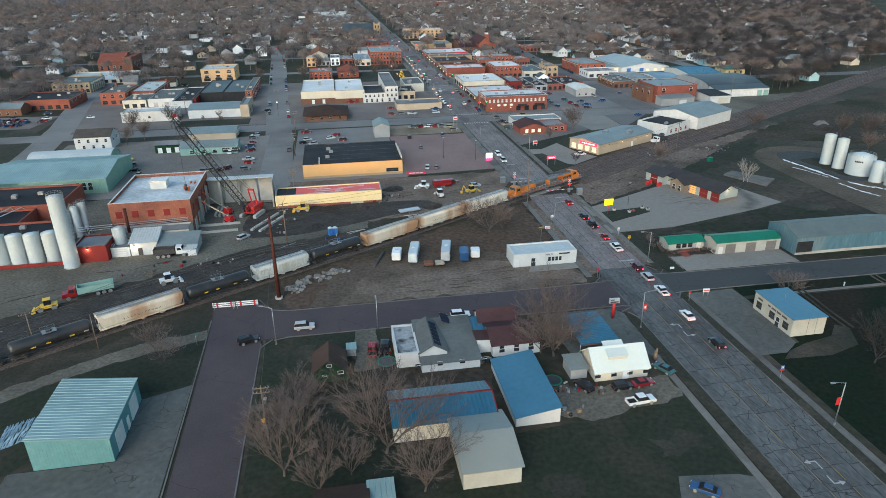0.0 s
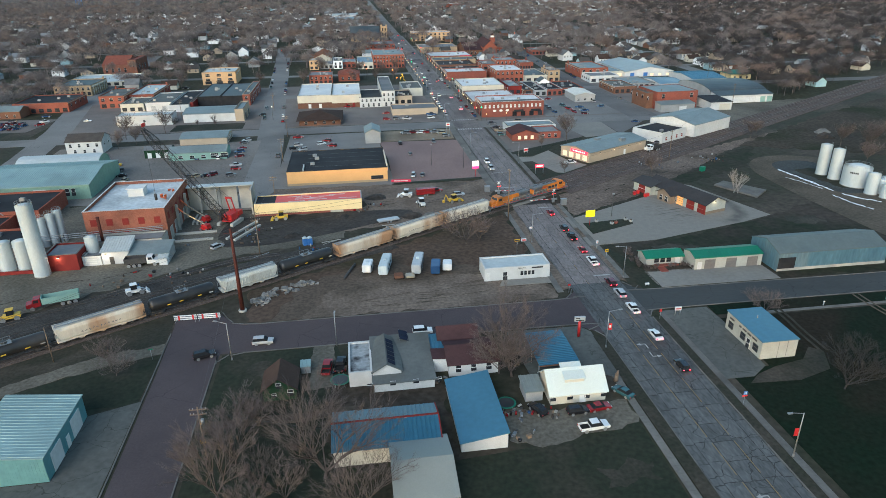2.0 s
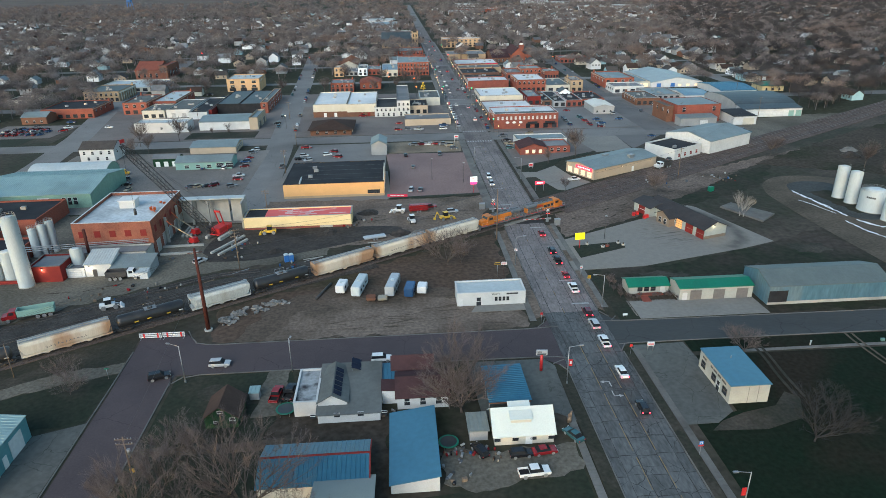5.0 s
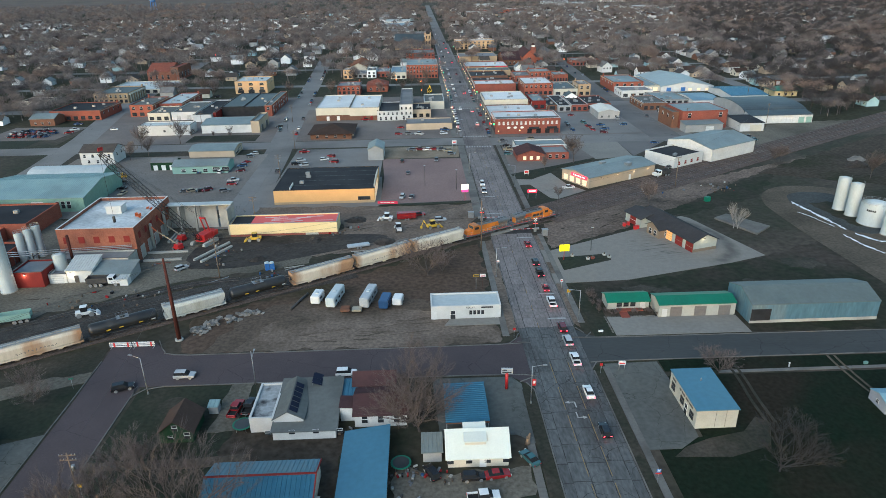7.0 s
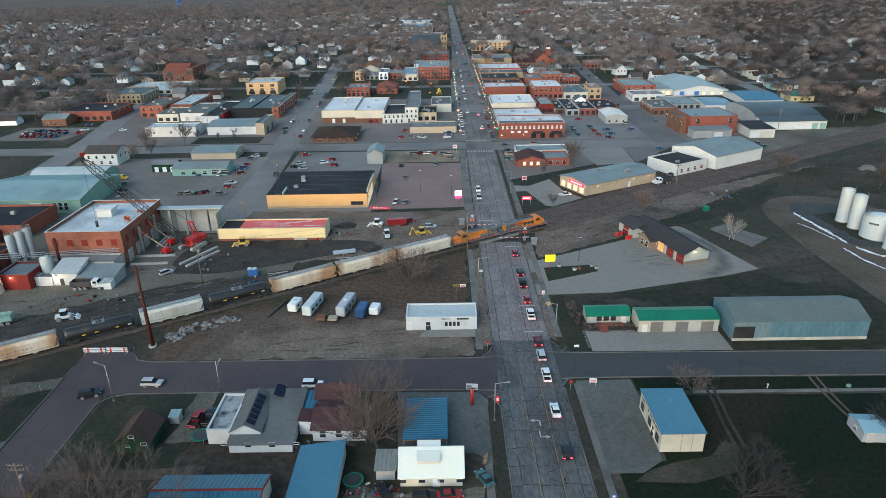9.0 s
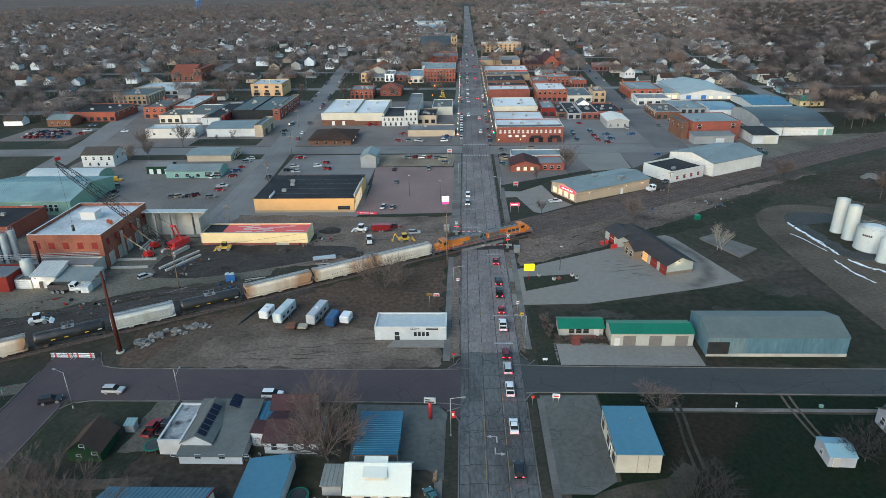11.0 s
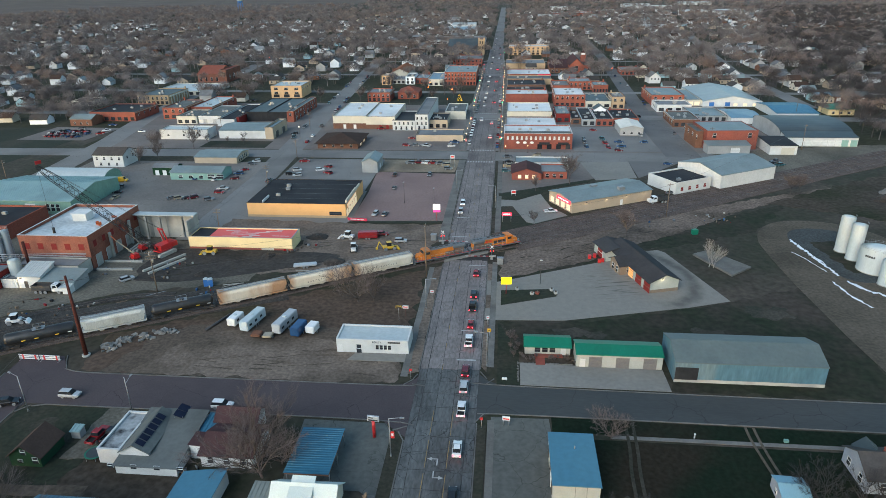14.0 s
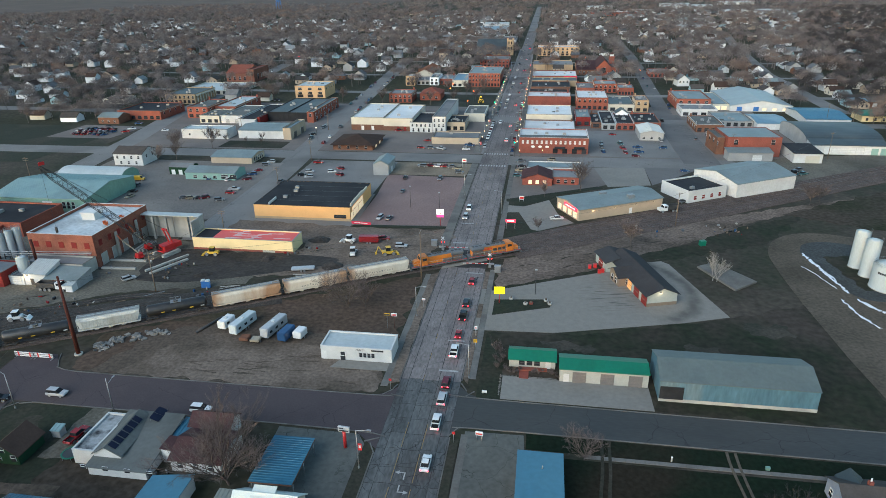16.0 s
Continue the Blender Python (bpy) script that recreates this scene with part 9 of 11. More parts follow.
def sign(x, y, a, w, h, z, mat, label, posts=1, pole="steel", bars=None, thick=0.25):
    """A sign board on posts."""
    t = thing("sign", label, "sign", pose(x, y, 0.03, 0, 0, a))
    for k in range(posts):
        bm = bmesh.new()
        xx = 0 if posts == 1 else (-w / 2 + 0.2) * (1 if k else -1)
        cyl(bm, (xx, 0, 0), (xx, 0, z + 0.1), 0.09 if h > 0.8 else 0.045, n=8)
        part("post", bm, M[pole], t)
    bm = bmesh.new()
    box(bm, -w / 2, -thick / 2, z, w / 2, thick / 2, z + h)
    bmesh.ops.bevel(bm, geom=bm.edges[:], offset=0.04, segments=1, affect="EDGES")
    part("board", bm, M[mat], t)
    if bars:
        bm = bmesh.new()
        for x0, z0, x1, z1 in bars:
            box(bm, x0 * w - w / 2, -thick / 2 - 0.02, z + z0 * h, x1 * w - w / 2, -thick / 2, z + z1 * h)
        part("lettering", bm, M["red" if mat in ("c_white", "lit_white") else "lit_white" if mat == "lit_pink" else "text"], t, "letter bars")
    return t


sign(12.4, 58.6, 5, 2.9, 2.0, 2.9, "lit_sign", "blank lit yellow sign on a red post", pole="red", thick=0.35)
sign(-12.5, -3.4, -5, 2.3, 1.2, 3.7, "c_silver", "white and red filling-station sign on a red post", pole="red", bars=[(0.1, 0.15, 0.9, 0.4), (0.1, 0.6, 0.5, 0.8)], thick=0.4)
bm = bmesh.new()
cyl(bm, (-12.5, -3.4, 0.05), (-12.5, -3.4, 3.9), 0.33, n=10)
tagged(part("sign_column", bm, M["red"]), "thick red column of the filling-station sign", "sign")
sign(-12.6, 114.6, 5, 2.6, 2.0, 4.3, "lit_white", "white lit store sign on a red post", pole="red", bars=[(0.2, 0.62, 0.55, 0.72), (0.45, 0.2, 0.62, 0.3)])
bm = bmesh.new()
box(bm, -1.25, -0.13, 3.35, 1.25, 0.13, 4.2)
part("lower_board", bm, M["magenta"], bpy.data.objects["sign.002"], "lit magenta board")
sign(-12.6, 185.5, 0, 2.0, 1.6, 4.0, "c_white", "tall white clock sign by the street", 2, bars=[(0.15, 0.3, 0.85, 0.7)])
sign(12.4, 114.5, 0, 3.4, 1.1, 2.5, "lit_pink", "red and white lit restaurant sign", 2, bars=[(0.15, 0.3, 0.85, 0.7)])
sign(15.1, 144.6, 0, 1.9, 1.5, 0.8, "c_white", "white church-style board on the lawn", 2, bars=[(0.1, 0.2, 0.9, 0.8)])
sign(-13.0, 41.6, 0, 1.5, 0.8, 3.6, "c_white", "small white sign on a brown post", pole="rust_pole", bars=[(0.1, 0.2, 0.9, 0.45), (0.1, 0.6, 0.9, 0.8)])
sign(-14.8, 41.6, 0, 1.5, 0.6, 3.7, "c_yellow", "small yellow and black sign board", bars=[(0.05, 0.2, 0.95, 0.8)])
sign(12.6, 1.8, -5, 1.5, 0.9, 1.3, "c_white", "white low sign on the forecourt", 2, bars=[(0.1, 0.3, 0.9, 0.6)])
sign(8.4, 34.5, 0, 0.9, 0.9, 1.8, "c_yellow", "round yellow railway warning sign", bars=[(0.2, 0.4, 0.8, 0.6)], thick=0.05)
sign(7.9, 40.5, 0, 0.7, 0.9, 1.9, "c_white", "white traffic sign on a post", bars=[(0.2, 0.3, 0.8, 0.6)], thick=0.05)
sign(-85.2, -28.9, 0, 0.8, 0.8, 2.0, "c_yellow", "yellow warning sign by the power pole", thick=0.05)
sign(7.8, 0.6, 0, 0.6, 0.6, 2.0, "red", "red stop sign at the side street", thick=0.05)
sign(-8.2, 16.2, 180, 0.6, 0.6, 2.0, "red", "red stop sign at the side street", thick=0.05)
sign(-101.5, 1.9, 10, 0.9, 0.3, 2.3, "r_green", "green street sign on a thin post", thick=0.05)
sign(12.2, 17, 0, 1.1, 0.5, 0.3, "c_white", "small white board on the lawn", 2)
sign(-7.6, 53.6, 0, 0.9, 0.7, 2.2, "c_white", "white crossed railway sign on a post", bars=[(0.1, 0.4, 0.9, 0.6)], thick=0.05)


def gate(x, y, s, a):
    """A level-crossing signal with its lowered arm reaching along its own x by s metres."""
    t = thing("crossing_gate", "level-crossing signal with a lowered red and white arm", "crossing gate", pose(x, y, 0.03, 0, 0, a))
    bm = bmesh.new()
    cyl(bm, (0, 0, 0), (0, 0, 4.6), 0.09, n=8)
    part("mast", bm, M["steel"], t)
    for q in (45, -45):
        bm = bmesh.new()
        box(bm, -0.7, -0.02, -0.11, 0.7, 0.02, 0.11, m=pose(0, -0.12, 4.2, 0, q, 0))
        part("crossbuck", bm, M["c_white"], t)
    for q in (-0.45, 0.45):
        bm = bmesh.new()
        cyl(bm, (q, -0.16, 2.9), (q, -0.05, 2.9), 0.24, n=12)
        part("lamp_hood", bm, M["dark_steel"], t)
        bm = bmesh.new()
        cyl(bm, (q, -0.2, 2.9), (q, -0.165, 2.9), 0.13, n=10)
        part("signal_lamp", bm, M["lit_signal"], t)
    bm = bmesh.new()
    box(bm, -0.4, -0.3, 0, 0.4, 0.3, 1.3)
    part("motor_box", bm, M["steel"], t)
    n = 9
    for k in range(n):
        bm = bmesh.new()
        x0, x1 = s * k / n, s * (k + 1) / n
        box(bm, min(x0, x1), -0.06, 1.05, max(x0, x1), 0.02, 1.2)
        part("arm_section", bm, M["red" if k % 2 else "c_white"], t)
    bm = bmesh.new()
    box(bm, -1.3 if s > 0 else 0.2, -0.15, 0.8, -0.2 if s > 0 else 1.3, 0.15, 1.4)
    part("counterweight", bm, M["steel"], t)


gate(7.9, 81.6, -8.2, 2)
gate(-8.4, 93.2, 8.2, 0)
for x, y in ((10.5, 78.5), (-11.8, 96.5)):
    t = thing("relay_cabinet", "grey steel relay cabinet by the crossing", "cabinet", pose(x, y, 0))
    bm = bmesh.new()
    box(bm, -0.9, -0.6, 0, 0.9, 0.6, 2.0)
    box(bm, -1.0, -0.7, 2.0, 1.0, 0.7, 2.12)
    part("body", bm, M["steel"], t)


# long barricade closing the side street at the tracks
for k in range(2):
    t = thing("road_barricade", "long white barricade with red stripes across the closed street", "barricade", pose(-98.2 + k * 5.2, 17.4, 0, 0, 0, -1))
    for z in (0.35, 0.8, 1.25):
        bm = bmesh.new()
        box(bm, -2.5, -0.04, z, 2.5, 0.04, z + 0.28)
        part("rail_board", bm, M["c_white"], t)
    for x in (-2.2, 2.2):
        bm = bmesh.new()
        box(bm, x - 0.05, -0.06, 0, x + 0.05, 0.06, 1.6)
        box(bm, x - 0.05, -0.7, 0, x + 0.05, 0.7, 0.1)
        part("stand", bm, M["steel"], t)
    for x in (-1.6, 1.5):
        bm = bmesh.new()
        box(bm, x, -0.06, 0.34, x + 0.4, -0.045, 1.54)
        part("stripe", bm, M["red"], t)

# canopy over the filling-station forecourt
t = thing("forecourt_canopy", "low blue sheet-metal canopy on posts", "canopy", pose(-21.4, -11.7, 0))
bm = bmesh.new()
box(bm, -3.9, -6.0, 3.0, 3.9, 6.0, 3.35)
part("roof", bm, M["brick_brown"], t)
bm = bmesh.new()
sheet(bm, (-4.0, 6.1, 3.36), (-4.0, -6.1, 3.36), (4.0, -6.1, 3.5), (4.0, 6.1, 3.5), 0.6, 0.07, 0.12)
part("roof_sheet", bm, M["r_bluey"], t)
for x in (-3.8, 3.8):
    for y in (-5.2, 0, 5.2):
        bm = bmesh.new()
        cyl(bm, (x, y, 0), (x, y, 3.0), 0.09, n=8)
        part("post", bm, M["steel"], t)

# lot lamps
for x, y, h in ((-27.2, 133.4, 8.5), (22, 65, 7.5), (-15, 128, 8)):
    t = thing("lot_lamp", "slim dark lamp post with a box head", "lamp post", pose(x, y, 0))
    bm = bmesh.new()
    cyl(bm, (0, 0, 0), (0, 0, h), 0.09, 0.06, n=8)
    part("post", bm, M["dark_steel"], t)
    bm = bmesh.new()
    box(bm, -0.35, -0.18, h, 0.35, 0.18, h + 0.12)
    part("lamp_head", bm, M["dull_lamp"], t)
# town lamps that are lit
rl = random.Random(9)
for x, y, c in ((-27, 360, "lit_orange"), (-26.8, 321.3, "lit_orange"), (-45, 370, "lit_orange"), (-46, 391, "lit_orange"), (-100, 236, "lit_warm"), (100, 470, "lit_orange"), (60, 560, "lit_orange"), (128, 620, "lit_orange"), (-118, 505, "lit_signal"),
                (-9, 402, "lit_green"), (9, 310, "lit_green"), (-9, 318, "lit_green"), (9, 212, "lit_green"), (-9, 494, "lit_signal"), (9, 590, "lit_green"), (9, 500, "lit_signal"), (170, 640, "lit_orange"), (-230, 560, "lit_signal"), (-230, 470, "lit_orange")):
    t = thing("lit_street_lamp", "street signal or lamp glowing at dusk", "street lamp", pose(x, y, 0), "town lamps")
    bm = bmesh.new()
    cyl(bm, (0, 0, 0), (0, 0, 7), 0.1, n=6)
    part("post", bm, M["dark_steel"], t)
    bm = bmesh.new()
    bmesh.ops.create_icosphere(bm, subdivisions=1, radius=0.34, matrix=Matrix.Translation((0, -0.1, 7.1)))
    part("lamp", bm, M[c], t)

# globe lamps along the main street
GLOBES = [(11.5, 211.3), (22.4, 212.2)] + [(sx * 9.4, 224 + 13.5 * k + (5 if sx > 0 else 0)) for k in range(20) for sx in (-1, 1) if not 289 < 224 + 13.5 * k < 313]
first = None
for x, y in GLOBES:
    if first is not None:
        copy_thing(first, pose(x, y, 0.05))
        continue
    first = t = thing("globe_lamp", "short dark lamp post with a glowing globe", "street lamp", pose(x, y, 0.05), "globe lamps")
    bm = bmesh.new()
    cyl(bm, (0, 0, 0), (0, 0, 3.3), 0.07, 0.05, n=6)
    cyl(bm, (0, 0, 0), (0, 0, 0.5), 0.14, 0.1, n=6)
    part("post", bm, M["dark_steel"], t)
    bm = bmesh.new()
    bmesh.ops.create_icosphere(bm, subdivisions=1, radius=0.24, matrix=Matrix.Translation((0, 0, 3.5)))
    part("globe", bm, M["lit_globe"], t)
# decorated tree in the park
t = thing("decorated_tree", "small evergreen wound with warm fairy lights", "tree", pose(-21, 351, 0))
bm = bmesh.new()
rx_ = random.Random(2)
for k in range(500):
    z = 0.5 + 5.2 * rx_.random() ** 1.3
    rr = (1 - z / 6.0) * 1.9 * rx_.uniform(0.5, 1.1) + 0.05
    a = rx_.uniform(0, 6.283)
    p_ = Vector((math.cos(a) * rr, math.sin(a) * rr, z))
    d_ = Vector((math.cos(a), math.sin(a), -0.35)) * 0.45
    e_ = Vector((-math.sin(a), math.cos(a), 0)) * 0.2
    bm.faces.new([bm.verts.new(q) for q in (p_ - e_ - d_ * 0.4, p_ + e_ - d_ * 0.4, p_ + d_)])
part("crown", bm, M["evergreen"], t)
bm = bmesh.new()
cyl(bm, (0, 0, -0.05), (0, 0, 2), 0.16, n=6)
part("trunk", bm, M["bark"], t)
bm = bmesh.new()
for k in range(60):
    z = 0.6 + 5.0 * k / 60
    rr, a = (1 - z / 6.2) * 2.0 + 0.08, k * 2.4
    bmesh.ops.create_icosphere(bm, subdivisions=1, radius=0.11, matrix=Matrix.Translation((math.cos(a) * rr, math.sin(a) * rr, z)))
part("fairy_lights", bm, M["lit_fairy"], t, "warm fairy lights")
# wall lamps of the restaurant and the fire station
def wall_lamp(x, y, z, a, e=14):
    t = thing("wall_lamp", "small lit lamp on a wall", "wall lamp", pose(x, y, z, 0, 0, a))
    bm = bmesh.new()
    box(bm, -0.25, -0.22, -0.1, 0.25, 0.0, 0.12)
    part("housing", bm, M["dark_steel"], t)
    bm = bmesh.new()
    box(bm, -0.2, -0.2, -0.16, 0.2, -0.04, -0.1)
    part("lens", bm, M["lit_warm"], t)
    l = new("lamp_light", bpy.data.lights.new("lamp_light", "POINT"))
    l.data.energy, l.data.color, l.data.shadow_soft_size = e, (1.0, 0.72, 0.42), 0.15
    l.parent = t
    l.matrix_basis = pose(0, -0.5, -0.35)


for d in (-12, -3, 6, 14):
    c, s_ = math.cos(radians(28.5)), math.sin(radians(28.5))
    wall_lamp(48.3 + d * c + 8.05 * s_, 140.5 + d * s_ - 8.05 * c, 3.4, 28.5, 9)
wall_lamp(54.9, 61.9, 4.2, 18, 24)
wall_lamp(47.9, 73.25, 2.7, 18, 24)
wall_lamp(-137.5, 50.98, 3.9, 0, 60)
wall_lamp(-126.5, 53.38, 3.0, 0, 50)

# ---- trees ----
def mesh_from(name, verts, faces, mat, smooth_=False):
    me = bpy.data.meshes.new(name)
    me.from_pydata(verts, [], faces)
    me.materials.append(mat)
    return me


def grow(seed, height, spread, limbs=8, twigs=1500, thin=1.0):
    """Verts and faces of a bare tree: trunk and limbs, and a crown of fine twigs."""
    r = random.Random(seed)
    tv, tf, cv, cf = [], [], [], []

    def tube(p, q, a, b, n, V, Fc):
        w = (q - p).normalized()
        u = w.orthogonal().normalized()
        v = w.cross(u)
        k0 = len(V)
        for c, rad in ((p, a), (q, b)):
            for k in range(n):
                t = 2 * math.pi * k / n
                V.append(tuple(c + (u * math.cos(t) + v * math.sin(t)) * rad))
        for k in range(n):
            Fc.append((k0 + k, k0 + (k + 1) % n, k0 + n + (k + 1) % n, k0 + n + k))

    tips = []

    def branch(p, d, length_, rad, level):
        segs = 3 if level < 2 else 2
        for i in range(segs):
            d = (d + Vector((r.uniform(-1, 1), r.uniform(-1, 1), r.uniform(-0.3, 0.8))) * (0.10 + 0.07 * level)).normalized()
            q = p + d * (length_ / segs)
            tube(p, q, rad * (1 - i / segs * 0.5), rad * (1 - (i + 1) / segs * 0.5), (8, 5, 4, 3)[min(level, 3)], tv, tf)
            p = q
            if level >= 1:
                tips.append((p, d, level))
            if level < 3 and (level > 0 or i > 0):
                for _ in range((limbs // 2, 2, 2)[level]):
                    az = r.uniform(0, 2 * math.pi)
                    out = Vector((math.cos(az), math.sin(az), r.uniform(0.15, 0.9)))
                    nd = (d * 0.55 + out * spread * (1.0 if level == 0 else 0.75)).normalized()
                    branch(p, nd, length_ * r.uniform(0.5, 0.72) if level else height * r.uniform(0.34, 0.5), rad * 0.5, level + 1)
        tips.append((p, d, level + 1))

    branch(Vector((0, 0, -0.2)), Vector((0, 0, 1)), height * 0.52, height * 0.017, 0)
    for _ in range(twigs):
        p, d, lv = r.choice(tips)
        o = p - d * r.uniform(0, 0.8)
        w = (d * 0.7 + Vector((r.gauss(0, 0.6), r.gauss(0, 0.6), r.gauss(0.45, 0.5)))).normalized()
        L = r.uniform(0.4, 1.25) * height / 10
        u = w.orthogonal().normalized() * r.uniform(0.018, 0.034) * thin
        k0 = len(cv)
        mid = o + w * L * 0.5 + Vector((r.uniform(-0.1, 0.1), r.uniform(-0.1, 0.1), 0.05))
        cv += [tuple(o - u), tuple(o + u), tuple(mid), tuple(mid + u * 1.2), tuple(o + w * L)]
        cf += [(k0, k0 + 1, k0 + 3, k0 + 2), (k0 + 2, k0 + 3, k0 + 4)]
    return tv, tf, cv, cf


def vase(seed, height, lean=0.42, limbs=7, fine=9):
    """Verts and faces of a bare vase-shaped tree: limbs rising from a short trunk, forking again and again into fine upward twigs."""
    r = random.Random(seed)
    tv, tf, cv, cf = [], [], [], []

    def tube(p, q, a, b, n):
        w = (q - p).normalized()
        u = w.orthogonal().normalized()
        v = w.cross(u)
        k0 = len(tv)
        for c, rad in ((p, a), (q, b)):
            for k in range(n):
                t = 2 * math.pi * k / n
                tv.append(tuple(c + (u * math.cos(t) + v * math.sin(t)) * rad))
        for k in range(n):
            tf.append((k0 + k, k0 + (k + 1) % n, k0 + n + (k + 1) % n, k0 + n + k))

    def ribbon(p, q, wide):
        w = (q - p).normalized()
        u = w.cross(Vector((r.gauss(0, 1), r.gauss(0, 1), r.gauss(0, 1)))).normalized() * wide
        m = p.lerp(q, 0.5) + u * r.uniform(-1.5, 1.5)
        k0 = len(cv)
        cv.extend([tuple(p - u), tuple(p + u), tuple(m - u * 0.8), tuple(m + u * 0.8), tuple(q)])
        cf.extend([(k0, k0 + 1, k0 + 3, k0 + 2), (k0 + 2, k0 + 3, k0 + 4)])

    def grow_on(p, d, ln, rad, level):
        q = p
        segs = 3 if level < 3 else 2
        for i in range(segs):
            d = (d + Vector((r.gauss(0, 1), r.gauss(0, 1), r.gauss(0.35, 0.6))) * 0.10).normalized()
            n = q + d * ln / segs
            if level < 4:
                tube(q, n, rad * (1 - 0.35 * i / segs), rad * (1 - 0.35 * (i + 1) / segs), (7, 5, 4, 3)[level])
            else:
                ribbon(q, n, 0.016)
            if level >= 2:
                for _ in range(fine if level == 4 else 5):
                    side = Vector((r.gauss(0, 1), r.gauss(0, 1), r.gauss(0.3, 0.8))).normalized()
                    e = (d + side * 0.6).normalized()
                    o = q.lerp(n, r.random())
                    ribbon(o, o + e * r.uniform(0.6, 1.6) * height / 14, r.uniform(0.005, 0.010))
            if level < 4 and i > 0:
                for _ in range((limbs, 2, 2, 2)[level] if level or i == 1 else 0):
                    az = r.uniform(0, 6.2832)
                    side = (Vector((math.cos(az), math.sin(az), 0.1)) - d * 0.1).normalized()
                    grow_on(n, (d + side * (lean * 1.6 if level == 0 else lean * 1.25)).normalized(), ln * r.uniform(0.62, 0.82) if level else height * r.uniform(0.34, 0.46), rad * (0.5 if level == 0 else 0.6), level + 1)
            q = n

    grow_on(Vector((0, 0, -0.2)), Vector((0, 0, 1)), height * 0.16, height * 0.019, 0)
    return tv, tf, cv, cf


KINDS = {}
for key, args in {"broad": (3, 11, 0.9, 10, 3000), "tall": (5, 13, 0.6, 10, 2600), "dense": (8, 9.5, 1.0, 12, 3000), "bush": (12, 5.5, 1.3, 12, 2200), "small": (17, 6.5, 0.8, 8, 1800)}.items():
    tv, tf, cv, cf = grow(*args)
    KINDS[key] = (mesh_from("trunk", tv, tf, M["bark"]), mesh_from("crown", cv, cf, M["twig"]))
for key, args in {"old": (23, 15, 0.44, 9, 22), "wide": (29, 12, 0.62, 9, 13), "slim": (31, 11, 0.34, 7, 20), "wide_dark": (37, 12, 0.58, 9, 17), "pale": (41, 11, 0.22, 4, 11)}.items():
    tv, tf, cv, cf = vase(*args)
    bark_, twig_ = {"wide_dark": ("twig_grey", "twig_grey"), "pale": ("twig_pale", "twig_pale")}.get(key, ("bark", "twig"))
    KINDS[key] = (mesh_from("trunk", tv, tf, M[bark_]), mesh_from("crown", cv, cf, M[twig_]))


def tree(kind, x, y, size=1.0, turn=0.0, label="bare grey-brown winter tree with fine twigs"):
    t = thing("bush" if kind == "bush" else "tree", label, "bush" if kind == "bush" else "tree", pose(x, y, 0, 0, 0, turn) @ Matrix.Scale(size, 4), "bare trees")
    for nm, me in zip(("trunk", "crown"), KINDS[kind]):
        o = new(nm, me)
        o.parent = t
    return t


rt = random.Random(31)
for kind, x, y, size in (("old", -65.5, -37.6, 1.0), ("slim", -81.4, -40.0, 1.05), ("slim", -74.8, -38.4, 0.62), ("slim", -79.6, -25.0, 0.7), ("old", -60.6, -47.0, 0.68), ("slim", -79.8, -32.4, 0.78), ("slim", -76.0, -44.5, 0.6), ("slim", -71.2, -41.5, 0.55), ("slim", -77.2, -23.2, 0.5),
                         ("old", -30.2, -15.6, 0.95), ("wide", -32.4, -14.2, 0.7), ("wide", -27.8, -12.0, 0.6), ("wide", -107, -3, 0.5), ("slim", -110, 2, 0.5), ("wide_dark", 30.1, -29.4, 0.84), ("wide", 32.4, -0.6, 0.52),
                         ("wide", -27.5, 51, 0.95), ("slim", -23.5, 52, 0.6), ("wide_dark", 64.5, -14.5, 0.6), ("wide_dark", 69, -18, 0.7), ("pale", 72.6, 79.9, 0.66), ("pale", 73.6, 79.2, 0.55), ("wide_dark", 78, -30, 0.9),
                         ("dense", 123.6, 152, 0.75), ("dense", 128, 155, 0.65), ("broad", 51.8, 101.4, 0.8), ("broad", 150, 128, 0.9), ("dense", 158, 122, 0.9), ("dense", 166, 128, 1.0), ("broad", 174, 118, 1.0), ("dense", 143, 104, 0.8),
                         ("broad", 38.5, 161.2, 1.0), ("small", 24, 151.5, 0.9), ("small", 22, 113, 0.7), ("broad", -150, 214, 0.9), ("broad", -157, 190, 0.8), ("broad", -163, 184, 0.7), ("small", -130, 232, 0.7),
                         ("broad", -112, 480, 1.1), ("broad", -166, 205, 0.95), ("broad", -90, 346, 0.9), ("broad", -55, 343, 0.8), ("broad", -40, 352, 0.8), ("dense", -26, 365, 0.8), ("broad", -34, 378, 0.9), ("dense", -50, 395, 0.9), ("tall", -22, 388, 0.8), ("broad", -78, 398, 0.9), ("broad", -148, 226, 0.45), ("small", -137, 227, 0.5), ("small", -128, 226, 0.5), ("broad", -120, 350, 0.8), ("broad", -172, 350, 0.9), ("dense", -185, 372, 0.9), ("broad", -178, 395, 1.0), ("small", 13.5, 33, 0.5), ("wide_dark", 85, -22, 0.8)):
    tree(kind, x, y, size, rt.uniform(0, 360))
for x, y, s in ((19.5, 26.6, 0.22), (24.4, 26.4, 0.2), (26.6, 26.8, 0.2), (14.8, 28.6, 0.3), (14.2, 26.4, 0.34), (15.4, 30.4, 0.32), (13.6, 30.0, 0.3), (16.0, 26.6, 0.24), (27.9, 24.2, 0.2), (14.6, 33, 0.36)):
    tree("bush", x, y, s, 40, "low reddish leafless shrub before the office")

# residential streets: houses and woods to the horizon
YS = [301, 390, 482, 577]


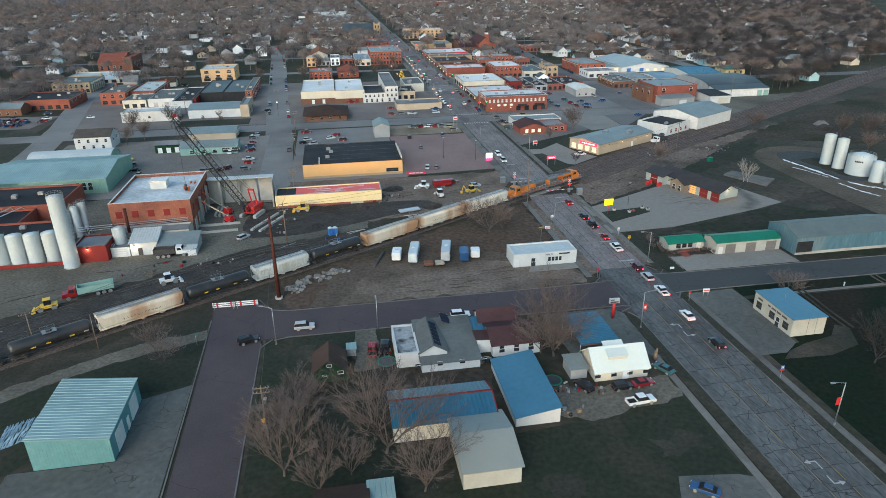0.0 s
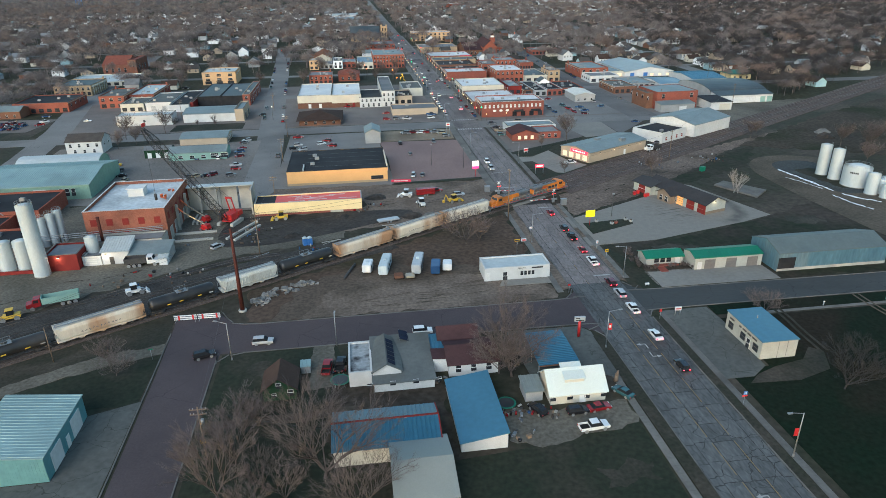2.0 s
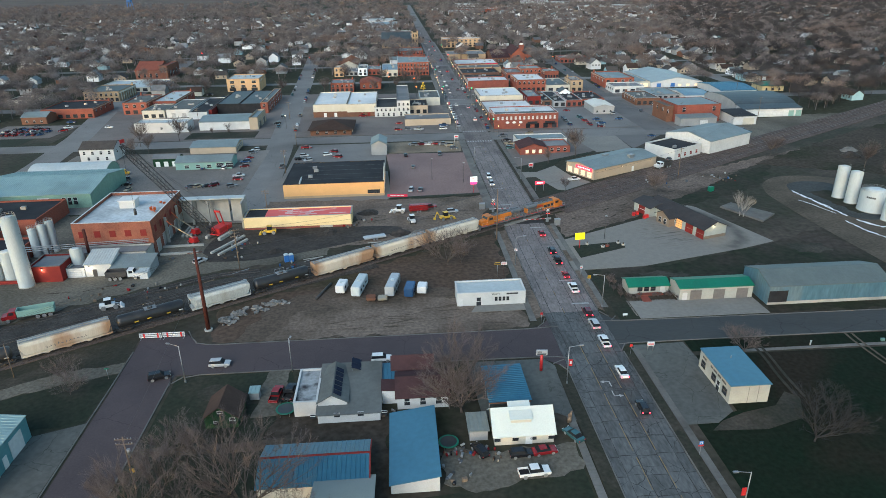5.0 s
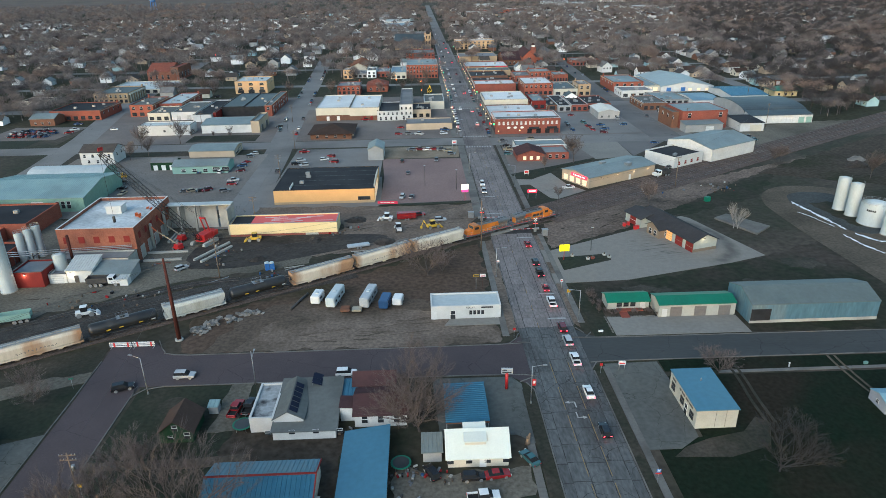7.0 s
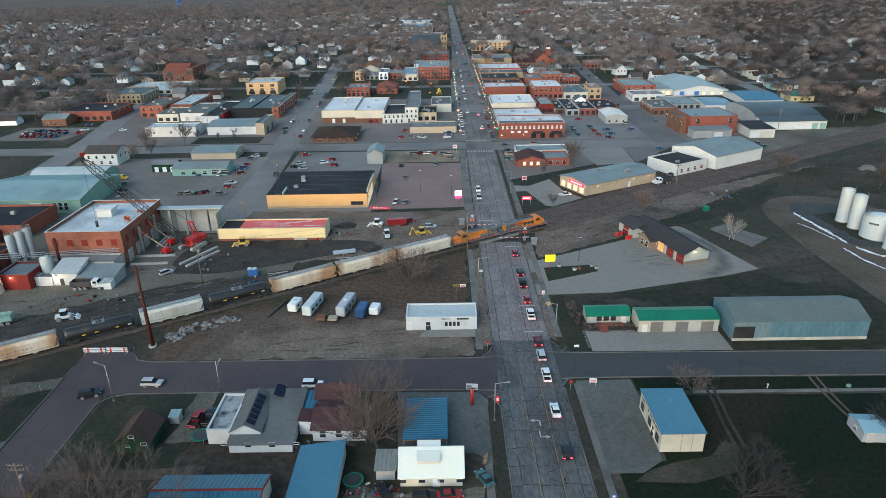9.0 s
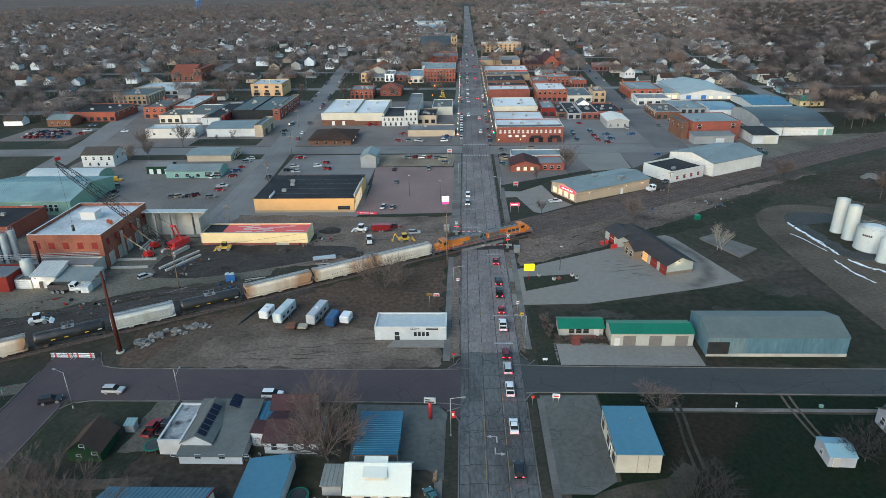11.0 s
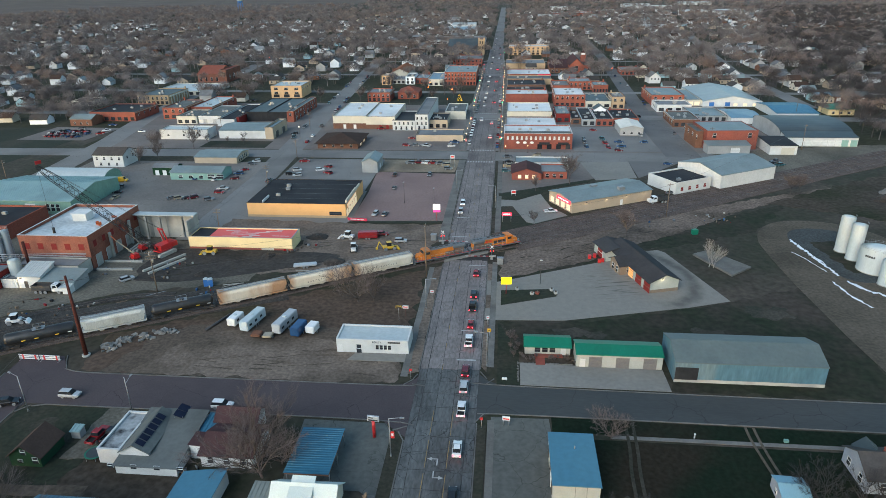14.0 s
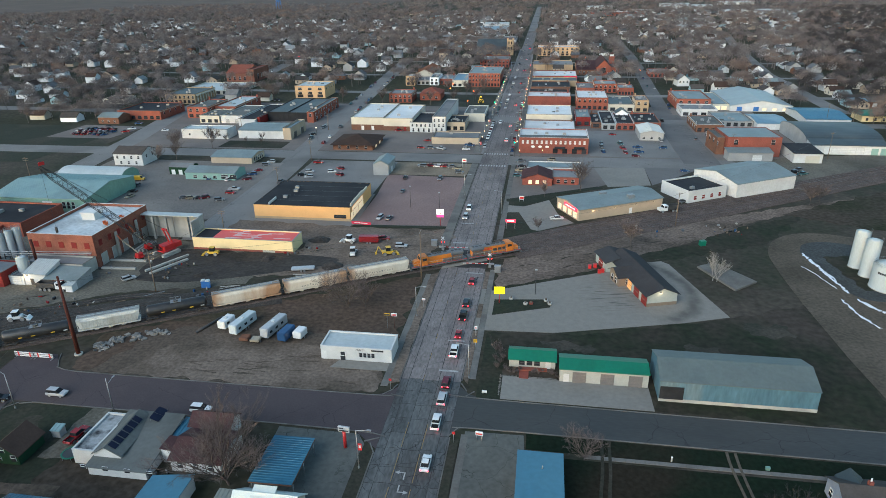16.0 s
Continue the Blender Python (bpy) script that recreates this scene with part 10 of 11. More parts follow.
def free(x, y, m=0.0):
    if abs(x) < 13 + m and y < 1750:
        return False
    if any(abs(y - (q + (14 * -x / 420 if x < 0 else -10 * x / 420))) < 7.5 + m for q in YS):
        return False
    for line, w in ((SECOND, 8), ([(-190, 60), (-206, 231), (-231, 429), (-243, 560)], 8.5), (EAST_STREET, 9), (FAR_STREET, 8)):
        for (ax, ay), (bx, by) in zip(line, line[1:]):
            if ay <= y <= by and abs(x - (ax + (bx - ax) * (y - ay) / (by - ay))) < w + m:
                return False
    if y < 216 and not (x < -225 or x > 250 or y < -60):
        return False
    if y < 262 and -440 < x < -190:
        return False
    if -218 < x < 200 and y < 338 or -172 < x < 134 and y < 440 - 0.2 * abs(x):
        return False
    if x > 60 and y < 160 + (x - 79) * 0.66 and x < 900:
        return False
    return not any(a - m < x < c + m and b - m < y < d + m for a, b, c, d in BOXES)


HOUSES = []
for k, (wl, rf, w, d, h, rise, top) in enumerate((("house_white", "r_house", 8, 10, 4.6, 3.0, "gy"), ("house_white", "r_shingle", 11, 8, 3.0, 2.4, "gx"), ("grey", "r_house", 9, 9, 4.8, 3.0, "gx"), ("cream", "r_brown", 10, 8, 3.0, 2.6, "gx"),
                                                  ("house_white", "r_grey", 9, 11, 4.8, 3.4, "gy"), ("tan", "r_shingle", 9, 9, 3.2, 2.6, "gy"), ("pale_blue", "r_shingle", 8, 9, 3.4, 2.6, "gy"), ("brick_brown", "r_house", 11, 8, 3.2, 2.4, "hip"),
                                                  ("house_white", "r_galv", 7, 9, 3.2, 2.4, "gy"), ("house_white", "r_brown", 9, 9, 5.0, 3.0, "gx"))):
    word = {"house_white": "white", "white": "white", "pale_blue": "pale blue", "grey": "grey", "cream": "cream", "tan": "tan", "teal": "pale teal", "brick_brown": "brown brick"}[wl]
    hs = building("house", f"{word} wooden family house with a pitched roof among bare trees", -w / 2, -d / 2, w / 2, d / 2, h, wl, rf, top, rise, 0.4,
                  opens=row("S", 3, h - 2.0, 0.9, 1.2, w * 0.6) + row("E", 2, h - 2.0, 0.9, 1.2, d * 0.5), category="house", group="family houses")
    BOXES.pop()
    HOUSES.append((hs, w, d, h, rise, top, wl, rf))
rh = random.Random(77)
spots = []
y = 226.0
while y < 1500:
    x = -1600.0
    while x < 1150:
        px, py = x + rh.uniform(-5, 5), y + rh.uniform(-5, 5)
        if -0.98 * (py + 110) - 60 < px < 0.72 * (py + 110) + 60 and free(px, py, 5) and rh.random() < (0.60 if py < 700 else 0.50) and not (py > 1250 and px < -300):
            spots.append((px, py))
        x += 24
    y += 26
rows_ = [(222 + 0.09 * (y - 360), y) for y in range(352, 560, 17)] + [(190 + 0.09 * (y - 400), y) for y in range(402, 560, 19)] + [(x, 404) for x in range(132, 200, 16)] + [(x, 470 - 0.02 * x) for x in range(125, 205, 17)]
spots = [q for q in spots if all(abs(q[0] - a) + abs(q[1] - b) > 17 for a, b in rows_)] + rows_
spots.sort(key=lambda q: (q[0] + 10) ** 2 + (q[1] + 100) ** 2)
CELLS = {}
for x, y in spots:
    CELLS.setdefault((int(x // 20), int(y // 20)), []).append((x, y))
used = set()
far_houses = {}
for n, (x, y) in enumerate(spots):
    k = rh.randrange(len(HOUSES))
    hs, w, d, h, rise, top, wl, rf = HOUSES[k]
    a = rh.choice((0, 90, 180, 270)) + 3.7 + rh.uniform(-3, 3)
    if n < 84:
        m = pose(x, y, 0, 0, 0, a)
        if k not in used:
            used.add(k)
            hs.matrix_basis = m
        else:
            copy_thing(hs, m)
    else:
        far_houses.setdefault((wl, rf), []).append((x, y, a, w, d, h, rise))
for (wl, rf), some in far_houses.items():
    bm = bmesh.new()
    for x, y, a, w, d, h, rise in some:
        m = pose(x, y, 0, 0, 0, a)
        prism(bm, [(-w / 2, -0.1), (w / 2, -0.1), (w / 2, h), (0, h + rise), (-w / 2, h)], -d / 2, d / 2, 0, m)
        for s in (-1, 1):
            vs = [(s * (w / 2 + 0.4), -d / 2 - 0.4, h - 0.2), (s * (w / 2 + 0.4), d / 2 + 0.4, h - 0.2), (0, d / 2 + 0.4, h + rise + 0.15), (0, -d / 2 - 0.4, h + rise + 0.15)]
            quad(bm, [m @ Vector(v) for v in (vs if s > 0 else vs[::-1])], 1)
    tagged(part("distant_houses", bm, [M[wl], M[rf]]), "distant family houses among bare trees", "houses", kind="stuff")


def woods(name, count, region, slivers, thick, size, seed, mat="twig_far", label="bare winter woods across the town"):
    """A mass of bare crowns: each one a loose ball of thin twigs over a stem."""
    rg = np.random.default_rng(seed)
    spots = []
    guard = 0
    while len(spots) < count and guard < count * 30:
        guard += 1
        x, y = region(rg)
        near = (q for i in (-1, 0, 1) for j in (-1, 0, 1) for q in CELLS.get((int(x // 20) + i, int(y // 20) + j), ()))
        if free(x, y, -3) and not any(abs(x - a) < 6.0 and -13 < y - b < 6 for a, b in near):
            spots.append((x, y))
    spots = np.array(spots)
    n = len(spots)
    sc = rg.uniform(*size, n)
    # each twig: a place in one of the crown's clumps, an outward way
    clumps = 12
    cd = rg.normal(size=(n, clumps, 3))
    cd /= np.linalg.norm(cd, axis=2, keepdims=True)
    cd[..., 2] = np.abs(cd[..., 2]) * 1.1 - 0.3
    cd *= rg.uniform(0.30, 0.62, (n, clumps, 1))
    pick = rg.integers(0, clumps, (n, slivers))
    v = rg.normal(size=(n, slivers, 3))
    v /= np.linalg.norm(v, axis=2, keepdims=True)
    v[..., 2] = np.abs(v[..., 2]) * 1.2 - 0.45
    rad = rg.uniform(0.2, 1.0, (n, slivers, 1)) ** 0.45
    flat = np.stack([rg.uniform(0.85, 1.2, n), rg.uniform(0.85, 1.2, n), rg.uniform(0.75, 1.0, n)], 1)[:, None, :]
    c = (np.take_along_axis(cd, pick[..., None], 1) + v * rad * 0.52) * flat * 0.52 * sc[:, None, None] + np.array([0, 0, 0.54]) * sc[:, None, None]
    way = v * 0.45 + rg.normal(size=v.shape) * 0.6 + np.array([0, 0, 0.35])
    way /= np.linalg.norm(way, axis=2, keepdims=True)
    ln = rg.uniform(0.10, 0.22, (n, slivers, 1)) * sc[:, None, None]
    u = np.cross(way, v + rg.normal(size=v.shape) * 0.18)
    u /= np.linalg.norm(u, axis=2, keepdims=True)
    u *= thick * rg.uniform(0.6, 1.4, (n, slivers, 1))
    base = np.concatenate([spots, np.zeros((n, 1))], 1)[:, None, :]
    a, b, t = c - way * ln * 0.5 - u + base, c - way * ln * 0.5 + u + base, c + way * ln * 0.5 + base
    tri = np.stack([a, b, t], 2).reshape(-1, 3)
    # stems
    st = np.zeros((n, 2, 3, 3))
    w = sc * 0.022
    for k, (dx, dy) in enumerate(((1, 0), (0, 1))):
        st[:, k, 0] = np.stack([spots[:, 0] - dx * w, spots[:, 1] - dy * w, np.zeros(n) - 0.1], 1)
        st[:, k, 1] = np.stack([spots[:, 0] + dx * w, spots[:, 1] + dy * w, np.zeros(n) - 0.1], 1)
        st[:, k, 2] = np.stack([spots[:, 0], spots[:, 1], sc * 0.62], 1)
    pts = np.concatenate([tri, st.reshape(-1, 3)])
    pts[:, 2] = np.maximum(pts[:, 2], -0.1)
    me = bpy.data.meshes.new(name)
    m = len(pts) // 3
    me.vertices.add(len(pts))
    me.vertices.foreach_set("co", pts.ravel())
    me.loops.add(len(pts))
    me.loops.foreach_set("vertex_index", np.arange(len(pts)))
    me.polygons.add(m)
    me.polygons.foreach_set("loop_start", np.arange(m) * 3)
    me.update(calc_edges=True)
    me.materials.append(M[mat])
    tagged(new(name, me), label, "woods", kind="stuff")


def ring(y0, y1, u0=-1.0, u1=1.0, wide=0.78):
    def pick(rg):
        y = math.sqrt(rg.uniform((y0 + 100) ** 2, (y1 + 100) ** 2)) - 100
        return rg.uniform(u0, u1) * (wide * (y + 110) + 40), y
    return pick


woods("bare_woods", 450, ring(216, 480, -1.3, 0.45), 560, 0.066, (9, 15), 1)
woods("bare_woods", 1750, ring(480, 850, -1.3, 0.5), 240, 0.16, (11, 18), 2)
woods("bare_woods", 3500, ring(850, 1450, -1.3, 0.5), 90, 0.35, (12, 19), 3)
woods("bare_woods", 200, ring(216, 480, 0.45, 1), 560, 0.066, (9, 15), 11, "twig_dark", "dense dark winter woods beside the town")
woods("bare_woods", 100, ring(216, 480, 0.45, 1), 560, 0.066, (9, 15), 21)
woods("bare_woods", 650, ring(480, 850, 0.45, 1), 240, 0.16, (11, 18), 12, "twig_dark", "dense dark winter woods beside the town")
woods("bare_woods", 400, ring(480, 850, 0.45, 1), 240, 0.16, (11, 18), 22)
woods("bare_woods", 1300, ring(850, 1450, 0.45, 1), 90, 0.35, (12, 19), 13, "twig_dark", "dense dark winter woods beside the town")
woods("bare_woods", 500, ring(850, 1450, 0.45, 1), 90, 0.35, (12, 19), 23)
woods("far_woods", 2200, lambda rg: (rg.uniform(-1250, 1500), rg.uniform(1400, 1900)), 70, 0.38, (12, 18), 4)
woods("far_woods", 900, lambda rg: (rg.uniform(-420, 700), rg.uniform(1850, 2300)), 60, 0.42, (12, 17), 5)
for x, y, s in ((-58, 640, 9), (110, 560, 9), (-190, 520, 8), (96, 720, 11), (250, 520, 10), (-300, 640, 10), (-60, 470, 7), (330, 700, 11), (40, 850, 12)):
    t = thing("evergreen_tree", "dark green conical evergreen tree", "tree", pose(x, y, 0), "evergreens")
    bm = bmesh.new()
    cyl(bm, (0, 0, -0.1), (0, 0, s * 0.3), 0.25, n=6)
    part("trunk", bm, M["bark"], t)
    bm = bmesh.new()
    re = random.Random(int(x))
    for k in range(420):
        z = s * (0.1 + 0.88 * re.random() ** 1.3)
        rr = (1 - z / s) * s * 0.24 * re.uniform(0.6, 1.15) + 0.05
        a = re.uniform(0, 6.283)
        p = Vector((math.cos(a) * rr, math.sin(a) * rr, z))
        d = Vector((math.cos(a), math.sin(a), -0.35)) * 0.6
        sd = Vector((-math.sin(a), math.cos(a), 0)) * 0.28
        bm.faces.new([bm.verts.new(q) for q in (p - sd - d * 0.4, p + sd - d * 0.4, p + d)])
    part("crown", bm, M["evergreen"], t)
for x, y, w, d in ((145, 1600, 60, 24), (348, 1600, 110, 26), (500, 1780, 90, 30), (237, 960, 46, 20), (434, 1380, 120, 30), (336, 1700, 70, 25), (214, 1410, 50, 22), (-61, 1040, 40, 26), (520, 1190, 60, 24), (90, 1250, 40, 20)):
    building("far_hall", "long pale hall at the edge of the town", x - w / 2, y - d / 2, x + w / 2, y + d / 2, 6, "white", "r_pale", "gx", 2.2, 0.3, opens=row("S", 4, 0.3, 3.5, 3.2, w * 0.7, cross=False, mat="dark_frame", name="door"), category="hall", group="far halls")
# water tower on the skyline
t = thing("water_tower", "pale blue and white water tower beyond the woods", "water tower", pose(-735, 1760, 0))
bm = bmesh.new()
cyl(bm, (0, 0, 25), (0, 0, 34), 8, n=24)
cyl(bm, (0, 0, 34), (0, 0, 38), 8, 3, n=24)
part("tank", bm, M["white_tank"], t)
bm = bmesh.new()
cyl(bm, (0, 0, 20), (0, 0, 25), 4, 8, n=24)
part("tank_bottom", bm, M["blue_paint"], t)
for k in range(6):
    a = k * math.pi / 3
    bm = bmesh.new()
    cyl(bm, (9 * math.cos(a), 9 * math.sin(a), -0.2), (6 * math.cos(a), 6 * math.sin(a), 25), 0.6, n=8)
    part("leg", bm, M["blue_paint"], t)

# ---- rubble, small things ----
rr = random.Random(3)
STONES = []
for k in range(5):
    bm = bmesh.new()
    box(bm, -0.5, -0.5, 0, 0.5, 0.5, 0.6)
    for v in bm.verts:
        v.co += Vector((rr.uniform(-0.2, 0.2), rr.uniform(-0.2, 0.2), rr.uniform(-0.08, 0.2)))
    me = bpy.data.meshes.new("rubble_block")
    bm.to_mesh(me)
    bm.free()
    me.materials.append(M["rubble"])
    STONES.append(me)
for cx, cy, n, sp in ((-83, 24, 34, 2.2), (-80.6, 27.4, 22, 1.8), (-76.6, 29.2, 26, 2.2), (-72.6, 31.8, 30, 2.4)):
    pile = thing("rubble_pile", "heap of broken grey concrete in the grass", "rubble", pose(cx, cy, 0), "rubble heaps")
    for k in range(n):
        o = new("rubble_block", rr.choice(STONES))
        o.parent = pile
        x, y = rr.gauss(0, sp * 0.5), rr.gauss(0, sp * 0.4)
        o.matrix_basis = pose(x, y, max(0, 0.5 - math.hypot(x, y) * 0.25) * rr.random() - 0.05, rr.uniform(-20, 20), rr.uniform(-20, 20), rr.uniform(0, 360)) @ Matrix.Diagonal((rr.uniform(0.5, 1.5), rr.uniform(0.4, 1.0), rr.uniform(0.4, 0.9), 1))
# solar panels on the workshop gable
t = thing("solar_panels", "dark blue solar panels on the workshop roof", "solar panel", pose(-54.2, -8.9, 0.36))
sl = math.degrees(math.atan2(1.6, 2.7))
for k in range(6):
    bm = bmesh.new()
    box(bm, 0.3, -0.6, 0, 1.9, 0.6, 0.05, m=pose(0, -4.4 + k * 1.5, 4.52, 0, sl, 0))
    part("panel", bm, M["panel"], t)
t = thing("solar_panels", "tilted dark blue solar panels on the flat roof", "solar panel", pose(-50.2, -4.4, 3.55))
for k in range(2):
    bm = bmesh.new()
    box(bm, -1.0, -0.9 + k * 1.9, 0, 1.0, 0.9 + k * 1.9, 0.05, m=pose(0, 0, 0.5, 0, 22, 0))
    part("panel", bm, M["panel"], t)
bm = bmesh.new()
for q in (-0.8, 0.8):
    for z in (-0.7, 2.6):
        cyl(bm, (q, z, -0.02), (q, z, 0.75 - 0.3 * q), 0.03, n=4)
part("mount", bm, M["steel"], t)
# writing on the small office
def lettering(text, x, y, z, size, mat, parent=None, a=0):
    cu = bpy.data.curves.new("lettering", "FONT")
    cu.body, cu.size, cu.extrude = text, size, 0.02
    ob = new("lettering_shape", cu)
    dg = bpy.context.evaluated_depsgraph_get()
    me = bpy.data.meshes.new_from_object(ob.evaluated_get(dg))
    bpy.data.objects.remove(ob)
    me.materials.clear()
    me.materials.append(M[mat])
    o = new("lettering", me)
    o.matrix_basis = pose(x, y, z, 90, 0, a)
    return tagged(o, "dark painted word on the white wall", "lettering")


lettering("REALTY", -18.6, 25.97, 2.75, 0.62, "text")
bm = bmesh.new()
box(bm, -14.9, 25.94, 2.78, -12.0, 25.985, 3.16)
tagged(part("sign_bar", bm, M["text"]), "dark unreadable lettering on the white wall", "lettering")
# planters and small things on the forecourts
for x, y, m_ in ((15.5, 61, "raw_concrete"), (19.5, 58.4, "raw_concrete"), (21, 58.8, "brick"), (25, 61, "raw_concrete"), (26, 59.2, "raw_concrete")):
    t = thing("planter", "low stone planter on the grass island", "planter", pose(x, y, 0.08))
    bm = bmesh.new()
    cyl(bm, (0, 0, 0), (0, 0, 0.6), 0.5, 0.65, n=10)
    part("bowl", bm, M[m_], t)
    bm = bmesh.new()
    cyl(bm, (0, 0, 0.55), (0, 0, 1.0), 0.3, 0.15, n=7)
    part("soil", bm, M["dirt"], t)
for x, y in ((38, 84.3), (39.6, 85.2), (40.6, 81.2), (41.6, 81.8)):
    t = thing("refuse_bin", "red refuse bin beside the fire station", "bin", pose(x, y, 0.04))
    bm = bmesh.new()
    box(bm, -0.45, -0.45, 0, 0.45, 0.45, 1.0)
    part("body", bm, M["red"], t)
    bm = bmesh.new()
    box(bm, -0.5, -0.5, 1.0, 0.5, 0.5, 1.1)
    part("lid", bm, M["red"], t)
t = thing("utility_box", "green utility box in the grass", "utility box", pose(75.2, 106.6, 0, 0, 0, 20))
bm = bmesh.new()
box(bm, -0.9, -0.7, 0, 0.9, 0.7, 1.7)
part("body", bm, M["r_green"], t)
def mound(x, y, r, h, mat, label, seed):
    """A loose heap with an uneven outline."""
    q = random.Random(seed)
    bm = bmesh.new()
    rings = []
    for k, (f, z) in enumerate(((1.0, -0.05), (0.78, 0.32), (0.5, 0.72), (0.2, 0.97))):
        rings.append([bm.verts.new((math.cos(a) * r * f * q.uniform(0.85, 1.15), math.sin(a) * r * 0.7 * f * q.uniform(0.85, 1.15), h * z * q.uniform(0.85, 1.1))) for a in np.linspace(0, 6.283, 14, endpoint=False)])
    for lo, hi in zip(rings, rings[1:]):
        for i in range(14):
            bm.faces.new((lo[i], lo[(i + 1) % 14], hi[(i + 1) % 14], hi[i]))
    bm.faces.new(rings[-1])
    o = tagged(part("mound", bm, M[mat]), label, "heap")
    o.matrix_basis = pose(x, y, 0.02, 0, 0, q.uniform(0, 90))


mound(-51.4, 96.6, 4.2, 1.3, "dark_soil", "heap of dark soil beside the new hall", 1)
mound(-34.8, 75.6, 3.4, 1.2, "rubble", "heap of pale gravel by the tracks", 2)
mound(-40.6, 76.4, 3.8, 1.4, "dark_soil", "heap of dark soil by the tracks", 3)
mound(-63, 80, 3.2, 0.9, "dark_soil", "low heap of dug soil on the building lot", 4)
mound(-78, 66, 3.0, 0.8, "dark_soil", "low heap of dug soil on the building lot", 5)
mound(156, 146, 5.5, 2.2, "dark_soil", "dark heap of scrap and soil beyond the tanks", 6)
mound(162, 155, 5, 1.8, "rubble", "heap of broken concrete beyond the tanks", 7)
# junk by the houses and the yard
JUNK = ("c_grey", "c_black", "c_grey", "c_red", "wood_pole", "wood_pole", "rubble", "raw_concrete", "dark_steel", "steel", "tie", "c_blue")
for cx, cy, n, sp in ((-32.5, -27.5, 22, 2.2), (-26, -27.5, 12, 1.6), (-44.6, -15.5, 10, 1.2), (-62.8, -9, 12, 1.6), (-33, -32.5, 8, 1.6), (-89, 72, 12, 2.6), (-90, 64, 8, 2.0), (-56, 84, 10, 1.4), (86, 121, 18, 4), (-70, 54, 14, 4), (-105, 44, 14, 5), (-52, 89, 12, 2), (-120, 41, 10, 5), (62, 119, 10, 5), (-112, 64, 10, 4)):
    for k in range(n):
        x, y = cx + rr.gauss(0, sp), cy + rr.gauss(0, sp * 0.7)
        w, d, h = rr.uniform(0.2, 1.1), rr.uniform(0.2, 0.7), rr.uniform(0.15, 0.8)
        bm = bmesh.new()
        if rr.random() < 0.35:
            cyl(bm, (0, 0, 0), (0, 0, h), d * 0.5, d * 0.42, n=9)
        else:
            box(bm, -w / 2, -d / 2, 0, w / 2, d / 2, h)
            bmesh.ops.bevel(bm, geom=bm.edges[:], offset=0.04, segments=1, affect="EDGES")
        o = tagged(part("yard_junk", bm, M[rr.choice(JUNK)]), "small piece of yard clutter on the ground", "clutter", "yard clutter")
        o.matrix_basis = pose(x, y, 0.02, 0, 0, rr.uniform(0, 180))
for k in range(26):
    bm = bmesh.new()
    L = rr.uniform(2, 6)
    box(bm, -L / 2, -0.12, 0, L / 2, 0.12, 0.14)
    o = tagged(part("timber", bm, M[rr.choice(("tie", "wood_pole", "raw_concrete", "steel"))]), "loose timber or rail lying by the tracks", "timber", "loose timbers")
    s = rr.uniform(120, 400)
    x, y, a = along(SIDE[0], min(s, length(SIDE[0]) - 1))
    o.matrix_basis = pose(x + rr.uniform(-3, 3), y + rr.uniform(4, 9), 0.03 + 0.02 * (k % 3), 0, 0, a + rr.uniform(-30, 30))
t = thing("hospital_sign", "blue letter sign over a red plate on a post", "sign", pose(8.8, -30.9, 0.08))
bm = bmesh.new()
cyl(bm, (0, 0, 0), (0, 0, 2.9), 0.04, n=6)
part("post", bm, M["steel"], t)
bm = bmesh.new()
box(bm, -0.38, -0.05, 2.2, 0.38, -0.04, 2.95)
part("board", bm, M["blue_paint"], t)
bm = bmesh.new()
for x in (-0.2, 0.1):
    box(bm, x, -0.07, 2.32, x + 0.1, -0.052, 2.84)
box(bm, -0.1, -0.07, 2.53, 0.1, -0.052, 2.63)
part("letter", bm, M["c_white"], t, "white capital letter")
bm = bmesh.new()
box(bm, -0.5, -0.05, 1.85, 0.5, -0.04, 2.15)
part("plate", bm, M["red"], t)
t = thing("carved_stump", "tall weathered tree stump carved at the top", "stump", pose(-10.9, -20.2, 0.02))
bm = bmesh.new()
cyl(bm, (0, 0, 0), (0.1, 0, 1.3), 0.5, 0.34, n=9)
cyl(bm, (0.1, 0, 1.25), (0.35, 0.1, 2.3), 0.36, 0.16, n=8)
cyl(bm, (0.05, 0, 1.2), (-0.3, -0.1, 1.8), 0.2, 0.08, n=7)
part("trunk", bm, M["wood_pole"], t)
t = thing("utility_box", "small green utility box in the grass", "utility box", pose(64.6, 0.8, 0.06))
bm = bmesh.new()
box(bm, -0.38, -0.25, 0, 0.38, 0.25, 0.5)
bmesh.ops.bevel(bm, geom=bm.edges[:], offset=0.05, segments=1, affect="EDGES")
part("body", bm, M["sage"], t)
bm = bmesh.new()
box(bm, -0.42, -0.29, 0.5, 0.42, 0.29, 0.56)
part("lid", bm, M["sage"], t)
t = thing("cable_post", "slim white cable post in the grass", "post", pose(48, 0.7, 0.06))
bm = bmesh.new()
box(bm, -0.12, -0.12, 0, 0.12, 0.12, 0.95)
bmesh.ops.bevel(bm, geom=bm.edges[:], offset=0.04, segments=1, affect="EDGES")
part("body", bm, M["c_silver"], t)
bm = bmesh.new()
box(bm, -0.15, -0.15, 0.95, 0.15, 0.15, 1.05)
part("cap", bm, M["c_white"], t)
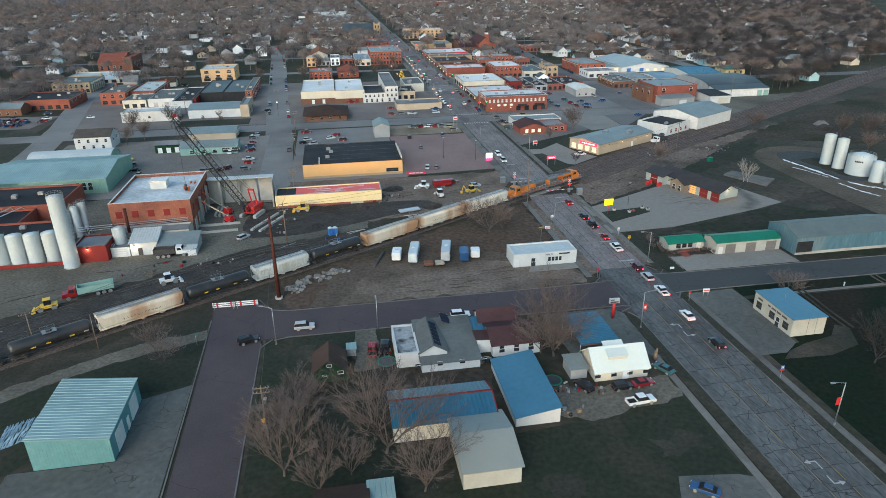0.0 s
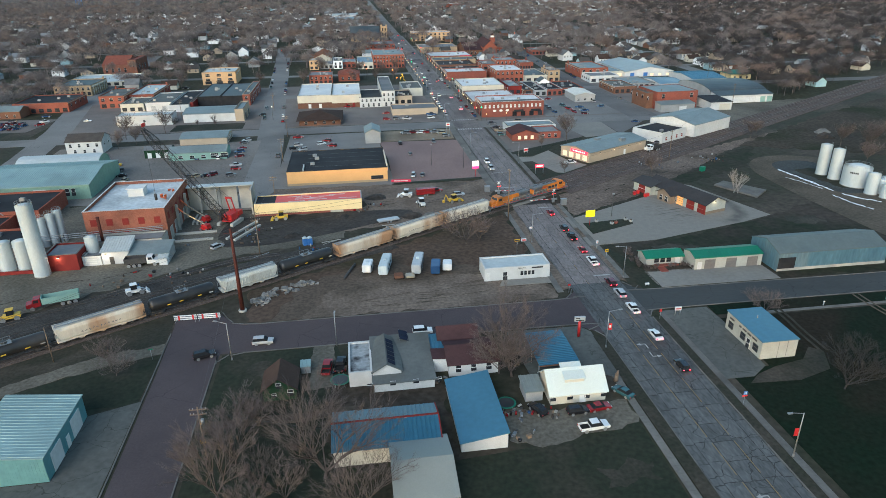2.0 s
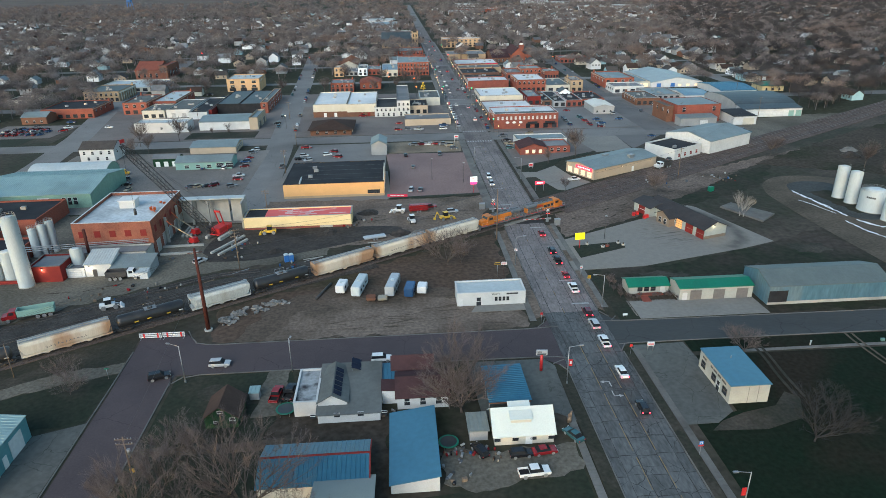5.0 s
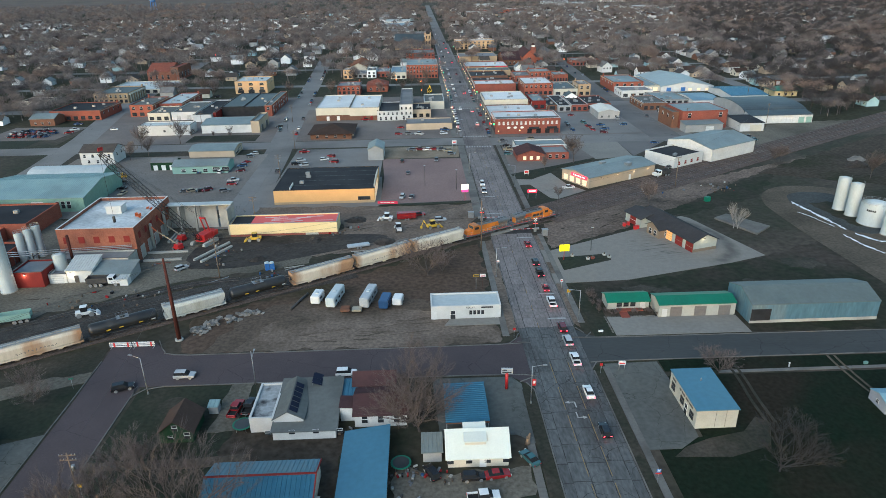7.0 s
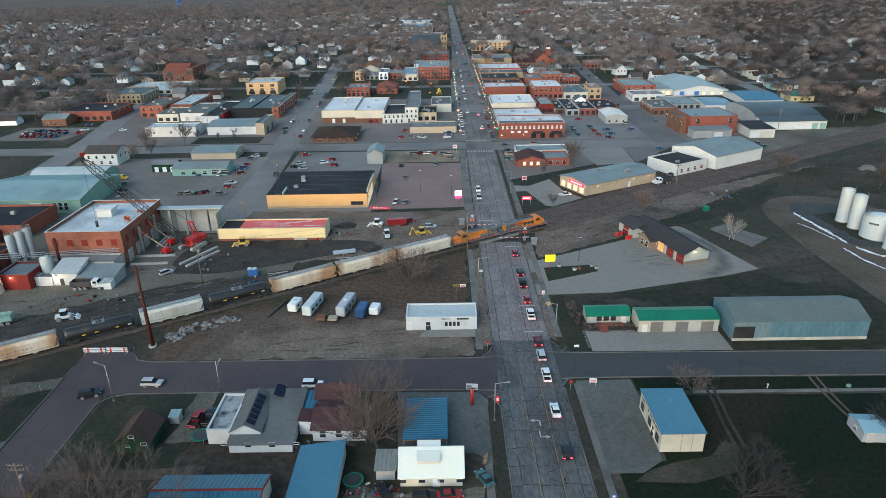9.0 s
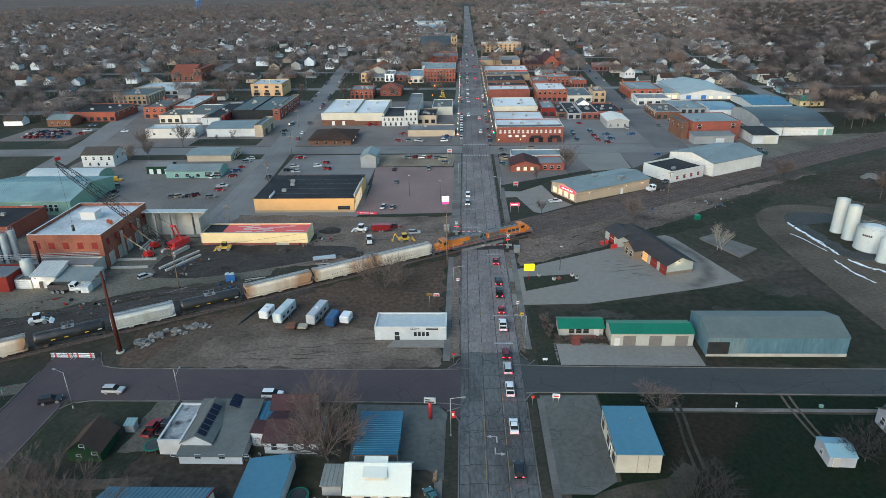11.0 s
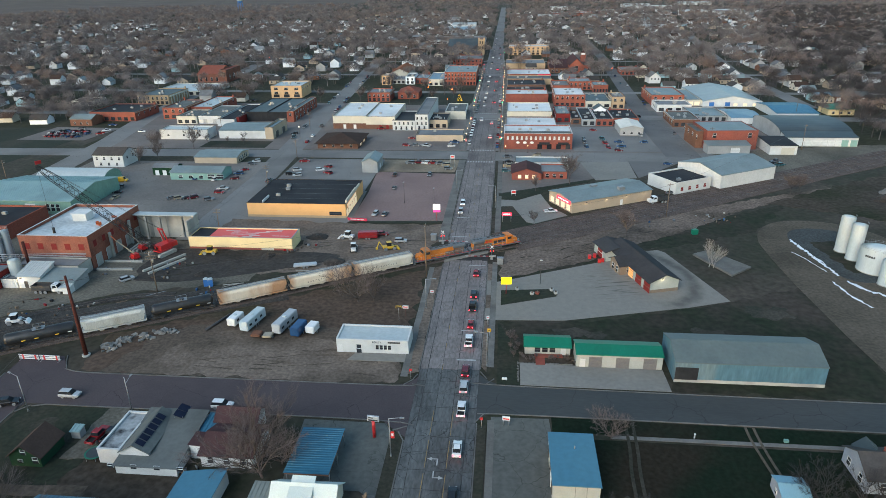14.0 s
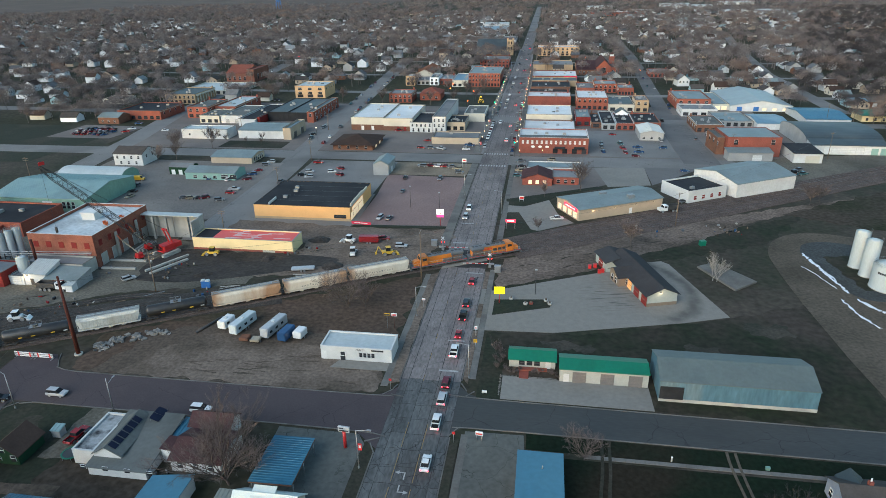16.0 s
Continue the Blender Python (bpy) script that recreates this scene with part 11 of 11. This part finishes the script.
# trampolines behind the houses
def trampoline(x, y, r, label):
    t = thing("trampoline", label, "trampoline", pose(x, y, 0), "trampolines")
    bm = bmesh.new()
    cyl(bm, (0, 0, 0.84), (0, 0, 0.87), r - 0.25, n=24)
    part("mat", bm, M["tank_black"], t)
    bm = bmesh.new()
    for k in range(24):
        a, b = 2 * math.pi * k / 24, 2 * math.pi * (k + 1) / 24
        quad(bm, [(r * math.cos(a), r * math.sin(a), 0.88), (r * math.cos(b), r * math.sin(b), 0.88), ((r - 0.3) * math.cos(b), (r - 0.3) * math.sin(b), 0.91), ((r - 0.3) * math.cos(a), (r - 0.3) * math.sin(a), 0.91)])
        cyl(bm, (r * math.cos(a), r * math.sin(a), 0.86), (r * math.cos(b), r * math.sin(b), 0.86), 0.05, n=5)
    part("rim", bm, M["r_green"], t, "green padded rim")
    for k in range(6):
        a = k * math.pi / 3
        bm = bmesh.new()
        cyl(bm, (r * 0.96 * math.cos(a), r * 0.96 * math.sin(a), 0), (r * 0.96 * math.cos(a), r * 0.96 * math.sin(a), 0.85), 0.04, n=5)
        part("leg", bm, M["steel"], t)


trampoline(-63.2, -12.6, 1.85, "round black trampoline with a green rim")
trampoline(-33.4, -24.6, 1.75, "old round trampoline with a green rim and clutter")
# flower island and shrubs, steps before the office
slab("flower_bed", [(15.6, 24.6), (27.6, 24.4), (27.6, 28.0), (15.6, 28.0)], 0.06, M["dark_earth"], "brown flower bed before the office", "flower bed")
slab("brick_path", [(19.2, 23.6), (21.3, 23.6), (21.3, 26.6), (19.2, 26.6)], 0.08, M["brick"], "red brick path to the office door", "path")

slab("brick_terrace", [(19.0, 26.6), (25.4, 26.6), (25.4, 27.9), (19.0, 27.9)], 0.3, M["brick"], "raised red brick terrace at the office door", "terrace")
rb = random.Random(8)
t = thing("stone_edging", "row of pale field stones round the flower bed", "stones")
for k in range(46):
    px, py = (15.4 + k * 0.36, 24.3) if k < 10 else (21.6 + (k - 10) * 0.3, 24.2) if k < 30 else (15.2, 24.6 - (k - 30) * 0.5)
    bm = bmesh.new()
    bmesh.ops.create_icosphere(bm, subdivisions=1, radius=rb.uniform(0.15, 0.26), matrix=pose(px + rb.uniform(-0.08, 0.08), py + rb.uniform(-0.12, 0.12), 0.08) @ Matrix.Diagonal((1.2, 0.9, 0.7, 1)))
    part("stone", bm, M["kerb"], t)
for k in range(16):
    px = rb.choice((rb.uniform(15.8, 18.8), rb.uniform(21.8, 27.4)))
    tree("bush", px, rb.uniform(24.8, 26.3), rb.uniform(0.14, 0.24), rb.uniform(0, 360), "low reddish leafless shrub before the office")
# red board fence and hedge at the edge of the parking lot
t = thing("red_barrier", "long low red board with white letter bars", "barrier", pose(-41.2, 112.6, 0.03, 0, 0, -6))
bm = bmesh.new()
box(bm, -3.7, -0.06, 0.25, 3.7, 0.06, 1.25)
part("board", bm, M["pink_paint"], t)
for x in (-3.5, 0, 3.5):
    bm = bmesh.new()
    box(bm, x - 0.06, 0.06, 0, x + 0.06, 0.16, 1.3)
    part("post", bm, M["steel"], t)
bm = bmesh.new()
for x0_, x1_ in ((-2.6, -1.7), (-1.5, -0.4), (-0.2, 0.9), (1.2, 2.4)):
    box(bm, x0_, -0.08, 0.6, x1_, -0.06, 0.9)
part("lettering", bm, M["c_white"], t, "white letter bars")

# ---- the main street's concrete slabs ----
road_top = tagged(new("road_slabs"), "worn grey concrete slabs of the main street with tarred joints", "road", kind="structure")
SLABS = {}
XS = [-6.7, -4.9, -1.75, 1.75, 4.9, 6.7]
rs = random.Random(4)
rows_near = [-62.5 + 4.6 * k for k in range(53)]
for y in rows_near:
    for i in range(5):
        w = XS[i + 1] - XS[i]
        yy = y + (0.0, 0.35, 0.1, 0.5, 0.2)[i]
        if 79 < yy + 2.3 < 92:
            continue
        kind_ = (w, rs.randrange(4), yy > 17)
        if kind_ not in SLABS:
            bm = bmesh.new()
            edge = []
            for px, py, qx, qy, cuts in ((-1, -1, 1, -1, 4), (1, -1, 1, 1, 5), (1, 1, -1, 1, 4), (-1, 1, -1, -1, 5)):
                for c in range(cuts):
                    f = c / cuts
                    edge.append(((px + (qx - px) * f) * (w / 2 - rs.uniform(0.01, 0.11)), (py + (qy - py) * f) * (2.3 - rs.uniform(0.0, 0.045 if yy > 17 else 0.13))))
            top_ = [bm.verts.new((px, py, 0.0)) for px, py in edge]
            low_ = [bm.verts.new((px, py, -0.04)) for px, py in edge]
            bm.faces.new(top_)
            for c in range(len(edge)):
                bm.faces.new((low_[c], low_[(c + 1) % len(edge)], top_[(c + 1) % len(edge)], top_[c]))
            me = bpy.data.meshes.new("road_slab")
            bm.to_mesh(me)
            bm.free()
            me.materials.append(M["lit_road" if yy > 17 else "concrete_road"])
            SLABS[kind_] = me
        o = new("road_slab", SLABS[kind_])
        o.parent = road_top
        o.matrix_basis = pose((XS[i] + XS[i + 1]) / 2 + rs.uniform(-0.015, 0.015), yy + 2.3 + rs.uniform(-0.02, 0.02), 0.057 + rs.uniform(-0.002, 0.001), 0, 0, rs.uniform(-0.15, 0.15))
for some, mat_ in ((range(-17, 0), "concrete_road"), (range(53, 222), "lit_road")):
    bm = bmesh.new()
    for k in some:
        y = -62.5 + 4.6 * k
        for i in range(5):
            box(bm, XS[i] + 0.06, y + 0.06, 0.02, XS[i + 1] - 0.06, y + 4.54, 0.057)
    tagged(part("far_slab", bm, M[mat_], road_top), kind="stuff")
